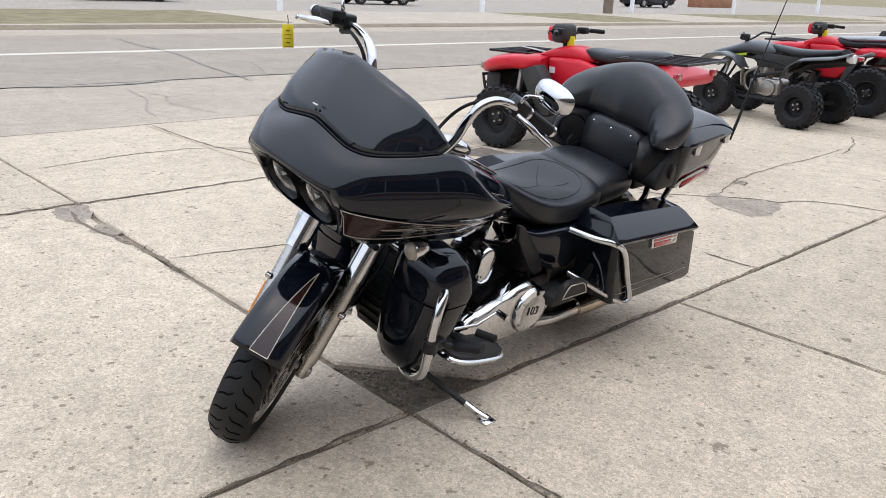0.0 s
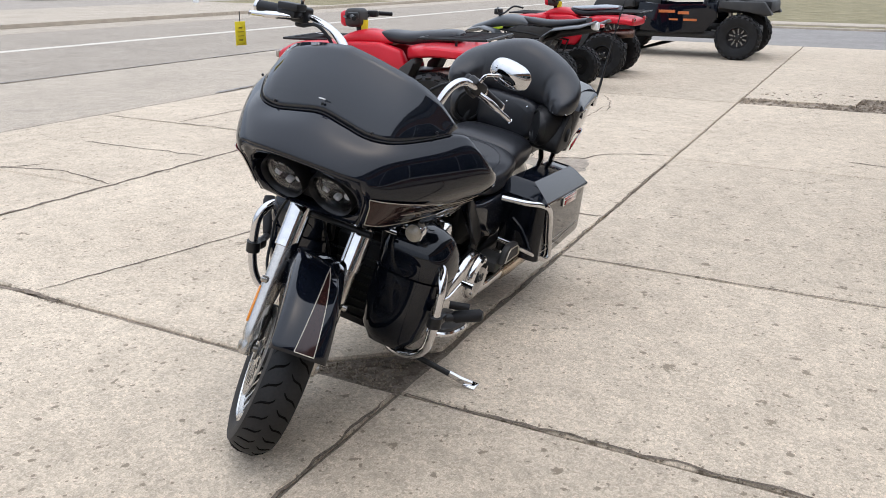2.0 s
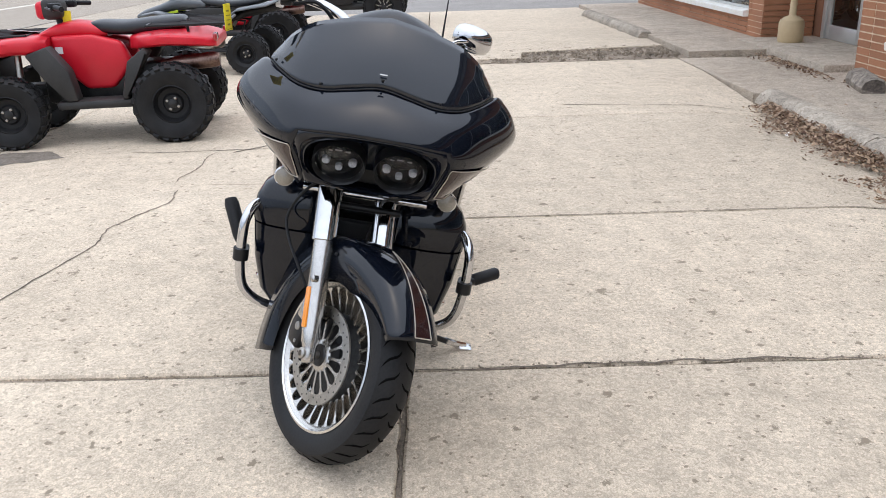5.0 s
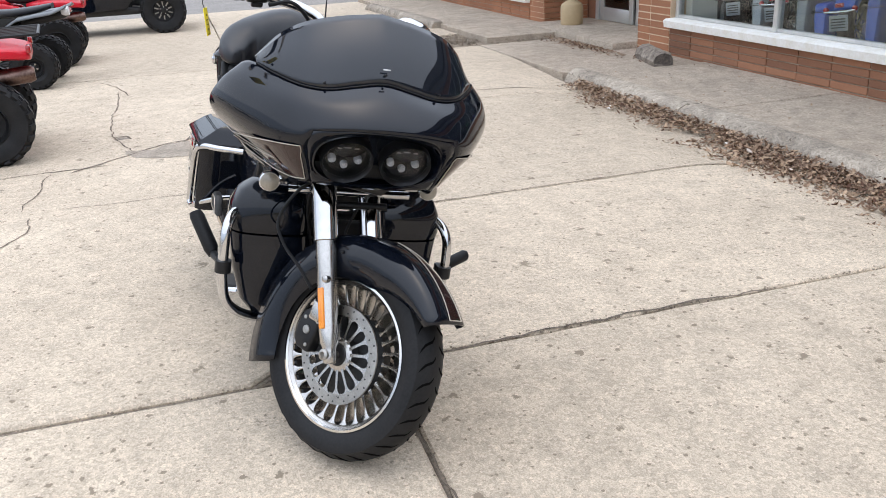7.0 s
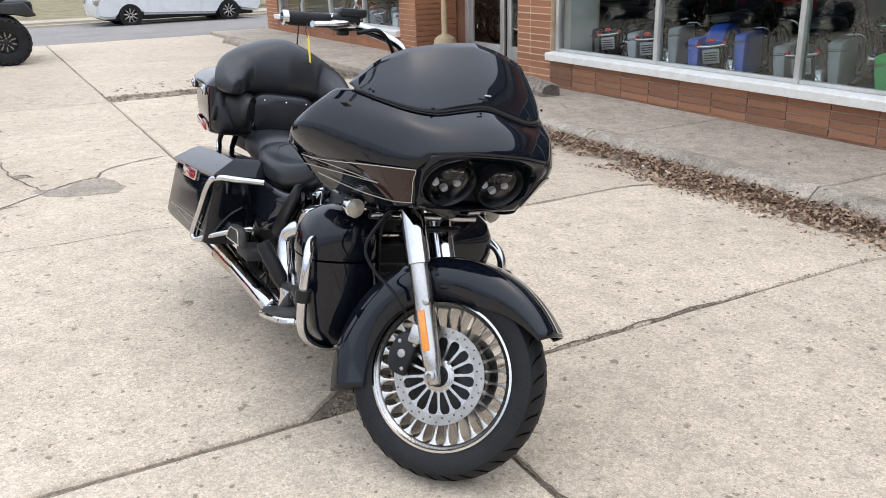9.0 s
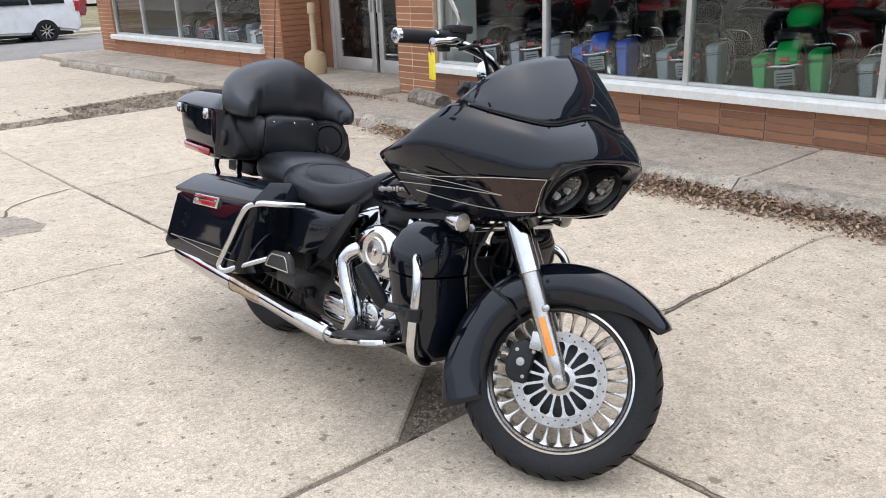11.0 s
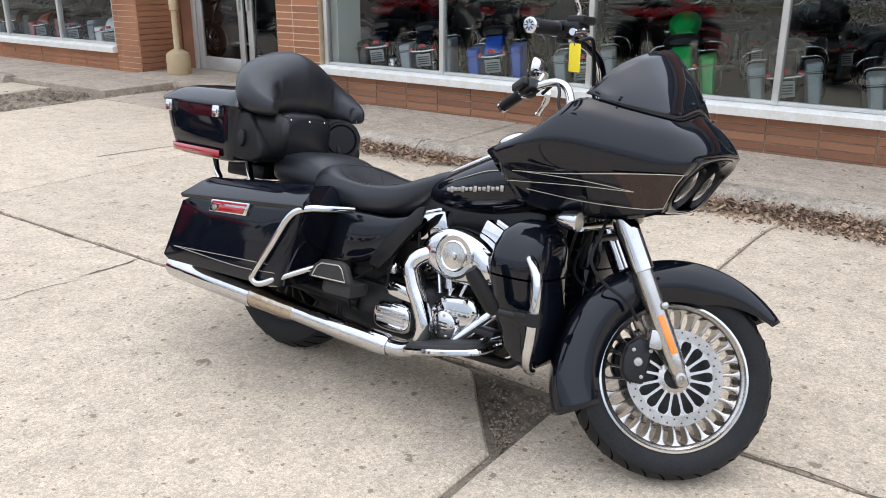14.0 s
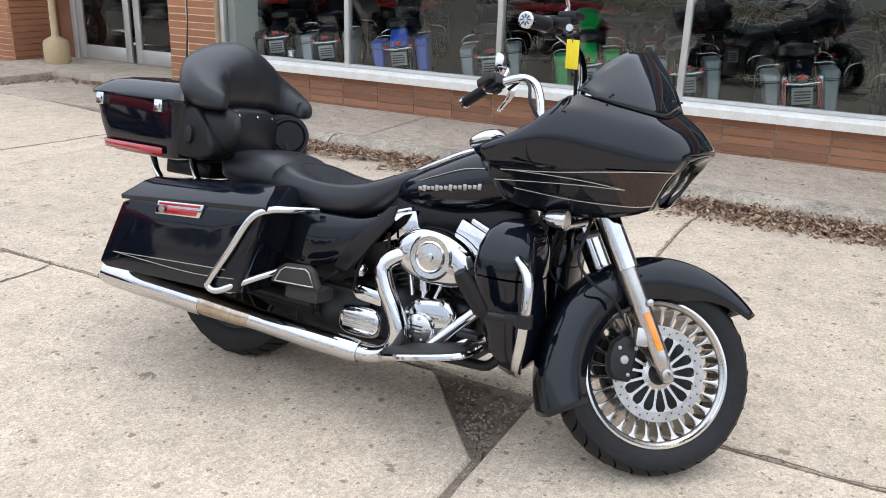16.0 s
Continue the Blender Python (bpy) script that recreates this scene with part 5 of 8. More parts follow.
# loose hoses and cables about the neck and engine
for pts, r in (([(0.40, 0.10, 0.84), (0.42, 0.17, 0.76), (0.46, 0.14, 0.6), (0.50, 0.13, 0.45)], 0.006), ([(0.36, 0.06, 0.80), (0.38, 0.12, 0.70), (0.42, 0.09, 0.52)], 0.005), ([(0.38, -0.09, 0.82), (0.40, -0.16, 0.7), (0.46, -0.13, 0.5)], 0.006), ([(1.0, 0.17, 0.60), (1.04, 0.19, 0.5), (1.06, 0.18, 0.4)], 0.005), ([(1.12, 0.19, 0.46), (1.2, 0.21, 0.38), (1.22, 0.18, 0.28)], 0.007), ([(0.95, 0.17, 0.62), (0.93, 0.17, 0.5), (0.9, 0.16, 0.42)], 0.006), ([(1.0, -0.18, 0.58), (1.05, -0.2, 0.5), (1.10, -0.18, 0.42)], 0.006)):
    bm = mesh()
    tube(bm, pts, r, 7, 18)
    bpart("cable", bm, PLASTIC)
for s in (1, -1):
    # side cover below the seat, dark heat guard, passenger foot pad
    bm = mesh()
    body(bm, [(0.98, 0.17 * s, 0.655, 0.02, 0.02), (1.06, 0.185 * s, 0.60, 0.028, 0.055), (1.16, 0.195 * s, 0.565, 0.034, 0.09), (1.27, 0.2 * s, 0.555, 0.034, 0.10), (1.345, 0.195 * s, 0.56, 0.02, 0.09)], 24, 3.0)
    bpart("side_cover", bm, PAINT, "gloss black side cover")
    bm = mesh()
    prism(bm, [(1.13, 0.475), (1.105, 0.54), (0.94, 0.71), (0.905, 0.72), (0.925, 0.655), (1.03, 0.52), (1.08, 0.465)], 0.195 * s, 0.215 * s, "Y", 0.006, 2)
    bpart("heat_deflector", bm, SATIN, "satin black heat deflector")
    pads = [(1.30, 0.405), (1.275, 0.455), (1.245, 0.478), (1.15, 0.485), (1.125, 0.47), (1.095, 0.41)]
    bm = mesh()
    prism(bm, pads, 0.315 * s, 0.345 * s, "Y", 0.01, 3)
    pad = bpart("passenger_board", bm, MUD, "folded black passenger footboard")
    bm = mesh()
    tube(bm, [(1.275, 0.347 * s, 0.415), (1.255, 0.347 * s, 0.452), (1.235, 0.347 * s, 0.466), (1.155, 0.347 * s, 0.472), (1.14, 0.347 * s, 0.462), (1.118, 0.347 * s, 0.418), (1.275, 0.347 * s, 0.413)], 0.0025, 6)
    part("edge_trim", bm, PIN, pad)
    bm = mesh()
    box(bm, (1.12, 0.20 * s, 0.35), (1.26, 0.31 * s, 0.40), 0.015)
    part("bracket", bm, MUD, pad)
    # rider footboard with chrome edge
    T = Matrix.Translation((0.72, 0, 0.272)) @ Matrix.Rotation(radians(13), 4, "Y") @ Matrix.Translation((-0.72, 0, -0.272))
    edge = [(0.555, 0.19), (0.555, 0.30), (0.58, 0.335), (0.65, 0.35), (0.79, 0.345), (0.85, 0.32), (0.872, 0.27), (0.868, 0.20)]
    bm = mesh()
    prism(bm, [(a, b * s) for a, b in edge], 0.270, 0.288, "Z", 0.006, 2)
    bmesh.ops.transform(bm, matrix=T, verts=bm.verts)
    fb = bpart("footboard", bm, MUD, "black rubber rider footboard")
    bm = mesh()
    tube(bm, [T @ Vector((a, b * s, 0.267)) for a, b in edge], 0.011, 8, 30)
    part("footboard_rim", bm, CHROME, fb, "chrome footboard rim")
    # leg shields: upper storage box and lower shell
    def shield_ring(z, x0, x1, y0, y1, p=3.4):
        cx, cy, hx, hy = (x0 + x1) / 2, (y0 + y1) / 2, (x1 - x0) / 2, (y1 - y0) / 2
        return [(cx + a + 0.10 * max(0, (cy + b) - 0.24), (cy + b) * s, z) for a, b in oval(hx, hy, 32, p)]
    bm = mesh()
    loft(bm, [shield_ring(0.575, 0.375, 0.56, 0.10, 0.362), shield_ring(0.60, 0.37, 0.562, 0.10, 0.366), shield_ring(0.66, 0.375, 0.555, 0.105, 0.358), shield_ring(0.705, 0.39, 0.54, 0.12, 0.335), shield_ring(0.735, 0.415, 0.515, 0.15, 0.295), shield_ring(0.745, 0.44, 0.49, 0.19, 0.26)])
    ls = bpart("leg_shield_box", bm, PAINT, "gloss black leg shield box", angle=50)
    bm = mesh()
    loft(bm, [shield_ring(0.275, 0.40, 0.45, 0.16, 0.24), shield_ring(0.285, 0.385, 0.47, 0.12, 0.27), shield_ring(0.34, 0.37, 0.50, 0.09, 0.315), shield_ring(0.45, 0.365, 0.535, 0.085, 0.345), shield_ring(0.568, 0.375, 0.558, 0.095, 0.36)])
    bpart("leg_shield", bm, PAINT, "gloss black lower leg shield", angle=50)
    # engine guard with clamp and highway peg
    bm = mesh()
    tube(bm, [(0.46, 0.30 * s, 0.645), (0.405, 0.352 * s, 0.632), (0.37, 0.375 * s, 0.59), (0.36, 0.38 * s, 0.52), (0.362, 0.378 * s, 0.42), (0.372, 0.362 * s, 0.345), (0.385, 0.32 * s, 0.30), (0.400, 0.26 * s, 0.276), (0.435, 0.20 * s, 0.262), (0.49, 0.15 * s, 0.258)], 0.0165, 14, 60)
    eg = bpart("engine_guard", bm, CHROME, "bent chrome engine guard bar", angle=70)
    bm = mesh()
    lathe(bm, [(0, -0.02), (0.026, -0.02), (0.026, 0.02), (0, 0.02)], (0.361, 0.379 * s, 0.468), "Z", 18)
    box(bm, (0.36, 0.36 * s, 0.45), (0.42, 0.40 * s, 0.485), 0.008)
    tube(bm, [(0.41, 0.385 * s, 0.467), (0.47, 0.40 * s, 0.468)] if s > 0 else [(0.41, -0.39, 0.467), (0.43, -0.415, 0.468)], 0.014, 10)
    part("clamp", bm, SATIN, eg, "black peg clamp")
    bm = mesh()
    if s > 0:
        tube(bm, [(0.475, 0.402, 0.462), (0.492, 0.408, 0.482), (0.54, 0.455, 0.575), (0.548, 0.462, 0.59)], [0.015, 0.025, 0.025, 0.020], 12)
    else:
        tube(bm, [(0.43, -0.41, 0.468), (0.44, -0.42, 0.47), (0.47, -0.495, 0.495), (0.472, -0.505, 0.497)], [0.013, 0.022, 0.022, 0.016], 12)
    part("highway_peg", bm, PLASTIC, eg, "black rubber highway peg")
# shifter rods on the left, brake pedal on the right
bm = mesh()
tube(bm, [(0.56, -0.27, 0.40), (0.70, -0.285, 0.39), (0.80, -0.29, 0.42)], 0.006, 8)
tube(bm, [(0.80, -0.29, 0.42), (0.80, -0.34, 0.42)], 0.012, 10)
bpart("shift_lever", bm, CHROME)
bm = mesh()
tube(bm, [(0.69, -0.30, 0.37), (0.72, -0.37, 0.372)], 0.016, 10)
bpart("shift_peg", bm, PLASTIC)
bm = mesh()
tube(bm, [(0.70, 0.22, 0.25), (0.60, 0.25, 0.30), (0.55, 0.28, 0.36)], 0.010, 8)
box(bm, (0.525, 0.25, 0.355), (0.60, 0.31, 0.375), 0.006)
bpart("brake_pedal", bm, SATIN)
# dark frame plates between the engine and the rear wheel
for s in (1, -1):
    bm = mesh()
    prism(bm, [(1.12, 0.22), (1.40, 0.24), (1.62, 0.30), (1.62, 0.62), (1.45, 0.66), (1.12, 0.62)], 0.098 * s, 0.112 * s, "Y", 0.004, 1)
    bpart("frame_plate", bm, DARKMET)
# side stand
bm = mesh()
tube(bm, [(0.50, -0.15, 0.225), (0.545, -0.24, 0.195), (0.60, -0.36, 0.147), (0.625, -0.41, 0.125)], 0.011, 10)
st = bpart("side_stand", bm, DARKMET, "dark steel side stand with chrome foot")
bm = mesh()
tube(bm, [(0.612, -0.385, 0.139), (0.635, -0.43, 0.118), (0.655, -0.47, 0.109)], [0.012, 0.014, 0.011], 8)
box(bm, (0.62, -0.495, 0.100), (0.675, -0.445, 0.111), 0.004)
part("stand_foot", bm, CHROME, st)
# rear wheel and fender
def tyre_mesh(r_out, r_rim, w, n=72):
    bm = mesh()
    k = r_out - r_rim
    prof = [(r_rim, -w * 0.36), (r_rim + k * 0.15, -w * 0.43), (r_rim + k * 0.45, -w * 0.5), (r_rim + k * 0.72, -w * 0.46), (r_rim + k * 0.9, -w * 0.3), (r_out - 0.001, -w * 0.14), (r_out, 0), (r_out - 0.001, w * 0.14), (r_rim + k * 0.9, w * 0.3), (r_rim + k * 0.72, w * 0.46), (r_rim + k * 0.45, w * 0.5), (r_rim + k * 0.15, w * 0.43), (r_rim, w * 0.36)]
    lathe(bm, prof, (0, 0, 0), "Y", n, closed=True)
    return bm


def tread(r_out, w, count, wheel, depth):
    """Wavy black tubes across the uncut tread; their colour stands for shade in the grooves."""
    bm = mesh()
    for k in range(count):
        for s in (1, -1):
            a0 = 2 * math.pi * (k + (0.5 if s > 0 else 0)) / count
            pts = []
            for j in range(7):
                f = j / 6
                y = s * w * (0.02 + 0.42 * f)
                r = r_out - 0.0020 - float(np.interp(abs(y) / w, (0, 0.14, 0.30, 0.46), (0, 0.001, 0.1 * depth, 0.28 * depth)))
                a = a0 + 0.20 * f + 0.025 * math.sin(f * 6.5)
                pts.append((r * math.cos(a), y, r * math.sin(a)))
            tube(bm, pts, [0.001, 0.0034, 0.0044, 0.0046, 0.0044, 0.0032, 0.001], 5)
    part("groove_shade", bm, GROOVE, wheel, "black wavy lines for the shade in the tread grooves")


bm = tyre_mesh(0.322, 0.20, 0.175)
rw = part("rear_wheel", bm, RUBBER, bike, "black rear tyre on a dark rim", m=Matrix.Translation((1.66, 0, 0.322)))
tread(0.322, 0.175, 30, rw, 0.122)
bm = mesh()
lathe(bm, [(0.202, -0.06), (0.205, -0.075), (0.195, -0.075), (0.18, -0.05), (0.18, 0.05), (0.195, 0.075), (0.205, 0.075), (0.202, 0.06)], (0, 0, 0), "Y", 48, closed=True)
part("rim", bm, DARKMET, rw, "dark cast rim")
for k in range(14):
    bm = mesh()
    box(bm, (0.03, -0.045, -0.006), (0.185, 0.045, 0.006), 0.004, 1, Matrix.Rotation(2 * math.pi * k / 14, 4, "Y"))
    part("spoke", bm, DARKMET, rw)
bm = mesh()
lathe(bm, [(0, -0.10), (0.05, -0.10), (0.05, 0.10), (0, 0.10)], (0, 0, 0), "Y", 24)
part("hub", bm, ALLOY, rw)


def fender_mesh(cx, cz, r, hw, a0, a1, skirt, n=40, flare=0.0, lift=0.0):
    bm = mesh()
    G = []
    for i in range(n + 1):
        f = i / n
        a = radians(a0 + (a1 - a0) * f)
        sk = skirt * min(1, 0.18 + 3.2 * f, 0.9 + 0.3 * f)
        rr = r + flare * max(0, f - 0.75) ** 2 + lift * max(0, 0.3 - f) ** 2
        row = []
        for u in (-1, -0.93, -0.8, -0.55, -0.28, 0, 0.28, 0.55, 0.8, 0.93, 1):
            q = abs(u)
            drop = 0.0 if q < 0.3 else (q - 0.3) ** 2 * 0.052
            rad = rr - drop - (sk if q == 1 else sk * 0.35 if q > 0.9 else 0)
            y = hw * math.copysign(min(1, q * 1.12), u) if u else 0
            row.append((cx + rad * math.cos(a), y, cz + rad * math.sin(a)))
        G.append(row)
    sheet(bm, G)
    return bm


thicken(bpart("rear_fender", fender_mesh(1.66, 0.322, 0.385, 0.115, 150, -8, 0.10), PAINT, "gloss black rear fender", angle=60), 0.004)

# ---- steered parts: front wheel, fork, fender, bars ----
bm = tyre_mesh(0.321, 0.228, 0.138)
fw = part("front_wheel", bm, RUBBER, bike, "black front tyre on a silver multi-spoke rim", m=STEER @ Matrix.Translation((0.045, 0, 0.322)))
tread(0.321, 0.138, 34, fw, 0.093)
bm = mesh()
for k in (1, -1):
    lathe(bm, [(0.2325, 0.050 * k), (0.2335, 0.057 * k), (0.2265, 0.0585 * k), (0.2225, 0.054 * k), (0.2225, 0.044 * k)], (0, 0, 0), "Y", 72, closed=True)
rim = part("rim", bm, POLISH, fw, "polished silver rim lip")
for k in (1, -1):
    bm = mesh()
    lathe(bm, [(0.2235, 0.0535 * k), (0.218, 0.0485 * k), (0.2135, 0.0445 * k), (0.2115, 0.041 * k), (0.2135, 0.034 * k), (0.2235, 0.034 * k)], (0, 0, 0), "Y", 72, closed=True)
    part("rim_face", bm, ALLOY, fw, "satin silver sloped rim face")
bm = mesh()
lathe(bm, [(0.2225, -0.034), (0.212, -0.026), (0.212, 0.026), (0.2225, 0.034)], (0, 0, 0), "Y", 64, closed=True)
part("rim_barrel", bm, DARKMET, fw, "dark inner rim barrel")
spoke_me = None
for k in range(28):
    a = 2 * math.pi * k / 28
    if spoke_me is None:
        bm = mesh()
        rings = []
        for r, y, wd, th in ((0.136, 0.012, 0.008, 0.010), (0.146, 0.014, 0.0050, 0.010), (0.165, 0.019, 0.0040, 0.010), (0.186, 0.024, 0.0042, 0.010), (0.197, 0.028, 0.0056, 0.0095), (0.205, 0.0315, 0.0090, 0.0085), (0.210, 0.034, 0.0135, 0.0075), (0.2135, 0.036, 0.0200, 0.0065)):
            rings.append([(r, y + th - 0.002, -wd), (r, y + th, -0.5 * wd), (r, y + th, 0.5 * wd), (r, y + th - 0.002, wd), (r, -y - th + 0.002, wd), (r, -y - th, 0.5 * wd), (r, -y - th, -0.5 * wd), (r, -y - th + 0.002, -wd)])
        loft(bm, rings)
        ob = part("spoke", bm, ALLOY, fw)
        spoke_me = ob.data
    else:
        ob = new("spoke", spoke_me)
        ob.parent = fw
    ob.matrix_basis = Matrix.Rotation(a, 4, "Y")
bm = mesh()
lathe(bm, [(0.0, -0.075), (0.032, -0.075), (0.04, -0.06), (0.05, -0.03), (0.138, -0.016), (0.138, 0.016), (0.05, 0.03), (0.04, 0.06), (0.032, 0.075), (0.0, 0.075)], (0, 0, 0), "Y", 36)
part("hub", bm, DARKMET, fw)
for s in (1, -1):
    bm = mesh()
    y = 0.064 * s
    lathe(bm, [(0.118, y - 0.0025), (0.150, y - 0.0025), (0.150, y + 0.0025), (0.118, y + 0.0025)], (0, 0, 0), "Y", 64, closed=True)
    disc = part("brake_disc", bm, STEEL, fw, "drilled steel brake disc")
    for k in range(16):
        bm = mesh()
        loft(bm, [[(r, y - 0.003, -w), (r, y + 0.003, -w), (r, y + 0.003, w), (r, y - 0.003, w)] for r, w in ((0.046, 0.0058), (0.06, 0.0042), (0.098, 0.0042), (0.108, 0.0062), (0.115, 0.0115), (0.119, 0.0215))])
        bmesh.ops.transform(bm, matrix=Matrix.Rotation(2 * math.pi * k / 16, 4, "Y"), verts=bm.verts)
        part("carrier_spoke", bm, ALLOY, disc)
    bm = mesh()
    lathe(bm, [(0.0, y - 0.006), (0.042, y - 0.006), (0.052, y), (0.042, y + 0.006), (0.0, y + 0.006)], (0, 0, 0), "Y", 28)
    part("disc_carrier", bm, ALLOY, disc, "silver spoked disc carrier")
    # dark dots on the solid disc, coloured like the shade inside drilled holes
    bm = mesh()
    for k in range(40):
        a = 2 * math.pi * k / 40
        r = 0.128 if k % 2 else 0.141
        lathe(bm, [(0, y - 0.0031), (0.0032, y - 0.0031), (0.0032, y + 0.0031), (0, y + 0.0031)], (r * math.cos(a), 0, r * math.sin(a)), "Y", 6)
    part("hole_shade_dot", bm, INK, disc)
    # fork leg: alloy slider, chrome cover, axle boss, caliper
    d = Vector((0.565, 0, 1))
    leg0 = Vector((0.040, 0.110 * s, 0.322))

    def on(h):
        return leg0 + d * h
    bm = mesh()
    tube(bm, [on(-0.022), on(-0.018), on(0.010), on(0.022), on(0.034), on(0.06), on(0.28), on(0.30)], [0.016, 0.020, 0.021, 0.023, 0.028, 0.0295, 0.0315, 0.0315], 20)
    leg = bpart("fork_slider", bm, ALLOY, "satin silver fork slider", steer=True, angle=50)
    bm = mesh()
    tube(bm, [on(0.30), on(0.302), on(0.46), on(0.58)], [0.034, 0.038, 0.0385, 0.0385], 22)
    bpart("fork_cover", bm, CHROME, "chrome fork cover", steer=True)
    bm = mesh()
    lathe(bm, [(0, 0.10), (0.011, 0.10), (0.011, 0.120), (0.017, 0.122), (0.017, 0.135), (0.009, 0.138), (0.009, 0.130), (0, 0.130)] if s > 0 else [(0, -0.138), (0.017, -0.135), (0.017, -0.122), (0.011, -0.120), (0.011, -0.10), (0, -0.10)], (0.045, 0, 0.322), "Y", 20)
    part("axle_nut", bm, STEEL, leg)
    bm = mesh()
    rot = Matrix.Translation(on(0.122)) @ Matrix.Rotation(math.atan(0.565), 4, "Y")
    lathe(bm, [(0, 0.020 * s), (0.011, 0.020 * s), (0.011, 0.036 * s), (0.007, 0.039 * s), (0, 0.039 * s)], (-0.022, 0, 0.085), "Y", 12)
    bmesh.ops.transform(bm, matrix=rot, verts=bm.verts)
    part("fender_bolt", bm, ALLOY, leg)
    if s > 0:
        bm = mesh()
        box(bm, (-0.011, 0.025, -0.062), (0.011, 0.034, 0.062), 0.004, 2, rot)
        part("side_reflector", bm, AMBER, leg, "long amber reflector")
    bm = mesh()
    T = Matrix.Translation((0.045, 0.072 * s, 0.322)) @ Matrix.Rotation(radians(-11), 4, "Y")
    prism(bm, [(0.088, -0.060), (0.140, -0.068), (0.162, -0.05), (0.176, -0.01), (0.176, 0.04), (0.150, 0.075), (0.098, 0.068)], -0.027, 0.024, "Y", 0.010, 3)
    bmesh.ops.transform(bm, matrix=T, verts=bm.verts)
    cal = bpart("brake_caliper", bm, SATIN, "black four-piston caliper", steer=True)
    bm = mesh()
    lathe(bm, [(0, 0.028 * s), (0.013, 0.027 * s), (0.015, 0.022 * s)], (0.13, 0, 0.0), "Y", 14)
    bmesh.ops.transform(bm, matrix=T, verts=bm.verts)
    part("caliper_cap", bm, STEEL, cal)
    for p in ((0.105, 0.045), (0.105, -0.04), (0.155, 0.03)):
        bm = mesh()
        lathe(bm, [(0, 0.028 * s), (0.006, 0.027 * s), (0.007, 0.020 * s)], (p[0], 0, p[1]), "Y", 8)
        bmesh.ops.transform(bm, matrix=T, verts=bm.verts)
        part("caliper_bolt", bm, STEEL, cal)
    bm = mesh()
    box(bm, (-0.012, -0.03 * s, -0.03), (0.03, 0.02 * s, 0.03), 0.008, 2, Matrix.Translation(on(0.10) + Vector((0.03, 0, 0))))
    part("caliper_mount", bm, ALLOY, leg)
bm = mesh()
tube(bm, [(0.045, -0.13, 0.322), (0.045, 0.13, 0.322)], 0.012, 12)
bpart("front_axle", bm, STEEL, steer=True)
ff = bpart("front_fender", fender_mesh(0.045, 0.322, 0.371, 0.086, 141.5, -29, 0.112, 48, 0.30, 0.17), PAINT, "gloss black front fender with maroon tip", steer=True, angle=60)
thicken(ff, 0.004)
def on_fender(f, u, up=0.0025):
    a = radians(141.5 + (-29 - 141.5) * f)
    q = abs(u)
    drop = 0.0 if q < 0.3 else (q - 0.3) ** 2 * 0.052
    rr = 0.371 + 0.17 * max(0, 0.3 - f) ** 2 - drop + up
    return Vector((0.045 + rr * math.cos(a), 0.086 * math.copysign(min(1, q * 1.12), u), 0.322 + rr * math.sin(a)))


bm = mesh()
G = []
for i in range(13):
    f = 0.008 + 0.30 * i / 12
    w = (1 - i / 12) ** 0.9
    G.append([on_fender(f, -0.25 + w * (0.46 - 0.62 * j / 4)) for j in range(5)])
sheet(bm, G)
part("fender_panel", bm, BROWN, ff, "maroon-brown painted flash")
for line in ([g_[0] for g_ in G], [g_[-1] for g_ in G], G[0]):
    bm = mesh()
    tube(bm, [p + Vector((0, 0, 0.001)) for p in line], 0.0016, 5)
    part("pinstripe", bm, PIN, ff)
for s in (1, -1):
    for f in (0.42, 0.47):
        bm = mesh()
        a = radians(141.5 - 170.5 * f)
        bmesh.ops.create_uvsphere(bm, u_segments=8, v_segments=5, radius=0.006, matrix=Matrix.Translation((0.045 + 0.31 * math.cos(a), 0.088 * s, 0.322 + 0.31 * math.sin(a))))
        part("fender_bolt", bm, SATIN, ff)
    # brake hose from the leg up to the neck
    bm = mesh()
    tube(bm, [(0.20, 0.11 * s, 0.47), (0.25, 0.14 * s, 0.52), (0.33, 0.15 * s, 0.56), (0.38, 0.16 * s, 0.62), (0.36, 0.15 * s, 0.72), (0.33, 0.10 * s, 0.80)], 0.005, 8, 30)
    bpart("brake_hose", bm, PLASTIC, "black brake hose", steer=True)
# lower yoke and cross bars
bm = mesh()
box(bm, (0.25, -0.165, 0.79), (0.36, 0.165, 0.83), 0.012)
bpart("fork_yoke", bm, SATIN, steer=True)
bm = mesh()
tube(bm, [(0.33, -0.20, 0.745), (0.325, 0, 0.745), (0.33, 0.20, 0.745)], 0.014, 12)
bpart("cross_bar", bm, CHROME)
bm = mesh()
tube(bm, [(0.30, -0.12, 0.71), (0.30, 0.12, 0.71)], 0.012, 10)
bpart("cross_bar", bm, SATIN)
# handlebar
bm = mesh()
R_ = [(0.47, 0.0, 1.0), (0.46, 0.07, 1.01), (0.43, 0.115, 1.06), (0.43, 0.145, 1.16), (0.455, 0.175, 1.225), (0.50, 0.225, 1.245), (0.555, 0.30, 1.243), (0.60, 0.385, 1.225), (0.648, 0.47, 1.195)]
L_ = [(0.465, 0.065, 1.01), (0.472, 0.14, 1.03), (0.492, 0.172, 1.09), (0.505, 0.182, 1.16), (0.528, 0.198, 1.222), (0.57, 0.230, 1.248), (0.625, 0.272, 1.239), (0.688, 0.330, 1.216), (0.74, 0.395, 1.184)]
tube(bm, [(x, -y, z) for x, y, z in L_[::-1]] + R_, 0.0155, 14, 90)
hb = part("handlebar", bm, CHROME, bike, "tall chrome handlebar", m=STEER_BAR, angle=70)
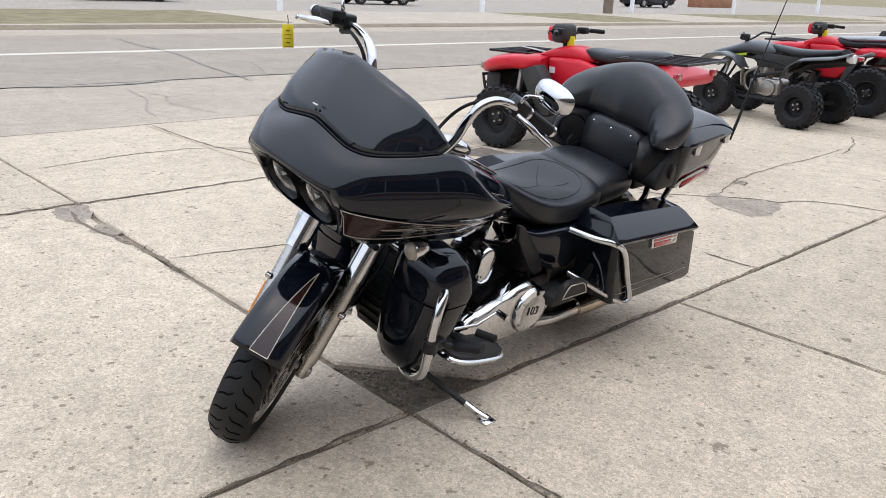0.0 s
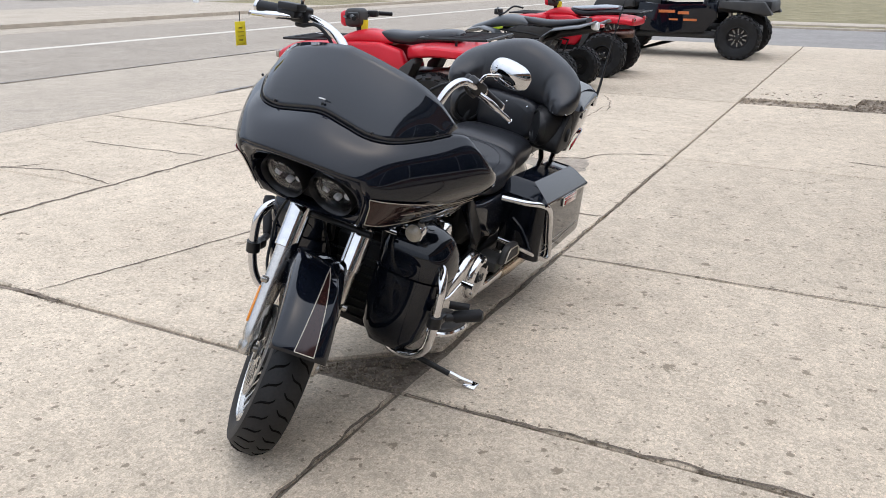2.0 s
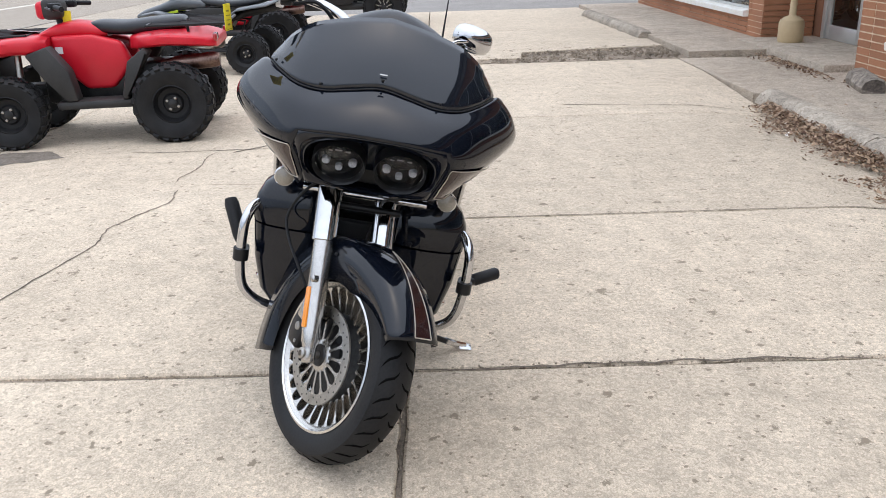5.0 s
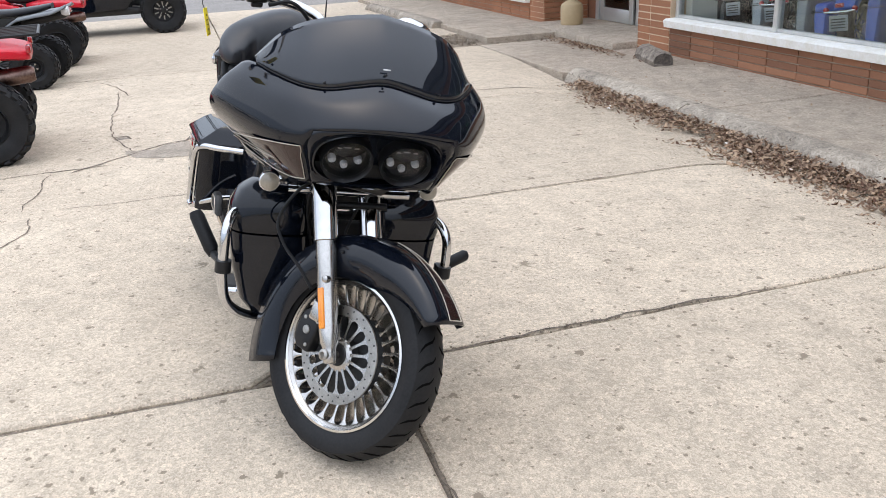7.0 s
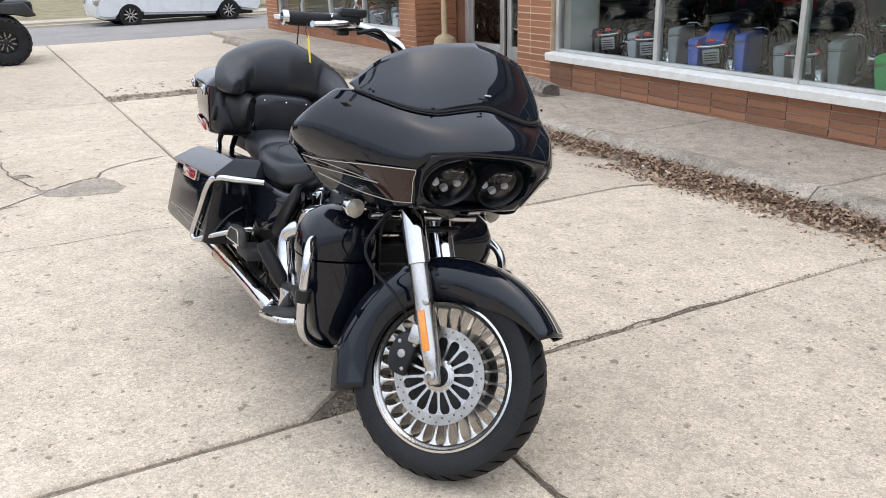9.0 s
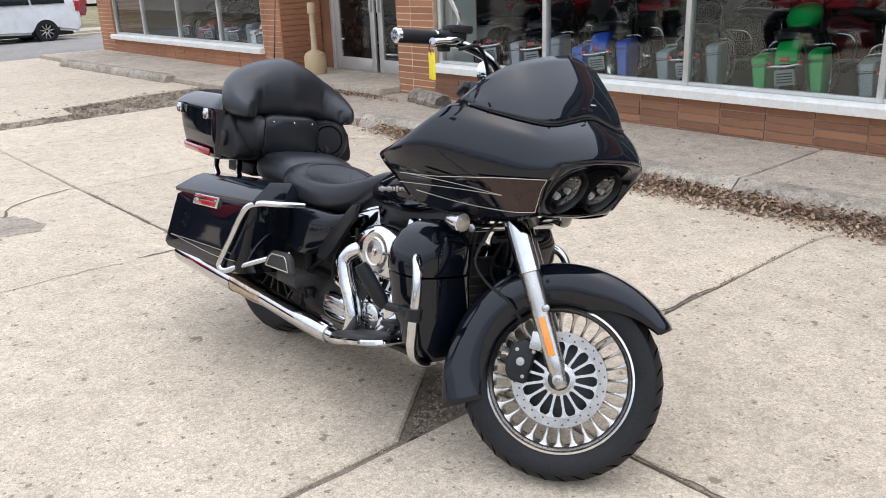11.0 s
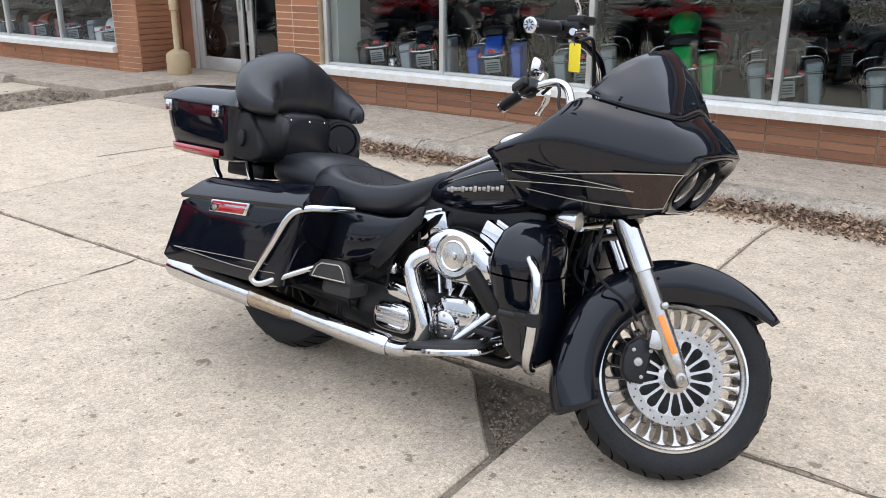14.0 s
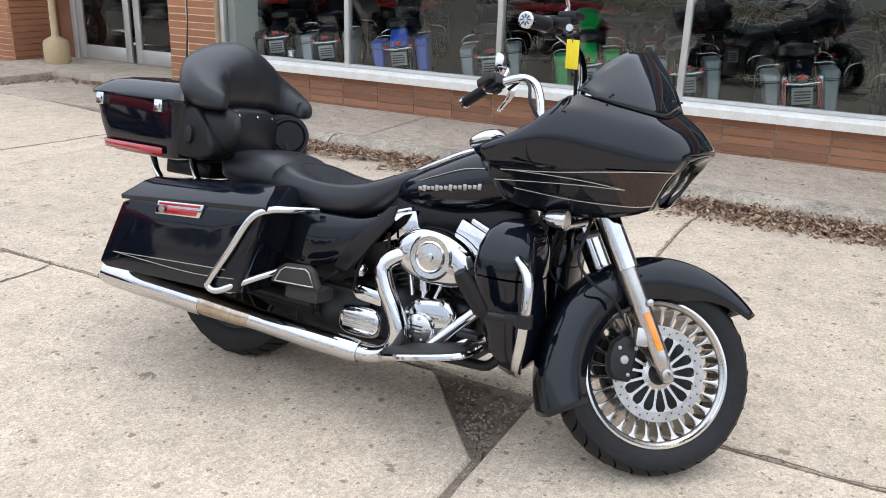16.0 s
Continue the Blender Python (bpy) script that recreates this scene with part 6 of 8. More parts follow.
for s in (1, -1):
    g0, g1 = Vector((0.594, 0.376, 1.228)), Vector((0.662, 0.494, 1.186))
    if s < 0:
        g0, g1 = Vector((0.685, -0.324, 1.219)), Vector((0.757, -0.418, 1.174))
    ax = (g1 - g0).normalized()
    bm = mesh()
    tube(bm, [g0, g0 + ax * 0.01, g1 - ax * 0.012, g1], [0.019, 0.021, 0.021, 0.019], 18)
    grip = part("grip", bm, PLASTIC, hb, "black rubber grip")
    bm = mesh()
    tube(bm, [g1 - ax * 0.006, g1 + ax * 0.006, g1 + ax * 0.010], [0.022, 0.022, 0.017], 20)
    part("grip_cap", bm, CHROME, grip, "chrome end cap")
    bm = mesh()
    tube(bm, [g0 - ax * 0.002, g0 + ax * 0.008], [0.023, 0.023], 18)
    part("grip_collar", bm, CHROME, grip, "chrome inner collar")
    bm = mesh()
    for k in range(8):
        q = 2 * math.pi * k / 8
        e1 = ax.orthogonal().normalized()
        e2 = ax.cross(e1)
        tube(bm, [g1 + ax * 0.0105 + (e1 * math.cos(q) + e2 * math.sin(q)) * 0.006, g1 + ax * 0.0105 + (e1 * math.cos(q) + e2 * math.sin(q)) * 0.015], 0.002, 4)
    part("cap_slots", bm, INK, grip)
    c = g0 - ax * 0.035
    bm = mesh()
    M = Matrix.Translation(c) @ ax.to_track_quat("Y", "Z").to_matrix().to_4x4()
    box(bm, (-0.028, -0.035, -0.026), (0.026, 0.03, 0.026), 0.010, 3, M)
    box(bm, (-0.075 if s > 0 else -0.052, -0.03, -0.012), (-0.026, 0.045, 0.02), 0.008, 2, M)
    box(bm, (-0.012, -0.02, -0.04), (0.016, 0.015, -0.022), 0.006, 2, M)
    part("switch_housing", bm, SATIN, hb, "black switch housing")
    if s > 0:
        bm = mesh()
        box(bm, (-0.085, -0.045, 0.012), (-0.03, 0.035, 0.036), 0.006, 2, M)
        part("reservoir", bm, SATIN, hb, "black fluid reservoir")
    bm = mesh()
    lv = [c + Vector((-0.062, 0.02 * s, -0.002)), c + Vector((-0.058, 0.06 * s, -0.006)), c + Vector((-0.035, 0.12 * s, -0.014)), c + Vector((0.01, 0.20 * s, -0.024)), c + Vector((0.018, 0.215 * s, -0.026))]
    if s > 0:
        lv = [c + Vector(v) for v in ((-0.062, 0.02, -0.004), (-0.066, 0.06, -0.016), (-0.055, 0.105, -0.034), (-0.032, 0.145, -0.052), (-0.03, 0.155, -0.055))]
    if s < 0:
        lv = [c + Vector(v) for v in ((-0.07, -0.01, -0.004), (-0.07, -0.045, -0.012), (-0.062, -0.09, -0.028), (-0.046, -0.145, -0.050), (-0.043, -0.155, -0.054))]
    tube(bm, lv, [0.011, 0.012, 0.009, 0.007, 0.010], 10, 24)
    part("lever", bm, CHROME, hb, "chrome hand lever")
    # mirror
    bm = mesh()
    m0 = c + Vector((-0.03, 0.0, 0.03))
    mc = c + (Vector((0.03, 0.08, 0.15)) if s > 0 else Vector((-0.016, -0.088, 0.092)))
    tube(bm, [m0, m0 + Vector((-0.01, 0.01 * s, 0.03)), m0.lerp(mc, 0.5) + Vector((-0.012, 0, 0.012)), mc + Vector((-0.02, -0.02 * s, -0.01))], [0.007, 0.006, 0.006, 0.005], 8, 16)
    mirror = part("mirror", bm, CHROME, hb, "chrome oval mirror on a curved stem")
    MM = Matrix.Translation(mc) @ Matrix.Rotation(radians(18 * s), 4, "Z")
    bm = mesh()
    rings = []
    for f, h in ((0.15, -0.034), (0.55, -0.030), (0.85, -0.018), (1.0, -0.002), (1.0, 0.003), (0.94, 0.004)):
        rings.append([MM @ Vector((h, a * f, b * f)) for a, b in oval(0.075, 0.047, 32, 2.6)])
    loft(bm, rings)
    part("mirror_shell", bm, CHROME, mirror, angle=60)
    bm = mesh()
    bm.faces.new([bm.verts.new(MM @ Vector((0.0048, a * 0.93, b * 0.93))) for a, b in oval(0.075, 0.047, 32, 2.6)])
    part("mirror_glass", bm, MIRROR, mirror)
    bm = mesh()
    tube(bm, [c + Vector((-0.05, -0.02 * s, -0.02)), c + Vector((-0.09, -0.07 * s, 0.01)), c + Vector((-0.11, -0.14 * s, -0.03)), c + Vector((-0.13, -0.19 * s, -0.12)), Vector((0.40, 0.08 * s, 0.95))], 0.006, 8, 26)
    part("cable", bm, PLASTIC, hb)
tag = thing("price_tag", "yellow plastic hang tag tied to the brake lever", "tag", pose(1.562, 2.494, 1.36, 0, 0, -15))
bm = mesh()
box(bm, (-0.020, -0.0012, -0.098), (0.020, 0.0012, -0.022), 0.001)
part("card", bm, YELLOW, tag)
bm = mesh()
tube(bm, [(0, 0, 0.01), (0.004, 0.006, -0.01), (0, 0, -0.03)], 0.0015, 5)
part("tie", bm, INK, tag)
for k, (w, h) in enumerate(((0.014, 0.005), (0.024, 0.0025), (0.022, 0.002), (0.015, 0.005), (0.024, 0.002))):
    bm = mesh()
    z = -0.042 - 0.013 * k
    for q in (-1,):
        box(bm, (-w / 2, q * 0.0016 - 0.0003, z - h / 2), (w / 2, q * 0.0016 + 0.0003, z + h / 2))
    part("print_bar", bm, PRINT, tag)


# ---- parked quads and the side-by-side: each faces the road, +y ----
def knobby(r, rr, w, n=22):
    bm = mesh()
    k = r - rr
    lathe(bm, [(rr, -w * 0.40), (rr + k * 0.3, -w * 0.5), (rr + k * 0.75, -w * 0.5), (rr + k * 0.95, -w * 0.36), (r - 0.008, 0), (rr + k * 0.95, w * 0.36), (rr + k * 0.75, w * 0.5), (rr + k * 0.3, w * 0.5), (rr, w * 0.40)], (0, 0, 0), "X", 40, closed=True)
    tyre, bm = bm, mesh()
    for i in range(n):
        for j, (x, ang, lean) in enumerate(((-0.40, 0, 14), (-0.16, 0.5, -10), (0.16, 0, 10), (0.40, 0.5, -14))):
            a = 2 * math.pi * (i + ang) / n
            rad = r - (0.012 if abs(x) > 0.3 else 0.002)
            M = Matrix.Rotation(a, 4, "X") @ Matrix.Translation((x * w, 0, rad)) @ Matrix.Rotation(radians(lean), 4, "Z")
            if abs(x) > 0.3:
                M = M @ Matrix.Rotation(radians(30 if x > 0 else -30), 4, "Y")
            box(bm, (-w * 0.11, -r * 0.075, -0.02), (w * 0.11, r * 0.075, 0.008), 0, 1, M)
    return tyre, bm


def add_wheel(parent, name, x, y, r, rr, w, rim_mat, bolts=4, spokes=0):
    tyre, knobs = knobby(r, rr, w)
    o = part(name, tyre, RUBBER, parent, "black knobbly tyre", m=Matrix.Translation((x, y, r)), angle=30)
    tagged(part("tread_knob", knobs, RUBBER, o, smooth=False), kind="stuff")
    s = 1 if x > 0 else -1
    bm = mesh()
    lathe(bm, [(0.0, -w * 0.1 * s), (rr + 0.004, -w * 0.1 * s), (rr + 0.004, w * 0.40 * s), (rr - 0.006, w * 0.42 * s), (rr - 0.015, w * 0.36 * s), (rr * 0.80, w * 0.18 * s), (rr * 0.55, w * 0.16 * s), (rr * 0.45, w * 0.24 * s), (0.0, w * 0.25 * s)], (0, 0, 0), "X", 32)
    part("rim", bm, rim_mat, o, "dark steel rim")
    for k in range(bolts):
        a = 2 * math.pi * k / bolts + 0.5
        bm = mesh()
        lathe(bm, [(0.0, 0.02 * s), (0.011, 0.018 * s), (0.011, 0.0)], (w * 0.235 * s, rr * 0.32 * math.cos(a), rr * 0.32 * math.sin(a)), "X", 8)
        part("wheel_nut", bm, STEEL, o)
    bm = mesh()
    lathe(bm, [(rr * 0.26, w * 0.20 * s), (rr * 0.25, w * 0.30 * s), (rr * 0.16, w * 0.33 * s), (0.0, w * 0.335 * s)], (0, 0, 0), "X", 16)
    part("hub_cap", bm, DARKMET, o)
    for k in range(spokes):
        bm = mesh()
        box(bm, (w * 0.2 * s - 0.012, -0.012, rr * 0.3), (w * 0.2 * s + 0.012, 0.012, rr * 0.93), 0.006, 1, Matrix.Rotation(2 * math.pi * k / spokes, 4, "X"))
        part("rim_spoke", bm, STEEL, o)
    return o


def utility_quad(m, label):
    q = thing("utility_quad", label, "quad bike", m, "parked quads")
    for x in (-0.46, 0.46):
        add_wheel(q, "front_wheel", x, 0.66, 0.287, 0.150, 0.20, PLASTIC)
        add_wheel(q, "rear_wheel", x, -0.63, 0.315, 0.155, 0.26, PLASTIC)
    bm = mesh()
    body(bm, [(1.00, 0, 0.70, 0.22, 0.03), (0.97, 0, 0.715, 0.36, 0.055), (0.82, 0, 0.765, 0.46, 0.075), (0.62, 0, 0.80, 0.49, 0.075), (0.42, 0, 0.80, 0.45, 0.08), (0.33, 0, 0.79, 0.36, 0.07)], 32, 4.0, "Y")
    part("front_fender", bm, RED, q, "red plastic front fender")
    for s in (1, -1):
        bm = mesh()
        prism(bm, [(0.30, 0.80), (0.48, 0.74), (0.36, 0.55), (0.22, 0.36), (0.12, 0.36), (0.16, 0.60)], 0.30 * s, 0.47 * s, "X", 0.02)
        part("mud_guard", bm, MUD, q, "black plastic mud guard")
        bm = mesh()
        prism(bm, [(0.34, 0.86), (0.30, 0.62), (0.10, 0.42), (-0.12, 0.42), (-0.30, 0.62), (-0.22, 0.80), (0.0, 0.86)], 0.12 * s, 0.235 * s, "X", 0.035, 3)
        part("side_panel", bm, RED, q, "red plastic side panel")
        bm = mesh()
        box(bm, (0.22 * s, -0.32, 0.29), (0.46 * s, 0.30, 0.36), 0.025, 2)
        part("footwell", bm, MUD, q, "black plastic footwell")
        bm = mesh()
        prism(bm, [(-0.28, 0.36), (-0.22, 0.36), (-0.30, 0.66), (-0.44, 0.76), (-0.48, 0.72), (-0.36, 0.58)], 0.26 * s, 0.47 * s, "X", 0.02)
        part("mud_guard", bm, MUD, q, "black plastic mud guard")
        bm = mesh()
        tube(bm, [(0.30 * s, 0.60, 0.35), (0.24 * s, 0.60, 0.74)], 0.028, 12)
        part("shock_absorber", bm, STEEL, q)
        bm = mesh()
        tube(bm, [(0.42 * s, 0.63, 0.31), (0.12 * s, 0.50, 0.33)], 0.018, 8)
        tube(bm, [(0.42 * s, 0.63, 0.33), (0.12 * s, 0.76, 0.33)], 0.018, 8)
        part("suspension_arm", bm, SATIN, q)
        bm = mesh()
        box(bm, (0.24 * s, 0.955, 0.70), (0.38 * s, 0.995, 0.77), 0.02, 3)
        part("front_lamp", bm, CLOUDY, q)
    bm = mesh()
    body(bm, [(0.40, 0, 0.855, 0.28, 0.045), (0.30, 0, 0.885, 0.20, 0.06), (0.15, 0, 0.895, 0.16, 0.075), (-0.02, 0, 0.875, 0.15, 0.06), (-0.10, 0, 0.86, 0.12, 0.03)], 28, 2.8, "Y")
    part("tank_cover", bm, RED, q, "red plastic tank cover")
    bm = mesh()
    body(bm, [(-0.30, 0, 0.78, 0.24, 0.06), (-0.42, 0, 0.80, 0.40, 0.065), (-0.62, 0, 0.815, 0.49, 0.06), (-0.86, 0, 0.80, 0.48, 0.055), (-1.00, 0, 0.775, 0.40, 0.045), (-1.02, 0, 0.77, 0.3, 0.03)], 32, 4.0, "Y")
    part("rear_fender", bm, RED, q, "red plastic rear fender")
    bm = mesh()
    body(bm, [(0.05, 0, 0.915, 0.08, 0.03), (-0.05, 0, 0.91, 0.14, 0.055), (-0.25, 0, 0.895, 0.17, 0.06), (-0.50, 0, 0.91, 0.17, 0.065), (-0.70, 0, 0.925, 0.15, 0.055), (-0.75, 0, 0.92, 0.1, 0.03)], 24, 3.0, "Y")
    part("seat", bm, LEATHER, q, "black vinyl seat")
    for y0, y1 in ((0.48, 0.92), (-1.10, -0.48)):
        bm = mesh()
        hx = 0.33 if y0 > 0 else 0.42
        z = 0.878 if y0 > 0 else 0.925
        tube(bm, [(-hx, y0, z), (hx, y0, z), (hx, y1, z), (-hx, y1, z), (-hx, y0, z)], 0.012, 8)
        rack = part("rack", bm, SATIN, q, "black tube luggage rack")
        for x in (-0.27, -0.135, 0.0, 0.135, 0.27):
            bm = mesh()
            tube(bm, [(x, y0, z), (x, y1, z)], 0.010, 6)
            part("rack_bar", bm, SATIN, rack)
        for x in (-0.3, 0.3):
            bm = mesh()
            tube(bm, [(x, (y0 + y1) / 2, z), (x, (y0 + y1) / 2, z - 0.1)], 0.012, 6)
            part("rack_leg", bm, SATIN, rack)
    bm = mesh()
    tube(bm, [(-0.26, 0.90, 0.42), (-0.28, 0.99, 0.50), (-0.30, 1.01, 0.64), (0.30, 1.01, 0.64), (0.28, 0.99, 0.50), (0.26, 0.90, 0.42)], 0.016, 8)
    tube(bm, [(-0.29, 1.0, 0.56), (0.29, 1.0, 0.56)], 0.014, 8)
    part("bumper", bm, SATIN, q, "black tube front bumper")
    bm = mesh()
    box(bm, (-0.30, 0.80, 0.44), (0.30, 0.98, 0.68), 0.04, 2)
    part("grille", bm, MUD, q)
    bm = mesh()
    box(bm, (-0.20, -0.60, 0.30), (0.20, 0.45, 0.62), 0.05, 2)
    box(bm, (-0.10, -0.85, 0.36), (0.10, 0.9, 0.46), 0.03, 2)
    part("engine", bm, DARKMET, q)
    for y in (0.63, -0.63):
        bm = mesh()
        tube(bm, [(-0.42, y, 0.315), (0.42, y, 0.315)], 0.03, 10)
        part("axle", bm, SATIN, q)
    bm = mesh()
    tube(bm, [(-0.30, -0.55, 0.60), (-0.31, -0.70, 0.61), (-0.31, -0.98, 0.63), (-0.31, -1.02, 0.63)], [0.04, 0.065, 0.065, 0.05], 16)
    part("silencer", bm, STAINED, q, "brown-tinged steel silencer")
    bm = mesh()
    tube(bm, [(-0.42, 0.14, 1.08), (-0.30, 0.22, 1.09), (-0.10, 0.30, 1.06), (0.10, 0.30, 1.06), (0.30, 0.22, 1.09), (0.42, 0.14, 1.08)], 0.014, 8, 24)
    hbq = part("handlebar", bm, SATIN, q)
    for s in (1, -1):
        bm = mesh()
        tube(bm, [(0.30 * s, 0.22, 1.09), (0.42 * s, 0.14, 1.08)], 0.021, 10)
        part("grip", bm, PLASTIC, hbq)
        bm = mesh()
        tube(bm, [(0.24 * s, 0.30, 1.09), (0.32 * s, 0.29, 1.09), (0.42 * s, 0.22, 1.08)], 0.008, 6)
        part("lever", bm, SATIN, hbq)
        bm = mesh()
        box(bm, (0.18 * s, 0.20, 1.06), (0.26 * s, 0.30, 1.12), 0.015)
        part("switch_housing", bm, PLASTIC, hbq)
    bm = mesh()
    box(bm, (-0.115, 0.24, 0.98), (0.115, 0.40, 1.15), 0.045, 3)
    pod = part("instrument_pod", bm, MUD, hbq, "black handlebar pod")
    bm = mesh()
    box(bm, (-0.10, 0.36, 0.985), (0.10, 0.45, 1.13), 0.04, 3)
    part("pod_shell", bm, RED, hbq, "red lamp shell")
    bm = mesh()
    tube(bm, [(0, 0.28, 0.88), (0, 0.30, 1.05)], 0.03, 10)
    part("steering_stem", bm, SATIN, q)
    for s in (1, -1):
        bm = mesh()
        box(bm, (0.30 * s, -1.03, 0.79), (0.42 * s, -0.995, 0.85), 0.012)
        part("tail_lamp", bm, REDLENS, q)
    bm = mesh()
    box(bm, (-0.236 - 0.003, 0.24, 0.72), (-0.236, 0.30, 0.775))
    part("warning_label", bm, WHITE, q, "small white label")
    return q


qa = utility_quad(pose(6.28, 4.75, 0, 0, 0, 7), "red utility quad bike with black racks parked on the slabs")
qb = utility_quad(pose(12.0, 4.85, 0, 0, 0, 2), "red utility quad bike with pale wrapped seat between parked machines")
bm = mesh()
body(bm, [(0.0, 0, 0.965, 0.10, 0.02), (-0.2, 0, 0.96, 0.19, 0.035), (-0.5, 0, 0.975, 0.2, 0.04), (-0.72, 0, 0.98, 0.15, 0.02)], 20, 2.5, "Y")
part("seat_wrap", bm, PALE, qb, "pale plastic wrap over the seat")
bm = mesh()
box(bm, (-0.06, 0.40, 0.935), (0.22, 0.75, 0.94), 0, 1, pose(0, 0, 0, 8, 6, 12))
tagged(part("paper_sheet", bm, WHITE, m=pose(6.14, 4.77, -0.105, 0, 0, 7), smooth=False), "loose white paper lying on the quad's front rack", "paper")
for mq, z in ((pose(6.28, 4.75, 0, 0, 0, 7), 1.05), (pose(12.0, 4.85, 0), 1.05)):
    bm = mesh()
    box(bm, (0.05, 0.19, z - 0.10), (0.055, 0.26, z + 0.02), 0.001, 1, mq @ pose(-0.25, 0, 0, 0, 10, 0))
    tagged(part("price_tag", bm, YELLOW), "yellow hang tag on a quad's handlebar", "tag")


def sport_quad(m):
    q = thing("sport_quad", "grey and black sport quad bike with silver engine", "quad bike", m, "parked quads")
    for x in (-0.40, 0.40):
        add_wheel(q, "front_wheel", x, 0.58, 0.265, 0.13, 0.17, PLASTIC)
        add_wheel(q, "rear_wheel", x * 1.1, -0.58, 0.255, 0.12, 0.24, PLASTIC)
    bm = mesh()
    body(bm, [(0.92, 0, 0.70, 0.06, 0.03), (0.80, 0, 0.74, 0.12, 0.05), (0.60, 0, 0.79, 0.16, 0.06), (0.35, 0, 0.85, 0.17, 0.08), (0.10, 0, 0.84, 0.13, 0.07), (0.0, 0, 0.82, 0.10, 0.04)], 24, 2.6, "Y")
    part("tank_cover", bm, GREY, q, "grey plastic tank cover")
    for s in (1, -1):
        bm = mesh()
        rows = []
        for y, z, hw in ((0.93, 0.56, 0.10), (0.86, 0.66, 0.13), (0.72, 0.74, 0.14), (0.55, 0.77, 0.14), (0.38, 0.73, 0.12), (0.28, 0.60, 0.09)):
            rows.append([((0.16 + k * hw * 0.55) * s, y, z + 0.02 * math.sin(math.pi * k / 4)) for k in range(5)])
        sheet(bm, rows)
        thicken(part("front_fender", bm, GREY, q, "grey plastic front fender"), 0.012)
        bm = mesh()
        rows = []
        for y, z, hw in ((-0.22, 0.52, 0.10), (-0.32, 0.68, 0.14), (-0.48, 0.77, 0.17), (-0.68, 0.80, 0.18), (-0.86, 0.82, 0.17), (-1.0, 0.87, 0.12)):
            rows.append([((0.12 + k * hw * 0.5) * s, y, z + 0.03 * math.sin(math.pi * k / 4)) for k in range(5)])
        sheet(bm, rows)
        thicken(part("rear_fender", bm, GREY, q, "grey plastic rear fender"), 0.012)
        bm = mesh()
        prism(bm, [(0.30, 0.74), (0.10, 0.80), (-0.35, 0.78), (-0.60, 0.80), (-0.45, 0.68), (-0.10, 0.64), (0.15, 0.63)], 0.10 * s, 0.13 * s, "X", 0.01, 2)
        part("side_cover", bm, MUD, q, "black plastic side cover")
        bm = mesh()
        lathe(bm, [(0, 0.135 * s), (0.05, 0.135 * s), (0.075, 0.125 * s), (0.085, 0.10 * s)], (0, 0.14, 0.47), "X", 18)
        part("engine_cover", bm, ALLOY, q, "silver round engine cover")
        bm = mesh()
        lathe(bm, [(0, 0.13 * s), (0.035, 0.13 * s), (0.055, 0.12 * s), (0.06, 0.10 * s)], (0, -0.06, 0.42), "X", 14)
        part("engine_cover", bm, STEEL, q)
        bm = mesh()
        tube(bm, [(0.07 * s, 0.20, 0.62), (0.11 * s, 0.34, 0.52), (0.10 * s, 0.30, 0.34), (0.12 * s, 0.0, 0.29)], 0.017, 10, 16)
        part("exhaust_header", bm, STEEL, q)
        bm = mesh()
        box(bm, (0.165 * s, 0.20, 0.80), (0.172 * s, 0.42, 0.83), 0.002, 1, pose(0, 0, 0, -10, 0, 0))
        part("sticker", bm, LIME, q, "lime green sticker bar")
        bm = mesh()
        tube(bm, [(0.36 * s, 0.58, 0.30), (0.12 * s, 0.48, 0.42)], 0.014, 8)
        tube(bm, [(0.36 * s, 0.58, 0.26), (0.12 * s, 0.70, 0.36)], 0.014, 8)
        part("suspension_arm", bm, SATIN, q)
        bm = mesh()
        tube(bm, [(0.28 * s, 0.60, 0.33), (0.15 * s, 0.56, 0.68)], 0.024, 10)
        part("shock_absorber", bm, STEEL, q)
        bm = mesh()
        tube(bm, [(0.14 * s, 0.45, 0.30), (0.36 * s, 0.30, 0.28), (0.38 * s, -0.30, 0.28), (0.14 * s, -0.40, 0.30)], 0.014, 8)
        part("nerf_bar", bm, SATIN, q)
    bm = mesh()
    body(bm, [(0.08, 0, 0.88, 0.07, 0.03), (-0.05, 0, 0.855, 0.11, 0.045), (-0.30, 0, 0.83, 0.13, 0.05), (-0.60, 0, 0.85, 0.13, 0.045), (-0.82, 0, 0.89, 0.11, 0.03)], 22, 2.8, "Y")
    part("seat", bm, LEATHER, q, "black vinyl seat")
    bm = mesh()
    box(bm, (-0.13, -0.15, 0.28), (0.13, 0.28, 0.50), 0.05, 3)
    lathe(bm, [(0, -0.17), (0.09, -0.16), (0.10, -0.1), (0.1, 0.1), (0.09, 0.16), (0, 0.17)], (0, 0.0, 0.38), "X", 20)
    lathe(bm, [(0, 0.46), (0.075, 0.46), (0.085, 0.50), (0.075, 0.54), (0.085, 0.58), (0.075, 0.62), (0.07, 0.7), (0, 0.71)], (0, 0.12, 0), "Z", 16)
    part("engine", bm, STEEL, q, "silver single-cylinder engine")
    bm = mesh()
    for x in (-0.12, 0.12):
        tube(bm, [(x, 0.75, 0.40), (x, 0.30, 0.26), (x, -0.35, 0.28), (x, -0.50, 0.62), (x, -0.05, 0.70), (x, 0.55, 0.75), (x, 0.75, 0.40)], 0.018, 8)
    tube(bm, [(0, -0.30, 0.34), (0, -0.58, 0.255)], 0.04, 8)
    part("frame", bm, SATIN, q)
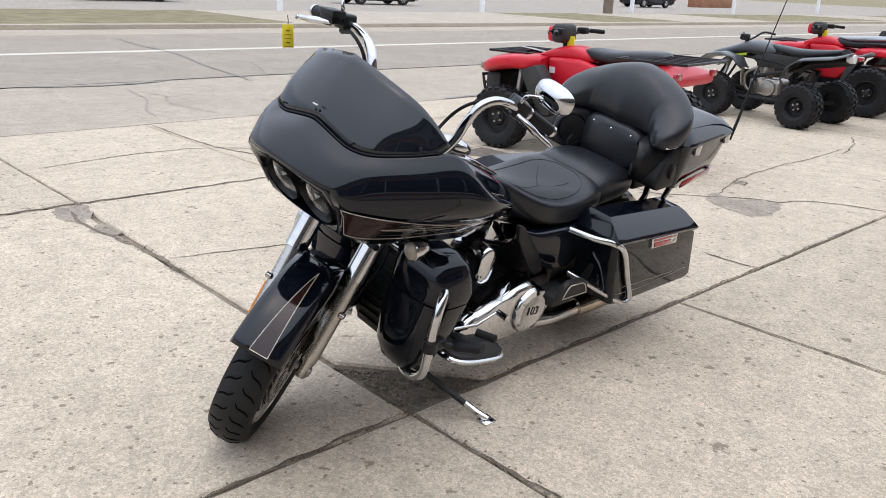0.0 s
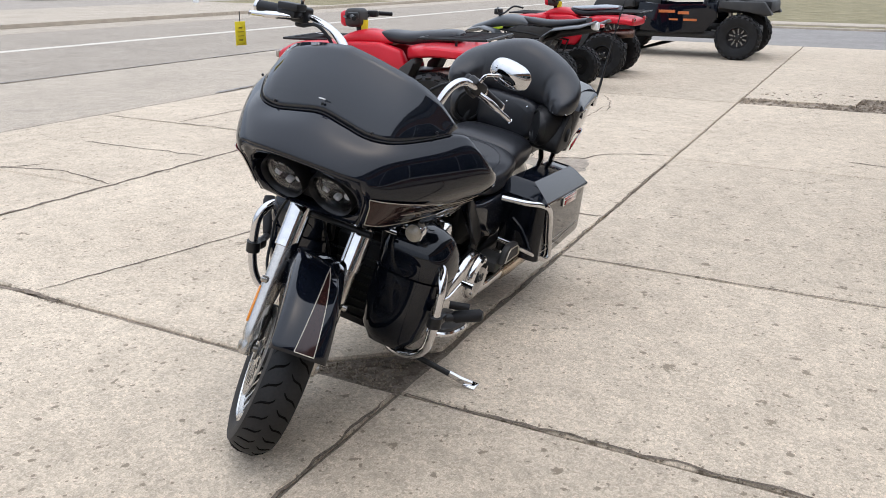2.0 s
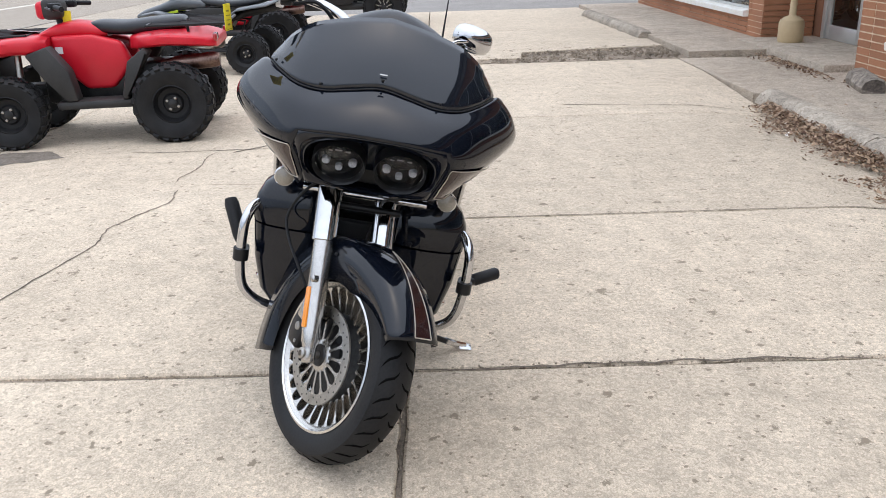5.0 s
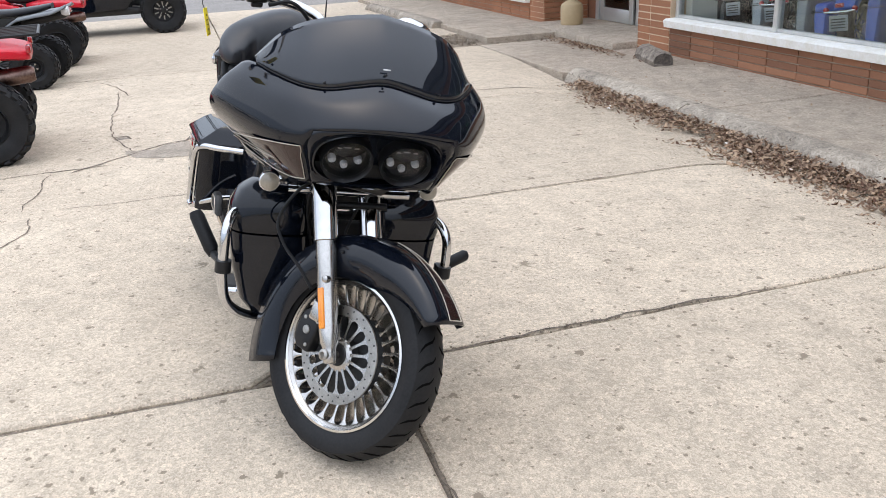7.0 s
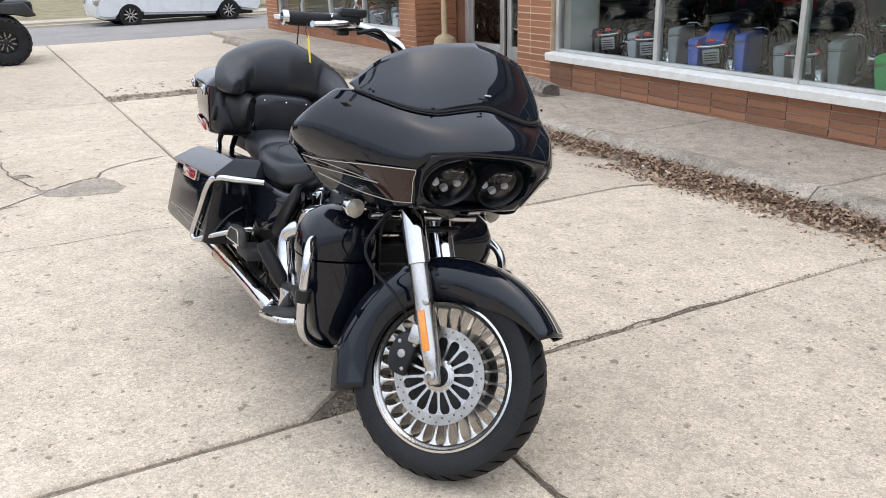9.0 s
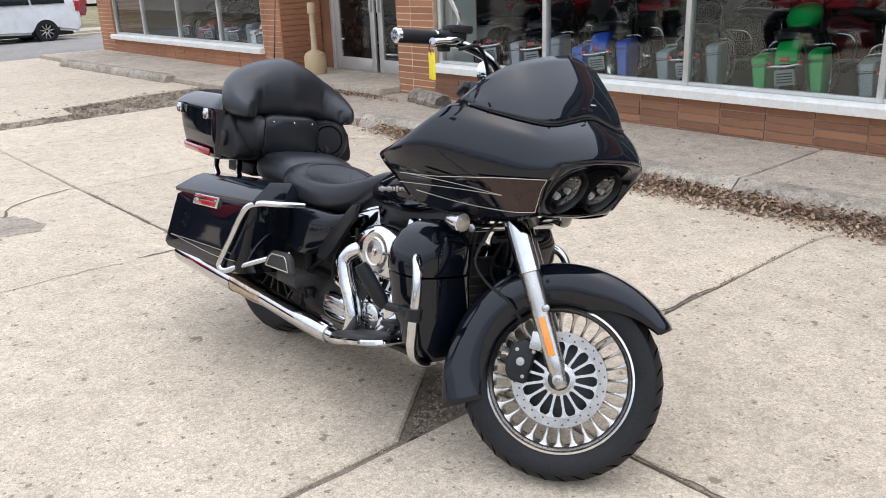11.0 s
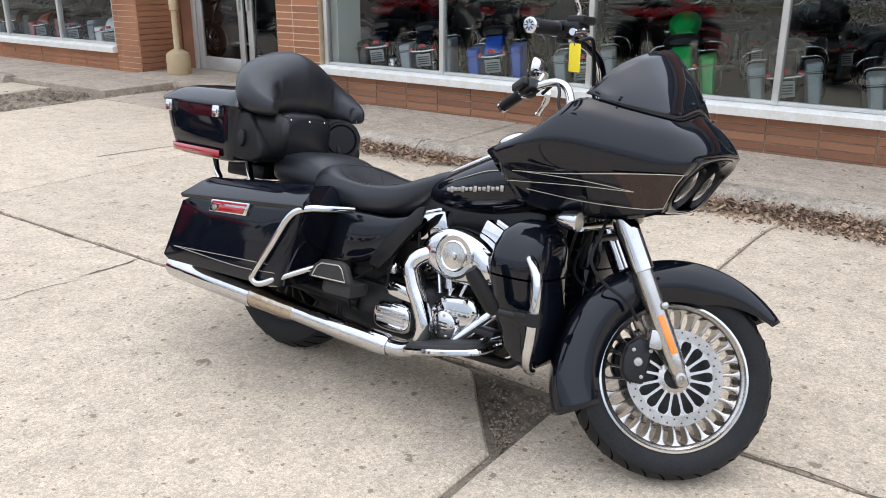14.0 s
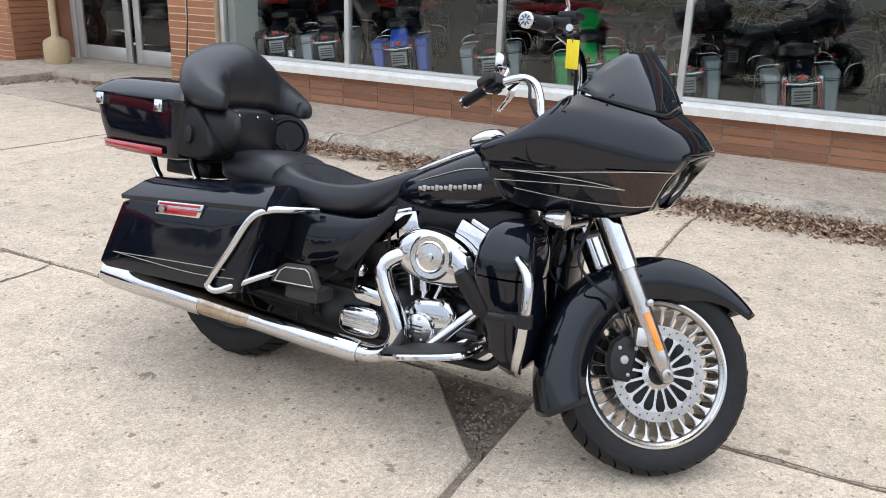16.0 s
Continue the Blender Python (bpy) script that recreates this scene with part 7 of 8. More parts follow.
    bm = mesh()
    tube(bm, [(-0.40, -0.58, 0.255), (0.40, -0.58, 0.255)], 0.022, 10)
    part("axle", bm, STEEL, q)
    bm = mesh()
    tube(bm, [(-0.16, 0.25, 0.5), (-0.2, -0.2, 0.6), (-0.18, -0.45, 0.68), (-0.16, -0.5, 0.72), (-0.14, -0.95, 0.80), (-0.14, -1.0, 0.81)], [0.02, 0.022, 0.03, 0.055, 0.055, 0.04], 14)
    part("silencer", bm, SATIN, q, "black silencer")
    bm = mesh()
    tube(bm, [(-0.38, 0.30, 1.00), (-0.24, 0.38, 1.02), (-0.08, 0.44, 0.94), (0.08, 0.44, 0.94), (0.24, 0.38, 1.02), (0.38, 0.30, 1.00)], 0.013, 8, 24)
    tube(bm, [(0, 0.50, 0.75), (0, 0.45, 0.95)], 0.025, 8)
    box(bm, (-0.05, 0.44, 0.92), (0.05, 0.54, 1.0), 0.02)
    part("handlebar", bm, SATIN, q)
    bm = mesh()
    box(bm, (-0.07, -1.02, 0.80), (0.07, -0.97, 0.85), 0.015)
    part("tail_lamp", bm, REDLENS, q)
    bm = mesh()
    lathe(bm, [(0, -0.05), (0.05, -0.045), (0.055, 0.0), (0.04, 0.04), (0, 0.05)], (-0.20, -0.98, 0.83), "Y", 16)
    part("rear_lamp", bm, WHITE, q)
    return q


sport_quad(pose(10.15, 4.82, 0, 0, 0, -3))


def side_by_side(m):
    q = thing("side_by_side", "black side-by-side off-road buggy with large knobbly tyres", "off-road buggy", m)
    for x in (-0.72, 0.72):
        add_wheel(q, "front_wheel", x, 1.12, 0.385, 0.19, 0.27, SATIN, 5, 10)
        add_wheel(q, "rear_wheel", x, -1.12, 0.385, 0.19, 0.30, SATIN, 5, 10)
    bm = mesh()
    box(bm, (-0.62, -0.75, 0.34), (0.62, 0.85, 0.46), 0.04, 2)
    box(bm, (-0.35, -1.4, 0.40), (0.35, 1.5, 0.56), 0.04, 2)
    part("floor_pan", bm, MUD, q)
    bm = mesh()
    body(bm, [(1.70, 0, 0.72, 0.40, 0.10), (1.60, 0, 0.76, 0.58, 0.16), (1.2, 0, 0.86, 0.68, 0.14), (0.75, 0, 0.95, 0.66, 0.14), (0.6, 0, 0.95, 0.62, 0.12)], 28, 3.6, "Y")
    part("bonnet", bm, PLASTIC, q, "black plastic bonnet")
    bm = mesh()
    box(bm, (-0.66, -1.62, 0.80), (0.66, -0.62, 1.02), 0.06, 2)
    part("cargo_bed", bm, PLASTIC, q, "black cargo bed")
    for s in (1, -1):
        bm = mesh()
        prism(bm, [(0.78, 0.46), (0.70, 0.98), (0.30, 0.90), (-0.45, 0.92), (-0.70, 1.0), (-0.72, 0.70), (-0.50, 0.44), (0.2, 0.42)], 0.64 * s, 0.70 * s, "X", 0.02, 2)
        d = part("door", bm, PAINT, q, "black half door with orange marks")
        for y, z, w, h in ((0.18, 0.80, 0.30, 0.05), (-0.12, 0.78, 0.20, 0.05), (-0.25, 0.66, 0.24, 0.04), (0.05, 0.66, 0.16, 0.03)):
            bm = mesh()
            box(bm, (0.699 * s, y - w / 2, z - h / 2), (0.704 * s, y + w / 2, z + h / 2), 0.001)
            part("sticker", bm, ORANGE, d, "orange marking bar")
        bm = mesh()
        tube(bm, [(0.62 * s, 0.85, 0.98), (0.55 * s, 0.30, 1.72), (0.55 * s, -0.55, 1.78), (0.62 * s, -0.85, 1.0)], 0.025, 10, 24)
        tube(bm, [(0.55 * s, -0.30, 1.78), (0.60 * s, -0.50, 0.9)], 0.022, 8)
        part("roll_bar", bm, SATIN, q)
        bm = mesh()
        prism(bm, [(1.62, 0.72), (1.5, 0.98), (0.8, 1.0), (0.78, 0.85), (1.1, 0.86), (1.45, 0.78)], 0.56 * s, 0.80 * s, "X", 0.03)
        part("wheel_arch", bm, MUD, q)
        bm = mesh()
        prism(bm, [(-1.66, 0.78), (-1.5, 1.0), (-0.75, 1.0), (-0.72, 0.86), (-1.1, 0.88), (-1.5, 0.76)], 0.56 * s, 0.80 * s, "X", 0.03)
        part("wheel_arch", bm, MUD, q)
        bm = mesh()
        tube(bm, [(0.60 * s, -1.12, 0.40), (0.40 * s, -0.6, 0.46)], 0.03, 8)
        tube(bm, [(0.50 * s, -1.02, 0.44), (0.48 * s, -0.85, 0.95)], 0.04, 10)
        part("suspension", bm, STEEL, q)
        bm = mesh()
        body(bm, [(0.48, 0.30 * s, -0.30, 0.22, 0.08), (0.62, 0.30 * s, -0.22, 0.23, 0.26), (0.75, 0.30 * s, -0.40, 0.22, 0.10), (1.15, 0.30 * s, -0.52, 0.2, 0.07), (1.3, 0.30 * s, -0.55, 0.15, 0.05)], 20, 3, "Z")
        part("seat", bm, LEATHER, q)
    bm = mesh()
    box(bm, (-0.55, -0.55, 1.77), (0.55, 0.32, 1.80), 0.01)
    part("roof", bm, PLASTIC, q)
    bm = mesh()
    tube(bm, [(-0.60, -1.05, 1.0), (-0.55, -1.5, 1.15), (0.55, -1.5, 1.15), (0.60, -1.05, 1.0)], 0.02, 8)
    part("rear_bar", bm, SATIN, q)
    bm = mesh()
    lathe(bm, [(0.15, -0.012), (0.165, 0), (0.15, 0.012), (0.14, 0)], (0, 0, 0), "Y", 24, closed=True)
    bmesh.ops.transform(bm, matrix=pose(-0.3, 0.35, 1.08, -35, 0, 0), verts=bm.verts)
    part("steering_wheel", bm, PLASTIC, q)
    return q


side_by_side(pose(15.95, 3.98, 0, 0, 0, 0))


# ---- parked cars, posts and the far side of the road ----
def car(m, name, label, paint, kind="van"):
    """Nose towards +y; origin on the ground below the middle."""
    q = thing(name, label, "car" if kind != "pickup" else "pickup truck", m)
    L, W = (2.5, 0.96) if kind == "van" else (2.75, 0.98) if kind == "pickup" else (2.3, 0.90)
    R = 0.34 if kind != "pickup" else 0.39
    lift = 0.0 if kind != "pickup" else 0.14
    fy, ry = L - 0.95, -L + 1.05
    prof = {"van": [(-L, 0.45), (-L - 0.02, 0.75), (-L + 0.05, 1.05), (-L + 0.30, 1.68), (-L + 0.6, 1.76), (0.4, 1.74), (1.05, 1.45), (1.55, 1.10), (2.15, 0.98), (L - 0.05, 0.82), (L, 0.6), (L - 0.04, 0.32)],
            "pickup": [(-L, 0.6), (-L, 1.15), (-0.75, 1.18), (-0.62, 1.78), (-0.35, 1.86), (0.55, 1.84), (1.20, 1.30), (2.3, 1.2), (L, 1.05), (L, 0.6)],
            "saloon": [(-L, 0.5), (-L, 0.85), (-L + 0.5, 1.0), (-L + 1.0, 1.40), (-0.1, 1.45), (0.75, 1.02), (L - 0.2, 0.82), (L, 0.6), (L - 0.05, 0.3)]}[kind]
    lowz = 0.26 + lift
    sil = prof + [(L - 0.2, lowz), (fy + R + 0.09, lowz)] + [(fy + (R + 0.07) * math.cos(a), R + lift * 0.3 + (R + 0.06) * math.sin(a)) for a in (math.pi * k / 10 for k in range(11))] + [(ry + R + 0.09, lowz)] + [(ry + (R + 0.07) * math.cos(a), R + lift * 0.3 + (R + 0.06) * math.sin(a)) for a in (math.pi * k / 10 for k in range(11))] + [(-L + 0.1, lowz)]
    bm = mesh()

    def half(z):
        return W - 0.02 - max(0, z - 0.95) * 0.19 - max(0, 0.5 - z) * 0.12
    A = [bm.verts.new((half(z), y, z)) for y, z in sil]
    B = [bm.verts.new((-half(z), y, z)) for y, z in sil]
    n = len(sil)
    bm.faces.new(A)
    bm.faces.new(B[::-1])
    for k in range(n):
        bm.faces.new((A[k], B[k], B[(k + 1) % n], A[(k + 1) % n]))
    bmesh.ops.bevel(bm, geom=[e for e in bm.edges if len({v in A for v in e.verts}) == 1 and all(v in A or v in B for v in e.verts)], offset=0.07, segments=3, affect="EDGES")
    bmesh.ops.triangulate(bm, faces=[f for f in bm.faces if len(f.verts) > 4])
    part("body", bm, paint, q, angle=35)
    for s in (1, -1):
        wins = {"van": [[(-2.1, 1.1), (-2.0, 1.60), (-1.15, 1.64), (-1.15, 1.1)], [(-1.08, 1.1), (-1.08, 1.64), (0.05, 1.64), (0.05, 1.1)], [(0.12, 1.1), (0.12, 1.63), (0.45, 1.62), (1.25, 1.12)]],
                "pickup": [[(-0.55, 1.22), (-0.45, 1.72), (0.05, 1.74), (0.05, 1.22)], [(0.12, 1.22), (0.12, 1.74), (0.52, 1.72), (1.05, 1.26)]],
                "saloon": [[(-1.5, 0.98), (-1.15, 1.34), (-0.45, 1.38), (-0.45, 0.98)], [(-0.38, 0.98), (-0.38, 1.38), (-0.1, 1.38), (0.55, 1.0)]]}[kind]
        for w in wins:
            bm = mesh()
            A = [bm.verts.new(((half(z) + 0.004) * s, y, z)) for y, z in w]
            B = [bm.verts.new(((half(z) - 0.02) * s, y, z)) for y, z in w]
            bm.faces.new(A)
            for k in range(len(w)):
                bm.faces.new((A[k], A[(k + 1) % len(w)], B[(k + 1) % len(w)], B[k]))
            part("window", bm, CARGLASS, q, "dark tinted glass", smooth=False)
        bm = mesh()
        z0 = 1.05 if kind != "saloon" else 0.72
        box(bm, ((W - 0.20) * s, -L - 0.03, z0 - 0.20), ((W - 0.015) * s, -L + 0.12, z0 + 0.1), 0.02)
        part("tail_lamp", bm, REDLENS, q, "red tail lamp")
        bm = mesh()
        box(bm, ((W - 0.34) * s, L - 0.22, 0.66 + lift), ((W - 0.04) * s, L + 0.01, 0.82 + lift), 0.03)
        part("head_lamp", bm, CLOUDY, q)
        for y in (fy, ry):
            bm = mesh()
            lathe(bm, [(R * 0.62, (W - 0.23) * s), (R * 0.97, (W - 0.22) * s), (R, (W - 0.18) * s), (R, (W - 0.06) * s), (R * 0.96, (W - 0.02) * s), (R * 0.66, (W - 0.015) * s)], (0, 0, 0), "X", 36, closed=True)
            wh = part("wheel", bm, RUBBER, q, m=Matrix.Translation((0, y, R)))
            bm = mesh()
            lathe(bm, [(0, (W - 0.16) * s), (R * 0.67, (W - 0.16) * s), (R * 0.67, (W - 0.02) * s), (R * 0.60, (W - 0.03) * s), (R * 0.58, (W - 0.10) * s), (0, (W - 0.10) * s)], (0, 0, 0), "X", 28)
            part("wheel_well", bm, DARKMET, wh)
            for k in range(9):
                bm = mesh()
                box(bm, ((W - 0.055) * s, -0.022, 0.03), ((W - 0.03) * s, 0.022, R * 0.62), 0.008, 1, Matrix.Rotation(2 * math.pi * k / 9, 4, "X"))
                part("spoke", bm, ALLOY, wh)
    bm = mesh()
    box(bm, (-W + 0.12, -L + 0.25, 0.20 + lift), (W - 0.12, L - 0.3, 0.36 + lift), 0.03)
    part("underbody", bm, PLASTIC, q)
    return q


car(pose(27.0, -2.35, -0.205, 0, 0, 4), "minivan", "white minivan parked along the far kerb of the side street", WHITE, "van")
car(pose(37.6, -6.0, -0.33, 0, 0, 5), "pickup_truck", "dark red pickup truck parked beyond the grass strip", DKRED, "pickup")
car(pose(28.9, 36.3, -0.02, 0, 0, 82), "saloon_car", "dark grey car parked across the road", GREY, "saloon")
car(pose(57.0, 38.0, -0.02, 0, 0, 84), "saloon_car", "black car parked across the road", PAINT, "saloon")
car(pose(15.2, 36.5, -0.02, 0, 0, -96), "saloon_car", "dark car parked across the road", GREY, "saloon")


def sign_post(x, y, r, h, mat, name, label, cat):
    bm = mesh()
    lathe(bm, [(0, 0), (r * 1.3, 0), (r * 1.3, 0.08), (r, 0.12), (r * 0.92, h - 0.02), (r * 0.8, h), (0, h)], (0, 0, 0), "Z", 16)
    return tagged(part(name, bm, mat, m=pose(x, y, -0.34)), label, cat, "posts across the road")


for x, y in ((17.7, 28.0), (28.2, 27.6), (42.0, 29.0), (52.8, 28.5), (71.6, 31.1), (6.0, 29.2)):
    sign_post(x, y, 0.13, 4.6, WHITE, "white_post", "white painted steel post across the road", "post")
sign_post(38.2, 27.9, 0.27, 9, WOODPOLE, "utility_pole", "brown weathered wooden utility pole across the road", "pole")
bm = mesh()
box(bm, (66, 39.2, -0.17), (72.5, 39.9, 0.7), 0.03)
tagged(part("low_brick_wall", bm, BRICK), "low red brick planter wall across the road", "wall")
# long low buildings that close the far side and the side street
for nm, lo, hi, lab in (("far_store", (20, 74, -0.17), (95, 84, 5.5), "long pale store across the parking lot"), ("far_house", (62, -30, -0.17), (74, -14, 4.6), "pale house far down the side street"), ("far_store", (-60, 70, -0.17), (8, 80, 5.0), "long pale store across the parking lot")):
    b = thing(nm, lab, "building", kind="structure")
    bm = mesh()
    box(bm, lo, hi, 0.05)
    part("wall", bm, SILL, b)
    bm = mesh()
    box(bm, (lo[0] - 0.4, lo[1] - 0.4, hi[2]), (hi[0] + 0.4, hi[1] + 0.4, hi[2] + 0.5), 0.05)
    part("roof", bm, ROOF, b)
    n = int((hi[0] - lo[0]) / 6)
    for k in range(n):
        bm = mesh()
        x = lo[0] + (k + 0.5) * (hi[0] - lo[0]) / n
        yf = lo[1] if lo[1] > 0 else hi[1]
        box(bm, (x - 1.6, yf - 0.05, 0.6), (x + 1.6, yf + 0.05, 2.9), 0.02)
        part("window", bm, CARGLASS, b)

# ---- showroom: touring machines with their tails to the glass ----
def display_bagger(m, mat, label, red_bars=False):
    q = thing("display_motorcycle", label, "motorcycle", m, "motorcycles in the showroom")
    for s in (1, -1):
        bm = mesh()
        rings = []
        for z, y0, y1, x0, x1 in ((0.17, -0.29, 0.25, 0.18, 0.285), (0.19, -0.31, 0.27, 0.175, 0.292), (0.45, -0.26, 0.30, 0.165, 0.315), (0.56, -0.22, 0.30, 0.162, 0.325), (0.58, -0.19, 0.28, 0.172, 0.315)):
            cx, cy, hx, hy = (x0 + x1) / 2, (y0 + y1) / 2, (x1 - x0) / 2, (y1 - y0) / 2
            rings.append([((cx + a) * s, cy + b, z) for a, b in oval(hx, hy, 20, 5)])
        loft(bm, rings)
        part("saddle_bag", bm, mat, q)
        bm = mesh()
        box(bm, (0.161 * s, -0.246, 0.498), (0.3225 * s, -0.21, 0.505))
        box(bm, (0.161 * s, -0.242, 0.515), (0.324 * s, -0.21, 0.519))
        part("bag_seam", bm, INK, q)
        bm = mesh()
        lathe(bm, [(0.036, -0.40), (0.046, -0.40), (0.048, -0.2), (0.046, 0.5), (0.0, 0.5)], (0.25 * s, 0, 0.15), "Y", 14)
        part("silencer", bm, CHROME, q)
        # thin chrome loops, added to give scattered glints behind the glass
        bm = mesh()
        tube(bm, [(0.15 * s, 0.34, 0.60), (0.33 * s, 0.36, 0.58), (0.36 * s, 0.36, 0.40), (0.33 * s, 0.34, 0.20), (0.16 * s, 0.34, 0.20)], 0.006, 8, 18)
        tube(bm, [(0.12 * s, 1.25, 0.62), (0.38 * s, 1.22, 0.58), (0.40 * s, 1.20, 0.36), (0.12 * s, 1.16, 0.20)], 0.008, 8, 18)
        part("glint_bar", bm, CHROME, q)
        if red_bars:
            bm = mesh()
            box(bm, (0.128 * s, -0.355, 0.26), (0.160 * s, -0.335, 0.56), 0.004)
            bar = part("tail_bar", bm, CHROME, q)
            bm = mesh()
            box(bm, (0.134 * s, -0.360, 0.28), (0.154 * s, -0.354, 0.52), 0.002)
            part("bar_lens", bm, REDLENS, bar)
    fender = fender_mesh(0, 0.33, 0.37, 0.10, 200, 30, 0.06, 24)
    bmesh.ops.transform(fender, matrix=Matrix.Rotation(radians(-90), 4, "Z"), verts=fender.verts)
    thicken(part("rear_fender", fender, PAINT if mat == PALE else mat, q), 0.006)
    for nm, x, y, r_rim, w, turn in (("rear_wheel", 0, 0, 0.21, 0.15, 90), ("front_wheel", 0.05, 1.6, 0.23, 0.12, 80)):
        bm = tyre_mesh(0.32, r_rim, w, 32)
        at = Matrix.Translation((x, y, 0.32)) @ Matrix.Rotation(radians(turn), 4, "Z")
        bmesh.ops.transform(bm, matrix=at, verts=bm.verts)
        wheel = part(nm, bm, RUBBER, q)
        bm = mesh()
        lathe(bm, [(r_rim - 0.02, -0.045), (r_rim, -0.05), (r_rim, 0.05), (r_rim - 0.02, 0.045)], (0, 0, 0), "Y", 32, True)
        for k in range(9):
            a = k * math.tau / 9
            tube(bm, [(0.03 * math.cos(a), 0.03, 0.03 * math.sin(a)), ((r_rim - 0.01) * math.cos(a + 0.1), 0.01, (r_rim - 0.01) * math.sin(a + 0.1))], 0.008, 6)
        bmesh.ops.transform(bm, matrix=at, verts=bm.verts)
        part("rim", bm, CHROME, wheel)
    bm = mesh()
    body(bm, [(-0.10, 0, 0.74, 0.10, 0.03), (0.10, 0, 0.74, 0.16, 0.06), (0.40, 0, 0.70, 0.19, 0.06), (0.68, 0, 0.73, 0.10, 0.04)], 20, 2.8, "Y")
    part("seat", bm, LEATHER, q)
    bm = mesh()
    body(bm, [(0.62, 0, 0.76, 0.08, 0.04), (0.80, 0, 0.82, 0.16, 0.10), (1.05, 0, 0.86, 0.16, 0.11), (1.25, 0, 0.86, 0.10, 0.07)], 20, 2.3, "Y")
    part("fuel_tank", bm, GREEN if mat == GREEN else PAINT, q)
    bm = mesh()
    box(bm, (-0.14, 0.55, 0.22), (0.14, 1.1, 0.62), 0.05)
    part("engine", bm, DARKMET, q)
    bm = mesh()
    lathe(bm, [(0, 0.14), (0.09, 0.14), (0.1, 0.17), (0.07, 0.20), (0, 0.21)], (0, 0.85, 0.55), "X", 20)
    tube(bm, [(0.2, 0.9, 0.5), (0.24, 0.7, 0.3), (0.25, 0.5, 0.23)], 0.025, 10)
    tube(bm, [(-0.17, 0.95, 0.30), (-0.20, 0.75, 0.32), (-0.18, 0.55, 0.30)], 0.05, 10)
    part("engine_trim", bm, CHROME, q)
    bm = mesh()
    tube(bm, [(-0.42, 0.82, 1.06), (-0.28, 1.00, 1.13), (-0.12, 1.13, 1.04), (0.12, 1.13, 1.04), (0.28, 1.00, 1.13), (0.42, 0.82, 1.06)], 0.014, 8, 20)
    part("handlebar", bm, CHROME, q)
    for s in (1, -1):
        bm = mesh()
        tube(bm, [(0.12 * s, 1.18, 0.95), (0.11 * s, 1.6, 0.32)], 0.025, 8)
        part("fork_leg", bm, CHROME, q)
        bm = mesh()
        tube(bm, [(0.33 * s, 0.94, 1.12), (0.37 * s, 0.92, 1.19), (0.42 * s, 0.90, 1.25)], 0.006, 6, 8)
        lathe(bm, [(0, -0.012), (0.035, -0.012), (0.048, 0.0), (0.035, 0.02), (0, 0.03)], (0.43 * s, 0.89, 1.26), "Y", 16)
        part("mirror", bm, CHROME, q)
        bm = mesh()
        tube(bm, [(0.36 * s, 0.90, 1.09), (0.43 * s, 0.80, 1.055)], 0.019, 8)
        part("grip", bm, RUBBER, q)
        bm = mesh()
        tube(bm, [(0.30 * s, 1.02, 1.10), (0.38 * s, 0.94, 1.05), (0.46 * s, 0.86, 1.03)], 0.006, 6, 8)
        part("lever", bm, CHROME, q)
        # bright steel line along the cable run, added for one more thin glint
        bm = mesh()
        tube(bm, [(0.28 * s, 1.04, 1.12), (0.20 * s, 1.26, 1.08), (0.12 * s, 1.30, 0.86), (0.10 * s, 1.20, 0.66)], 0.006, 6, 14)
        part("cable", bm, STEEL, q)
    bm = mesh()
    body(bm, [(1.16, 0, 1.00, 0.16, 0.06), (1.30, 0, 1.00, 0.20, 0.11), (1.42, 0, 0.97, 0.15, 0.11), (1.47, 0, 0.96, 0.08, 0.06)], 22, 2.4, "Y")
    part("headlamp_shell", bm, PAINT, q)
    for s in (1, -1):
        bm = mesh()
        bmesh.ops.create_uvsphere(bm, u_segments=12, v_segments=8, radius=0.026, matrix=Matrix.Translation((0.13 * s, -0.36, 0.52)))
        part("turn_signal", bm, REDLENS, q)
    bm = mesh()
    box(bm, (-0.04, -0.385, 0.535), (0.04, -0.36, 0.575), 0.012)
    part("tail_lamp", bm, REDLENS, q)
    bm = mesh()
    tube(bm, [(-0.14, -0.37, 0.505), (-0.05, -0.385, 0.497), (0.05, -0.385, 0.497), (0.14, -0.37, 0.505)], 0.013, 8, 12)
    part("signal_bar", bm, CHROME, q)
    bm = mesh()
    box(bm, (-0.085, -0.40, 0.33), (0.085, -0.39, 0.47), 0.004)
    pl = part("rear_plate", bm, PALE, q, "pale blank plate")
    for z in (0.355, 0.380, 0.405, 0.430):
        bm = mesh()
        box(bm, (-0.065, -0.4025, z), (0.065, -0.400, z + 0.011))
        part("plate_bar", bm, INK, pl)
    return q


def on_stand(x, y, z, a):
    """Standing pose that leans to the machine's left; a turns the tail from straight at the glass."""
    return pose(x, y, z, 0, 0, 180 + a) @ Matrix.Rotation(radians(-7), 4, "Y")


SHOW = [(7.24, -3.62, 22, PAINT, "black"), (6.52, -3.55, 26, PALE, "pale grey"), (5.54, -3.52, 24, BLUE, "blue"), (4.46, -3.54, 22, PALE, "pale grey"), (3.40, -3.52, 18, GREEN, "bright green"), (2.44, -3.54, 15, PALE, "pale grey"), (1.42, -3.52, 10, PALE, "pale grey"), (0.40, -3.55, 14, PAINT, "black"), (-0.62, -3.55, 12, DKRED, "dark red"), (-1.7, -3.55, 13, PAINT, "black")]
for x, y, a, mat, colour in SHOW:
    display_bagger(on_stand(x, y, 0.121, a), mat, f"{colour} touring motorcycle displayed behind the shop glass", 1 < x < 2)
random.seed(21)
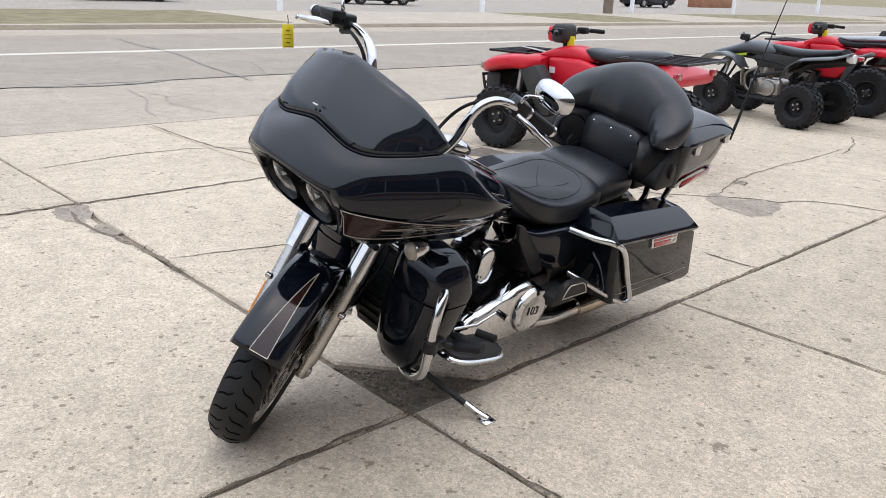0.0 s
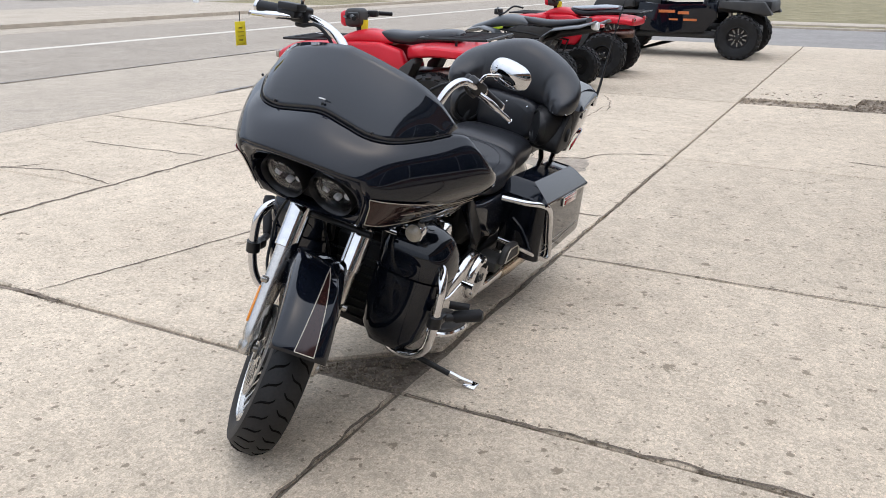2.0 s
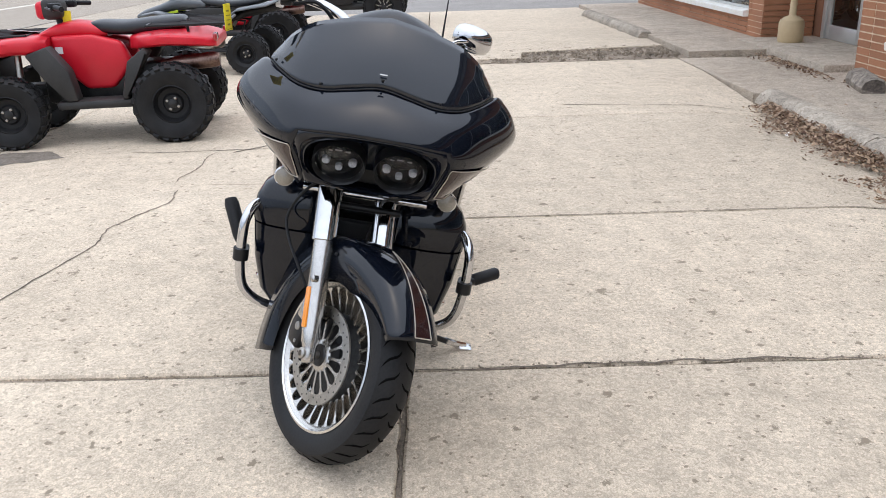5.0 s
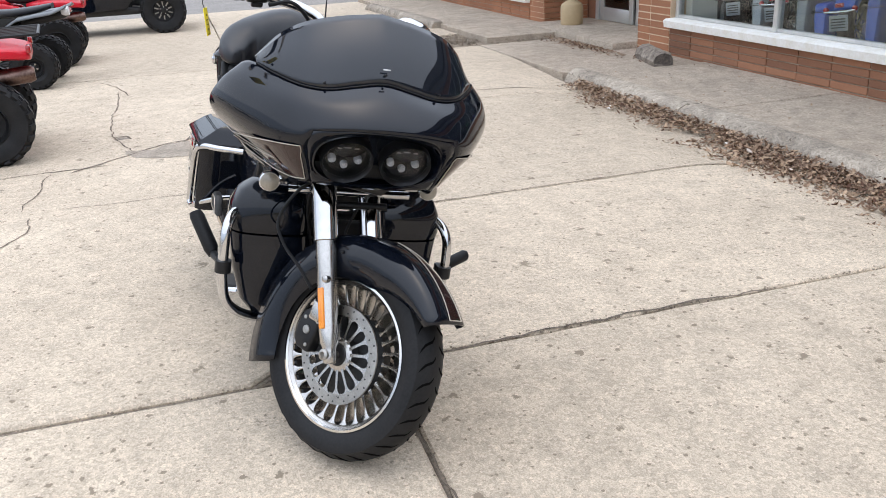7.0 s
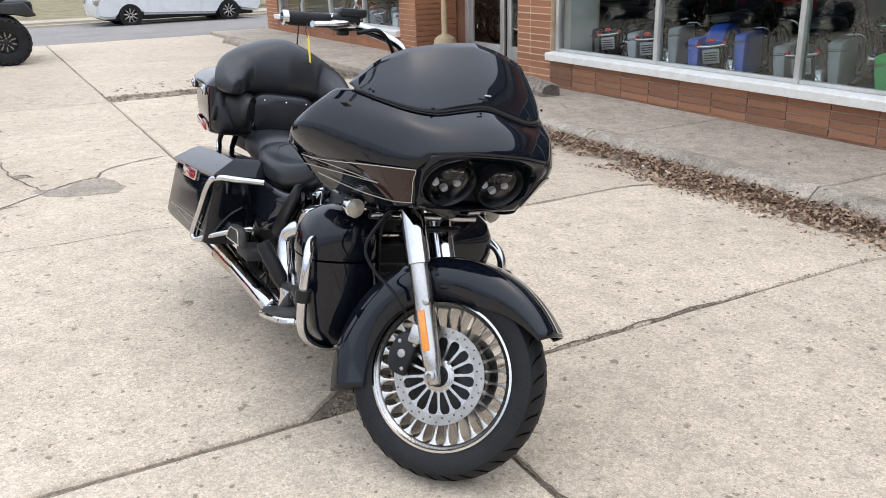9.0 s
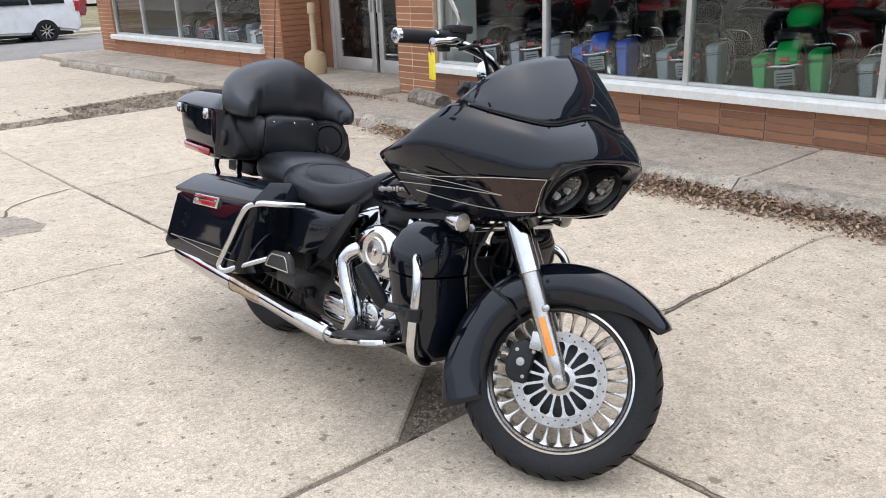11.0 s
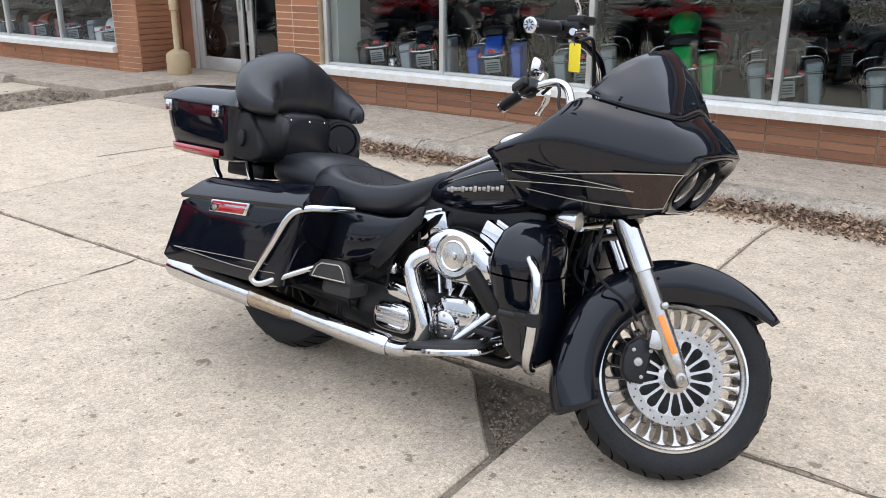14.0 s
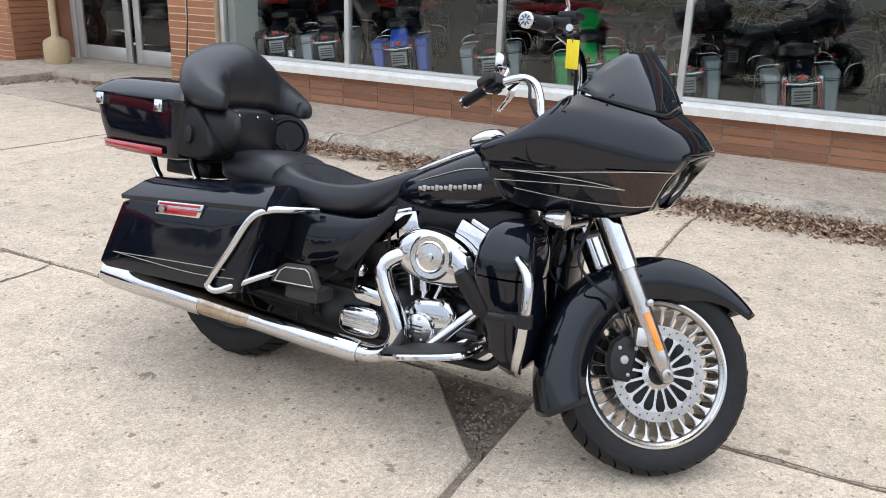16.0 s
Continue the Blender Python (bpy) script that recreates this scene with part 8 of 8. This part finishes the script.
for k in range(9):
    x = 7.4 - k * 1.15
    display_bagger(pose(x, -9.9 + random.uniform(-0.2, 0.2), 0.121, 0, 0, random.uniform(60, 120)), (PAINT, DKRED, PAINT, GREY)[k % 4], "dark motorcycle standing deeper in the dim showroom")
for k in range(8):
    x = 5.3 - k * 1.02 + random.uniform(-0.15, 0.15)
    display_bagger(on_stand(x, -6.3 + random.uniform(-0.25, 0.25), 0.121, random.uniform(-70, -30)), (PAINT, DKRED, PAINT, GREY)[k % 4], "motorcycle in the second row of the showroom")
for x, y, z, a, lab in ((9.75, -7.35, 0.061, 200, "red utility quad bike in the second row of the showroom"), (7.55, -7.15, 0.121, 205, "dark-tyred red quad bike standing inside the showroom"), (4.95, -8.05, 0.121, 195, "red quad bike deep inside the dim showroom")):
    tagged(copy_thing(qa, pose(x, y, z, 0, 0, a)), lab, "quad bike", "quad bikes in the showroom")
for x, y, a, mat, lab in ((13.0, -3.7, 35, WHITE, "white"), (12.1, -3.8, 38, GREY, "dark grey"), (14.1, -3.75, 33, PALE, "pale grey"), (15.2, -3.8, 33, DKRED, "dark red"), (16.6, -4.0, 30, GREY, "dark grey")):
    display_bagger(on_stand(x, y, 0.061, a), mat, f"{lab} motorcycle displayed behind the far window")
for x, y, a, mat, lab in ((10.45, -4.9, 95, PAINT, "black"), (9.75, -6.0, 110, PALE, "pale grey")):
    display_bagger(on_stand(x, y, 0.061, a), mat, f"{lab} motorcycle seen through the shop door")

# ---- dead leaves gathered along the kerb ----
random.seed(7)
verts, faces = [], []


def add_leaf(x, y, z, s):
    a, t, r = random.uniform(0, 6.28), random.uniform(-0.7, 0.7), random.uniform(-0.6, 0.6)
    M = Euler((t, r, a)).to_matrix()
    i = len(verts)
    c = random.uniform(0.1, 0.35)
    for u, v, w in ((-1, 0, c), (-0.3, 0.42, 0), (0.5, 0.32, 0.05), (1, 0, c), (0.5, -0.32, 0.05), (-0.3, -0.42, 0), (0, 0, -0.12)):
        p = M @ Vector((u * s, v * s, w * s)) + Vector((x, y, z))
        verts.append(tuple(p))
    for k in range(6):
        faces.append((i + k, i + (k + 1) % 6, i + 6))


for k in range(20000):
    x = random.uniform(-6, 6.75)
    wgt = max(0.0, 0.5 + 1.1 * noise.noise(Vector((x * 1.3, 2, 0))))
    if random.random() > 0.35 + wgt:
        continue
    d = abs(random.gauss(0, 0.06 + 0.17 * wgt))
    if d < 0.55:
        add_leaf(x, -1.225 + d, -0.055 + 0.065 * max(0, 1 - d / 0.3) * random.random() + 0.03 * min(1, d / 0.5) + 0.006, random.choice((0.008, 0.011, 0.015, 0.02, 0.027)) * random.uniform(0.8, 1.2))
for k in range(3200):
    x, d = random.uniform(0.2, 4.3), abs(random.gauss(0, 0.26))
    if d < 0.75 * (0.75 + 0.5 * noise.noise(Vector((x * 2.2, 5, 0)))):
        add_leaf(x, -1.225 + d, -0.066 + 0.07 * min(1, max(0, d - 0.15) / 0.7) + 0.05 * max(0, 1 - d / 0.35) * random.random(), random.choice((0.010, 0.014, 0.02, 0.028)) * random.uniform(0.8, 1.2))
for k in range(500):
    x = random.choice((random.gauss(9.3, 0.5), random.gauss(8.6, 0.4)))
    add_leaf(x, -2.36 + abs(random.gauss(0, 0.12)), 0.02, random.uniform(0.012, 0.03))
for k in range(160):
    add_leaf(random.uniform(-2, 7), random.uniform(-2.7, -1.5), 0.028, random.uniform(0.008, 0.02))
me = bpy.data.meshes.new("dead_leaves")
me.from_pydata(verts, [], faces)
me.materials.append(LEAF)
lv_ob = new("dead_leaves", me)
tagged(lv_ob, "drift of brown dead leaves along the crumbling kerb", "leaves", kind="stuff")


# ---- paving slabs ----
lot = thing("pavement", "weathered pale concrete slabs with dirty open joints and cracks", "pavement", kind="structure")


def slab(corners, parent, material, z=0.0, gap=0.0085, thick=0.12, zf=None, name="concrete_slab", amp=0.008):
    """One slab with a ragged outline; corners run anticlockwise."""
    pts = []
    n = len(corners)
    for i in range(n):
        p, q = corners[i], corners[(i + 1) % n]
        run = wobble(p, q, 0.12, amp, 3.0)
        pts += run[:-1]
    c = sum(pts, Vector()) / len(pts)
    ins = []
    m = len(pts)
    for i in range(m):
        a, b, d = pts[i - 1], pts[i], pts[(i + 1) % m]
        t1, t2 = (b - a).normalized(), (d - b).normalized()
        nr = (Vector((-t1.y, t1.x, 0)) + Vector((-t2.y, t2.x, 0)))
        nr = nr.normalized() * min(1.4, 2 / max(0.6, nr.length))
        ins.append(b + nr * (gap + 0.005 * noise.noise(b * 9)))
    f = zf or (lambda x, y: z)
    bm = mesh()
    low = [bm.verts.new((p.x, p.y, -thick)) for p in ins]
    rim = [bm.verts.new((p.x, p.y, -0.009)) for p in ins]
    top = [bm.verts.new(((p + (c - p).normalized() * 0.010).x, (p + (c - p).normalized() * 0.010).y, 0.0)) for p in ins]
    for A, B in ((low, rim), (rim, top)):
        for i in range(m):
            bm.faces.new((A[i], A[(i + 1) % m], B[(i + 1) % m], B[i]))
    bmesh.ops.triangle_fill(bm, use_beauty=True, edges=[bm.edges.get((top[i], top[(i + 1) % m])) for i in range(m)])
    if zf:
        for co, no in [((0, q, 0), (0, 1, 0)) for q in (-1.05, -0.9, -0.78, -0.65, -0.5, -0.35)] + [((q, 0, 0), (1, 0, 0)) for q in (7.2, 7.6, 8.1, 8.6)]:
            bmesh.ops.bisect_plane(bm, geom=list(bm.verts) + list(bm.edges) + list(bm.faces), plane_co=co, plane_no=no)
    for v in bm.verts:
        v.co.z += f(v.co.x, v.co.y)
    return part(name, bm, material, parent, smooth=False)


def fall(x, y):
    """The lot dips towards the kerb."""
    k = max(0.0, min(1.0, (-0.35 - y) / 0.85))
    far = max(0.0, min(1.0, (8.6 - x) / 1.4))
    return -0.075 * k * k * (3 - 2 * k) * far


# row beside the kerb
XA = [-12, -8.6, -5.2, -1.8, 0.05, 1.76, 3.55, 6.4, 9.88]
for a, b in zip(XA, XA[1:]):
    ys = [(-1.22, -0.35), (-0.35, 2.03)]
    slab([(a, -1.22), (b, -1.22), (b, -0.78), (b, -0.35), (b, 2.03), (a, 2.03), (a, -0.35), (a, -0.78)], lot, PAVE, zf=fall)
slab([(11.3, -1.4), (14.1, -1.4), (14.1, 2.03), (10.4, 2.03), (10.38, 0.75), (11.0, 0.68), (11.2, -0.3)], lot, PAVE)
slab([(14.1, -1.4), (18.85, -1.4), (18.85, 2.03), (14.1, 2.03)], lot, PAVE)
# middle row, where the corner under the machine is broken out and cracks run through
slab([(1.78, 2.52), (2.17, 2.05), (4.38, 2.03), (6.2, 2.03), (9.9, 2.03), (9.95, 5.2), (5.6, 5.45), (4.45, 5.45), (1.84, 5.43), (1.80, 4.12)], lot, PAVE, gap=0.008)
slab([(9.9, 2.03), (14.1, 2.03), (14.1, 5.1), (9.95, 5.2)], lot, PAVE)
slab([(14.1, 2.03), (18.85, 2.03), (18.85, 5.0), (14.1, 5.1)], lot, PAVE)
XB = [-12, -8.6, -5.2, -1.7, 1.76]
for a, b in zip(XB, XB[1:]):
    slab([(a, 2.03), (b, 2.03), (b + (0.04 if b > 1 else 0), 5.43), (a, 5.43)], lot, PAVE)
# dirt and gravel that fill the broken corner
bm = mesh()
G = []
for i in range(24):
    f = i / 23
    G.append([(1.755 + (0.42 * (1 - g_ / 23)) * f, 2.05 + 0.46 * (g_ / 23), -0.010 + 0.008 * noise.noise(Vector((f * 7, g_ * 0.3, 2))) - 0.012 * (1 - f)) for g_ in range(24)])
sheet(bm, G)
tagged(part("dirt_patch", bm, LOAM), "dark dirt filling the broken slab corner", "dirt", kind="stuff")
# drive apron beside the road
XC = [-12, -8, -4.2, -1.4, 1.85, 3.42, 5.6, 9.95, 14.1, 18.85]
for a, b in zip(XC, XC[1:]):
    ya, yb = (5.43 if a < 5 else 5.45 - 0.057 * (a - 5.6)), (5.43 if b < 5 else 5.45 - 0.057 * (b - 5.6))
    slab([(a, ya), (b, yb), (b, road_y(b, 8.0)), (a, road_y(a, 8.0))], lot, PAVE)
# gravel strip where slabs are gone, by the shop corner
bm = mesh()
G = []
for i in range(40):
    x = 9.80 + 1.65 * i / 39
    G.append([(x, -2.75 + 4.85 * j / 119, -0.03 + 0.035 * noise.noise(Vector((x * 2.3, j * 0.10, 1))) + 0.018 * noise.noise(Vector((x * 9, j * 0.4, 5)))) for j in range(120)])
sheet(bm, G)
tagged(part("gravel_strip", bm, GRAVEL), "broken strip of grey gravel and dirt between slabs", "gravel", kind="stuff")
random.seed(31)
verts, faces = [], []


def add_stone(x, y, z, r):
    """A small chipped stone lying on the ground."""
    i = len(verts)
    a = random.uniform(0, 6.28)
    for k in range(5):
        q = a + 2 * math.pi * k / 5
        verts.append((x + r * math.cos(q) * random.uniform(0.7, 1.2), y + r * math.sin(q) * random.uniform(0.7, 1.2), z - r * 0.3))
    for k in range(4):
        q = a + 0.6 + 2 * math.pi * k / 4
        verts.append((x + 0.62 * r * math.cos(q), y + 0.62 * r * math.sin(q), z + r * random.uniform(0.35, 0.7)))
    for k in range(4):
        faces.append((i + k, i + (k + 1) % 5, i + 5 + k))
        faces.append((i + (k + 1) % 5, i + 5 + (k + 1) % 4, i + 5 + k))
    faces.append((i + 4, i, i + 5))
    faces.append((i + 5, i + 6, i + 7, i + 8))


for k in range(1500):
    add_stone(random.uniform(9.85, 11.4), random.uniform(-2.6, 2.05), -0.022 + 0.012 * random.random(), random.choice((0.010, 0.014, 0.02, 0.03)) * random.uniform(0.8, 1.3))
for k in range(420):
    x = random.uniform(-4, 7)
    add_stone(x, -1.18 + abs(random.gauss(0, 0.10)), -0.062, random.uniform(0.006, 0.016))
for k in range(260):
    f, g_ = random.random(), random.random()
    add_stone(1.77 + 0.40 * f * (1 - g_), 2.06 + 0.44 * g_, -0.009, random.uniform(0.003, 0.008))
for k in range(520):
    if k % 2:
        add_stone(random.uniform(-1.5, 6.2), 2.03 + random.gauss(0, 0.012), 0.0, random.uniform(0.003, 0.007))
    else:
        add_stone(1.765 + random.gauss(0, 0.012), random.uniform(-0.6, 5.3), 0.0, random.uniform(0.003, 0.007))
me = bpy.data.meshes.new("loose_stones")
me.from_pydata(verts, [], faces)
me.materials.append(GRAVEL)
tagged(new("loose_stones", me), "small loose stones and concrete chips along joints and gravel", "stones", kind="stuff")
# walkway along the shop front
walkway = thing("walkway", "old pale concrete walkway slabs along the shop front", "walkway", kind="structure")
XW = [-12, -9.4, -6.9, -4.4, -1.9, 0.55, 2.75, 4.85, 6.92]
for a, b in zip(XW, XW[1:]):
    slab([(a, -2.78), (b, -2.78), (b, -1.475), (a, -1.475)], walkway, WALKC, 0.018, gap=0.012, thick=0.2)
slab([(6.92, -2.78), (8.33, -2.78), (8.33, -2.4), (9.8, -2.4), (9.85, -1.22), (7.21, -1.22), (7.21, -1.475), (6.92, -1.475)], walkway, WALKC, 0.006, thick=0.2)
XV = [10.05, 12.9, 15.8, 18.85]
for a, b in zip(XV, XV[1:]):
    slab([(a, -2.78), (b, -2.78), (b, -1.40), (a, -1.40)], walkway, WALKC, 0.065, thick=0.25)

# ---- cracks, dirt along joints and spalled patches ----
def crack(pts, w, material, name, label, z=0.003):
    """A ragged thin line of dirt along a crack, with side hairs."""
    P = spline([(x, y, 0) for x, y in pts], max(12, int(sum((Vector(b) - Vector(a)).length for a, b in zip(pts, pts[1:])) / 0.035)))
    L, R = [], []
    for i, p in enumerate(P):
        t = P[min(i + 1, len(P) - 1)] - P[max(i - 1, 0)]
        nr = Vector((-t.y, t.x, 0)).normalized()
        q = p + nr * (0.022 * noise.noise(p * 7) + 0.012 * noise.noise(p * 23))
        a = w * (0.35 + 0.75 * abs(noise.noise(p * 5 + Vector((3, 0, 0)))) + 0.5 * abs(noise.noise(p * 31))) * min(1, 0.3 + i / 4, 0.3 + (len(P) - 1 - i) / 4)
        L.append(q + nr * a)
        R.append(q - nr * a)
    bm = mesh()
    sheet(bm, [[(a.x, a.y, z + fall(a.x, a.y)), (b.x, b.y, z + fall(b.x, b.y))] for a, b in zip(L, R)])
    return tagged(part(name, bm, material, smooth=False), label, "crack", kind="stuff")


def spall(pts, material, z=0.0025, seed=1.0):
    """A flat ragged patch where the top of the slab has gone."""
    out = []
    for a, b in zip(pts, pts[1:] + pts[:1]):
        a, b = Vector((*a, 0)), Vector((*b, 0))
        n = max(3, int((b - a).length / 0.025))
        for k in range(n):
            p = a.lerp(b, k / n)
            out.append(p + Vector((noise.noise(p * 14 + Vector((seed, 0, 0))), noise.noise(p * 14 + Vector((0, seed, 5))), 0)) * 0.035)
    bm = mesh()
    V = [bm.verts.new((p.x, p.y, z)) for p in out]
    bmesh.ops.triangle_fill(bm, use_beauty=True, edges=[bm.edges.new((V[i], V[(i + 1) % len(V)])) for i in range(len(V))])
    return tagged(part("spalled_patch", bm, material, smooth=False), "grey spalled patch in the concrete", "patch", kind="stuff")


HAIR = "thin dirt-filled crack in the concrete slab"
for pts, w in (([(1.82, 4.11), (2.6, 3.92)] + [(3.29, 3.78), (3.6, 3.78), (3.88, 3.67), (4.06, 3.6), (4.33, 3.63)], 0.006), ([(4.48, 3.71), (4.71, 3.68), (4.95, 3.64), (5.18, 3.66), (5.39, 3.63)], 0.006), ([(5.47, 4.33), (5.42, 4.05), (5.45, 3.75), (5.44, 3.47), (5.47, 3.23)], 0.008), ([(5.35, 3.5), (5.46, 3.39), (5.72, 3.1), (5.97, 2.83), (6.02, 2.68), (6.23, 2.6), (6.37, 2.39), (6.48, 2.05)], 0.011), ([(8.83, 3.35), (7.94, 3.31), (7.35, 3.33), (6.75, 3.3), (6.25, 3.22), (5.82, 3.08)], 0.0065), ([(6.41, 3.29), (6.43, 3.17), (6.29, 3.10)], 0.014), ([(4.41, 2.39), (4.39, 2.21), (4.41, 2.04)], 0.012), ([(8.53, 3.23), (9.18, 3.38), (9.68, 3.61)], 0.010), ([(4.44, 3.5), (4.41, 3.09), (4.42, 2.76), (4.37, 2.43)], 0.0045), ([(6.96, 0.75), (6.81, 0.09), (6.74, -0.36), (6.71, -0.88)], 0.010), ([(1.93, 6.57), (2.63, 6.7), (3.31, 6.67), (3.73, 6.43)], 0.007), ([(3.46, 7.9), (3.48, 6.68), (3.61, 6.14), (3.5, 5.46)], 0.010), ([(1.74, 5.3), (1.70, 4.95), (1.78, 4.33), (1.79, 3.9)], 0.018)):
    crack(pts, w * 1.15, LOAM, "slab_crack", HAIR)
for pts, w in (([(1.0, 5.44), (1.75, 5.455), (2.5, 5.44), (3.3, 5.43), (4.3, 5.44), (5.5, 5.44)], 0.034), ([(-1.5, 8.01), (1.62, 7.99), (2.8, 7.96), (3.7, 7.95), (4.6, 7.94), (6.2, 7.92), (8.0, 7.92), (10.5, 7.88)], 0.026), ([(2.2, 2.03), (3.2, 2.03), (4.4, 2.035), (6.2, 2.03)], 0.013), ([(1.765, 0.3), (1.77, 1.2), (1.76, 2.0)], 0.015), ([(-1.5, 2.03), (0.0, 2.03), (1.7, 2.035)], 0.014), ([(3.56, -0.9), (3.55, 0.4), (3.55, 2.0)], 0.012), ([(5.6, 5.5), (5.62, 6.5), (5.6, 7.9)], 0.016), ([(5.66, 6.88), (7.3, 6.82), (9.9, 6.78)], 0.018), ([(4.55, 5.5), (4.53, 6.2), (4.5, 6.9)], 0.016)):
    crack(pts, w * 0.6, LOAM, "joint_dirt_line", "ragged dirt along a joint between slabs")
for pts, w in (([(-6, 11.42), (0, 11.33), (3.04, 11.30), (4.42, 11.12), (5.31, 11.28), (7.3, 11.30), (12, 11.2), (20, 11.1)], 0.042), ([(3.2, 11.28), (4.3, 11.05), (5.2, 11.2)], 0.06), ([(4.38, 10.7), (4.22, 9.68), (3.9, 9.0), (3.81, 8.5)], 0.012), ([(4.37, 10.42), (4.55, 9.9), (4.35, 9.37), (4.48, 8.39)], 0.012), ([(4.4, 10.6), (5.0, 9.6), (5.9, 8.5)], 0.010), ([(7.3, 18.0), (7.1, 16.4), (7.02, 14.69), (6.61, 12.84), (6.27, 10.7)], 0.035), ([(7.1, 14.3), (7.5, 12.9), (6.9, 11.4)], 0.012), ([(12, 17.5), (11.4, 14), (11.9, 10.2)], 0.02), ([(1.0, 8.5), (2.0, 8.75), (3.1, 8.6)], 0.012), ([(7.6, 8.12), (8.4, 8.16), (9.3, 8.25), (10.2, 8.12)], 0.07)):
    crack(pts, w * 0.8, TAR, "road_crack", "dark tar-filled crack in the road surface", -0.022)
spall([(5.87, 3.16), (5.62, 3.08), (5.50, 2.88), (5.45, 2.62), (5.60, 2.52), (5.74, 2.56), (5.98, 2.64), (5.96, 2.82), (5.80, 2.95)], SPALL)
spall([(5.05, 5.40), (5.56, 5.40), (5.60, 5.01), (5.35, 4.82), (5.18, 5.17)], OILED, seed=3.0)
spall([(1.66, 5.40), (1.88, 5.40), (1.82, 5.15), (1.70, 4.98), (1.62, 5.2)], SPALL, seed=4.0)
spall([(1.66, 4.82), (1.80, 4.95), (1.83, 4.70), (1.74, 4.66)], SPALL, seed=7.0)
spall([(6.29, 3.25), (6.40, 3.27), (6.42, 3.17), (6.33, 3.14)], SPALL, seed=9.0)

# ---- bricks of the shop front: shared mesh, one object each ----
def brick_mesh(w, h, d, material):
    bm = mesh()
    box(bm, (-w / 2, -d, -h / 2), (w / 2, 0, h / 2), 0.004, 1)
    me = bpy.data.meshes.new("brick")
    bm.to_mesh(me)
    bm.free()
    me.materials.append(material)
    return me


BW = 0.43
SIZES = {}
made = 0
rest = mesh()
random.seed(11)
for x0, x1, z0, z1, y, side in FIELDS:
    narrow = x1 - x0 < 1.0
    co = 0.081 if narrow else CO
    if narrow:
        edges = [x0, x1] if side or x1 - x0 < 0.45 else [x0, x0 + BW, x1]
    else:
        cols = max(1, round((x1 - x0) / BW))
        edges = [x0 + (x1 - x0) * c / cols for c in range(cols + 1)]
    for r in range(int((z1 - z0) / co)):
        for e0, e1 in zip(edges, edges[1:]):
            w, a = e1 - e0, (e0 + e1) / 2
            z = z0 + co * (r + 0.5)
            jit = random.uniform(-0.003, 0.002)
            if side is None:
                m = Matrix.Translation((a, y + jit, z))
            else:
                m = Matrix.Translation((y - jit, a, z)) @ Matrix.Rotation(radians(-90), 4, "Z")
            if side is None and x0 < 8 and a > 0.6 and made < 300:
                key = (round(w, 3), co)
                if key not in SIZES:
                    SIZES[key] = brick_mesh(w - 0.010, co - 0.010, 0.03, BRICK_PIER if narrow else BRICK)
                ob = new("brick", SIZES[key])
                ob.parent, ob.matrix_basis = front, m
                made += 1
            else:
                box(rest, (-w / 2 + 0.005, -0.03, -co / 2 + 0.005), (w / 2 - 0.005, 0, co / 2 - 0.005), 0, 1, m)
tagged(part("far_brick", rest, BRICK_PIER, front, "orange-brown stacked bricks", smooth=False), kind="stuff")
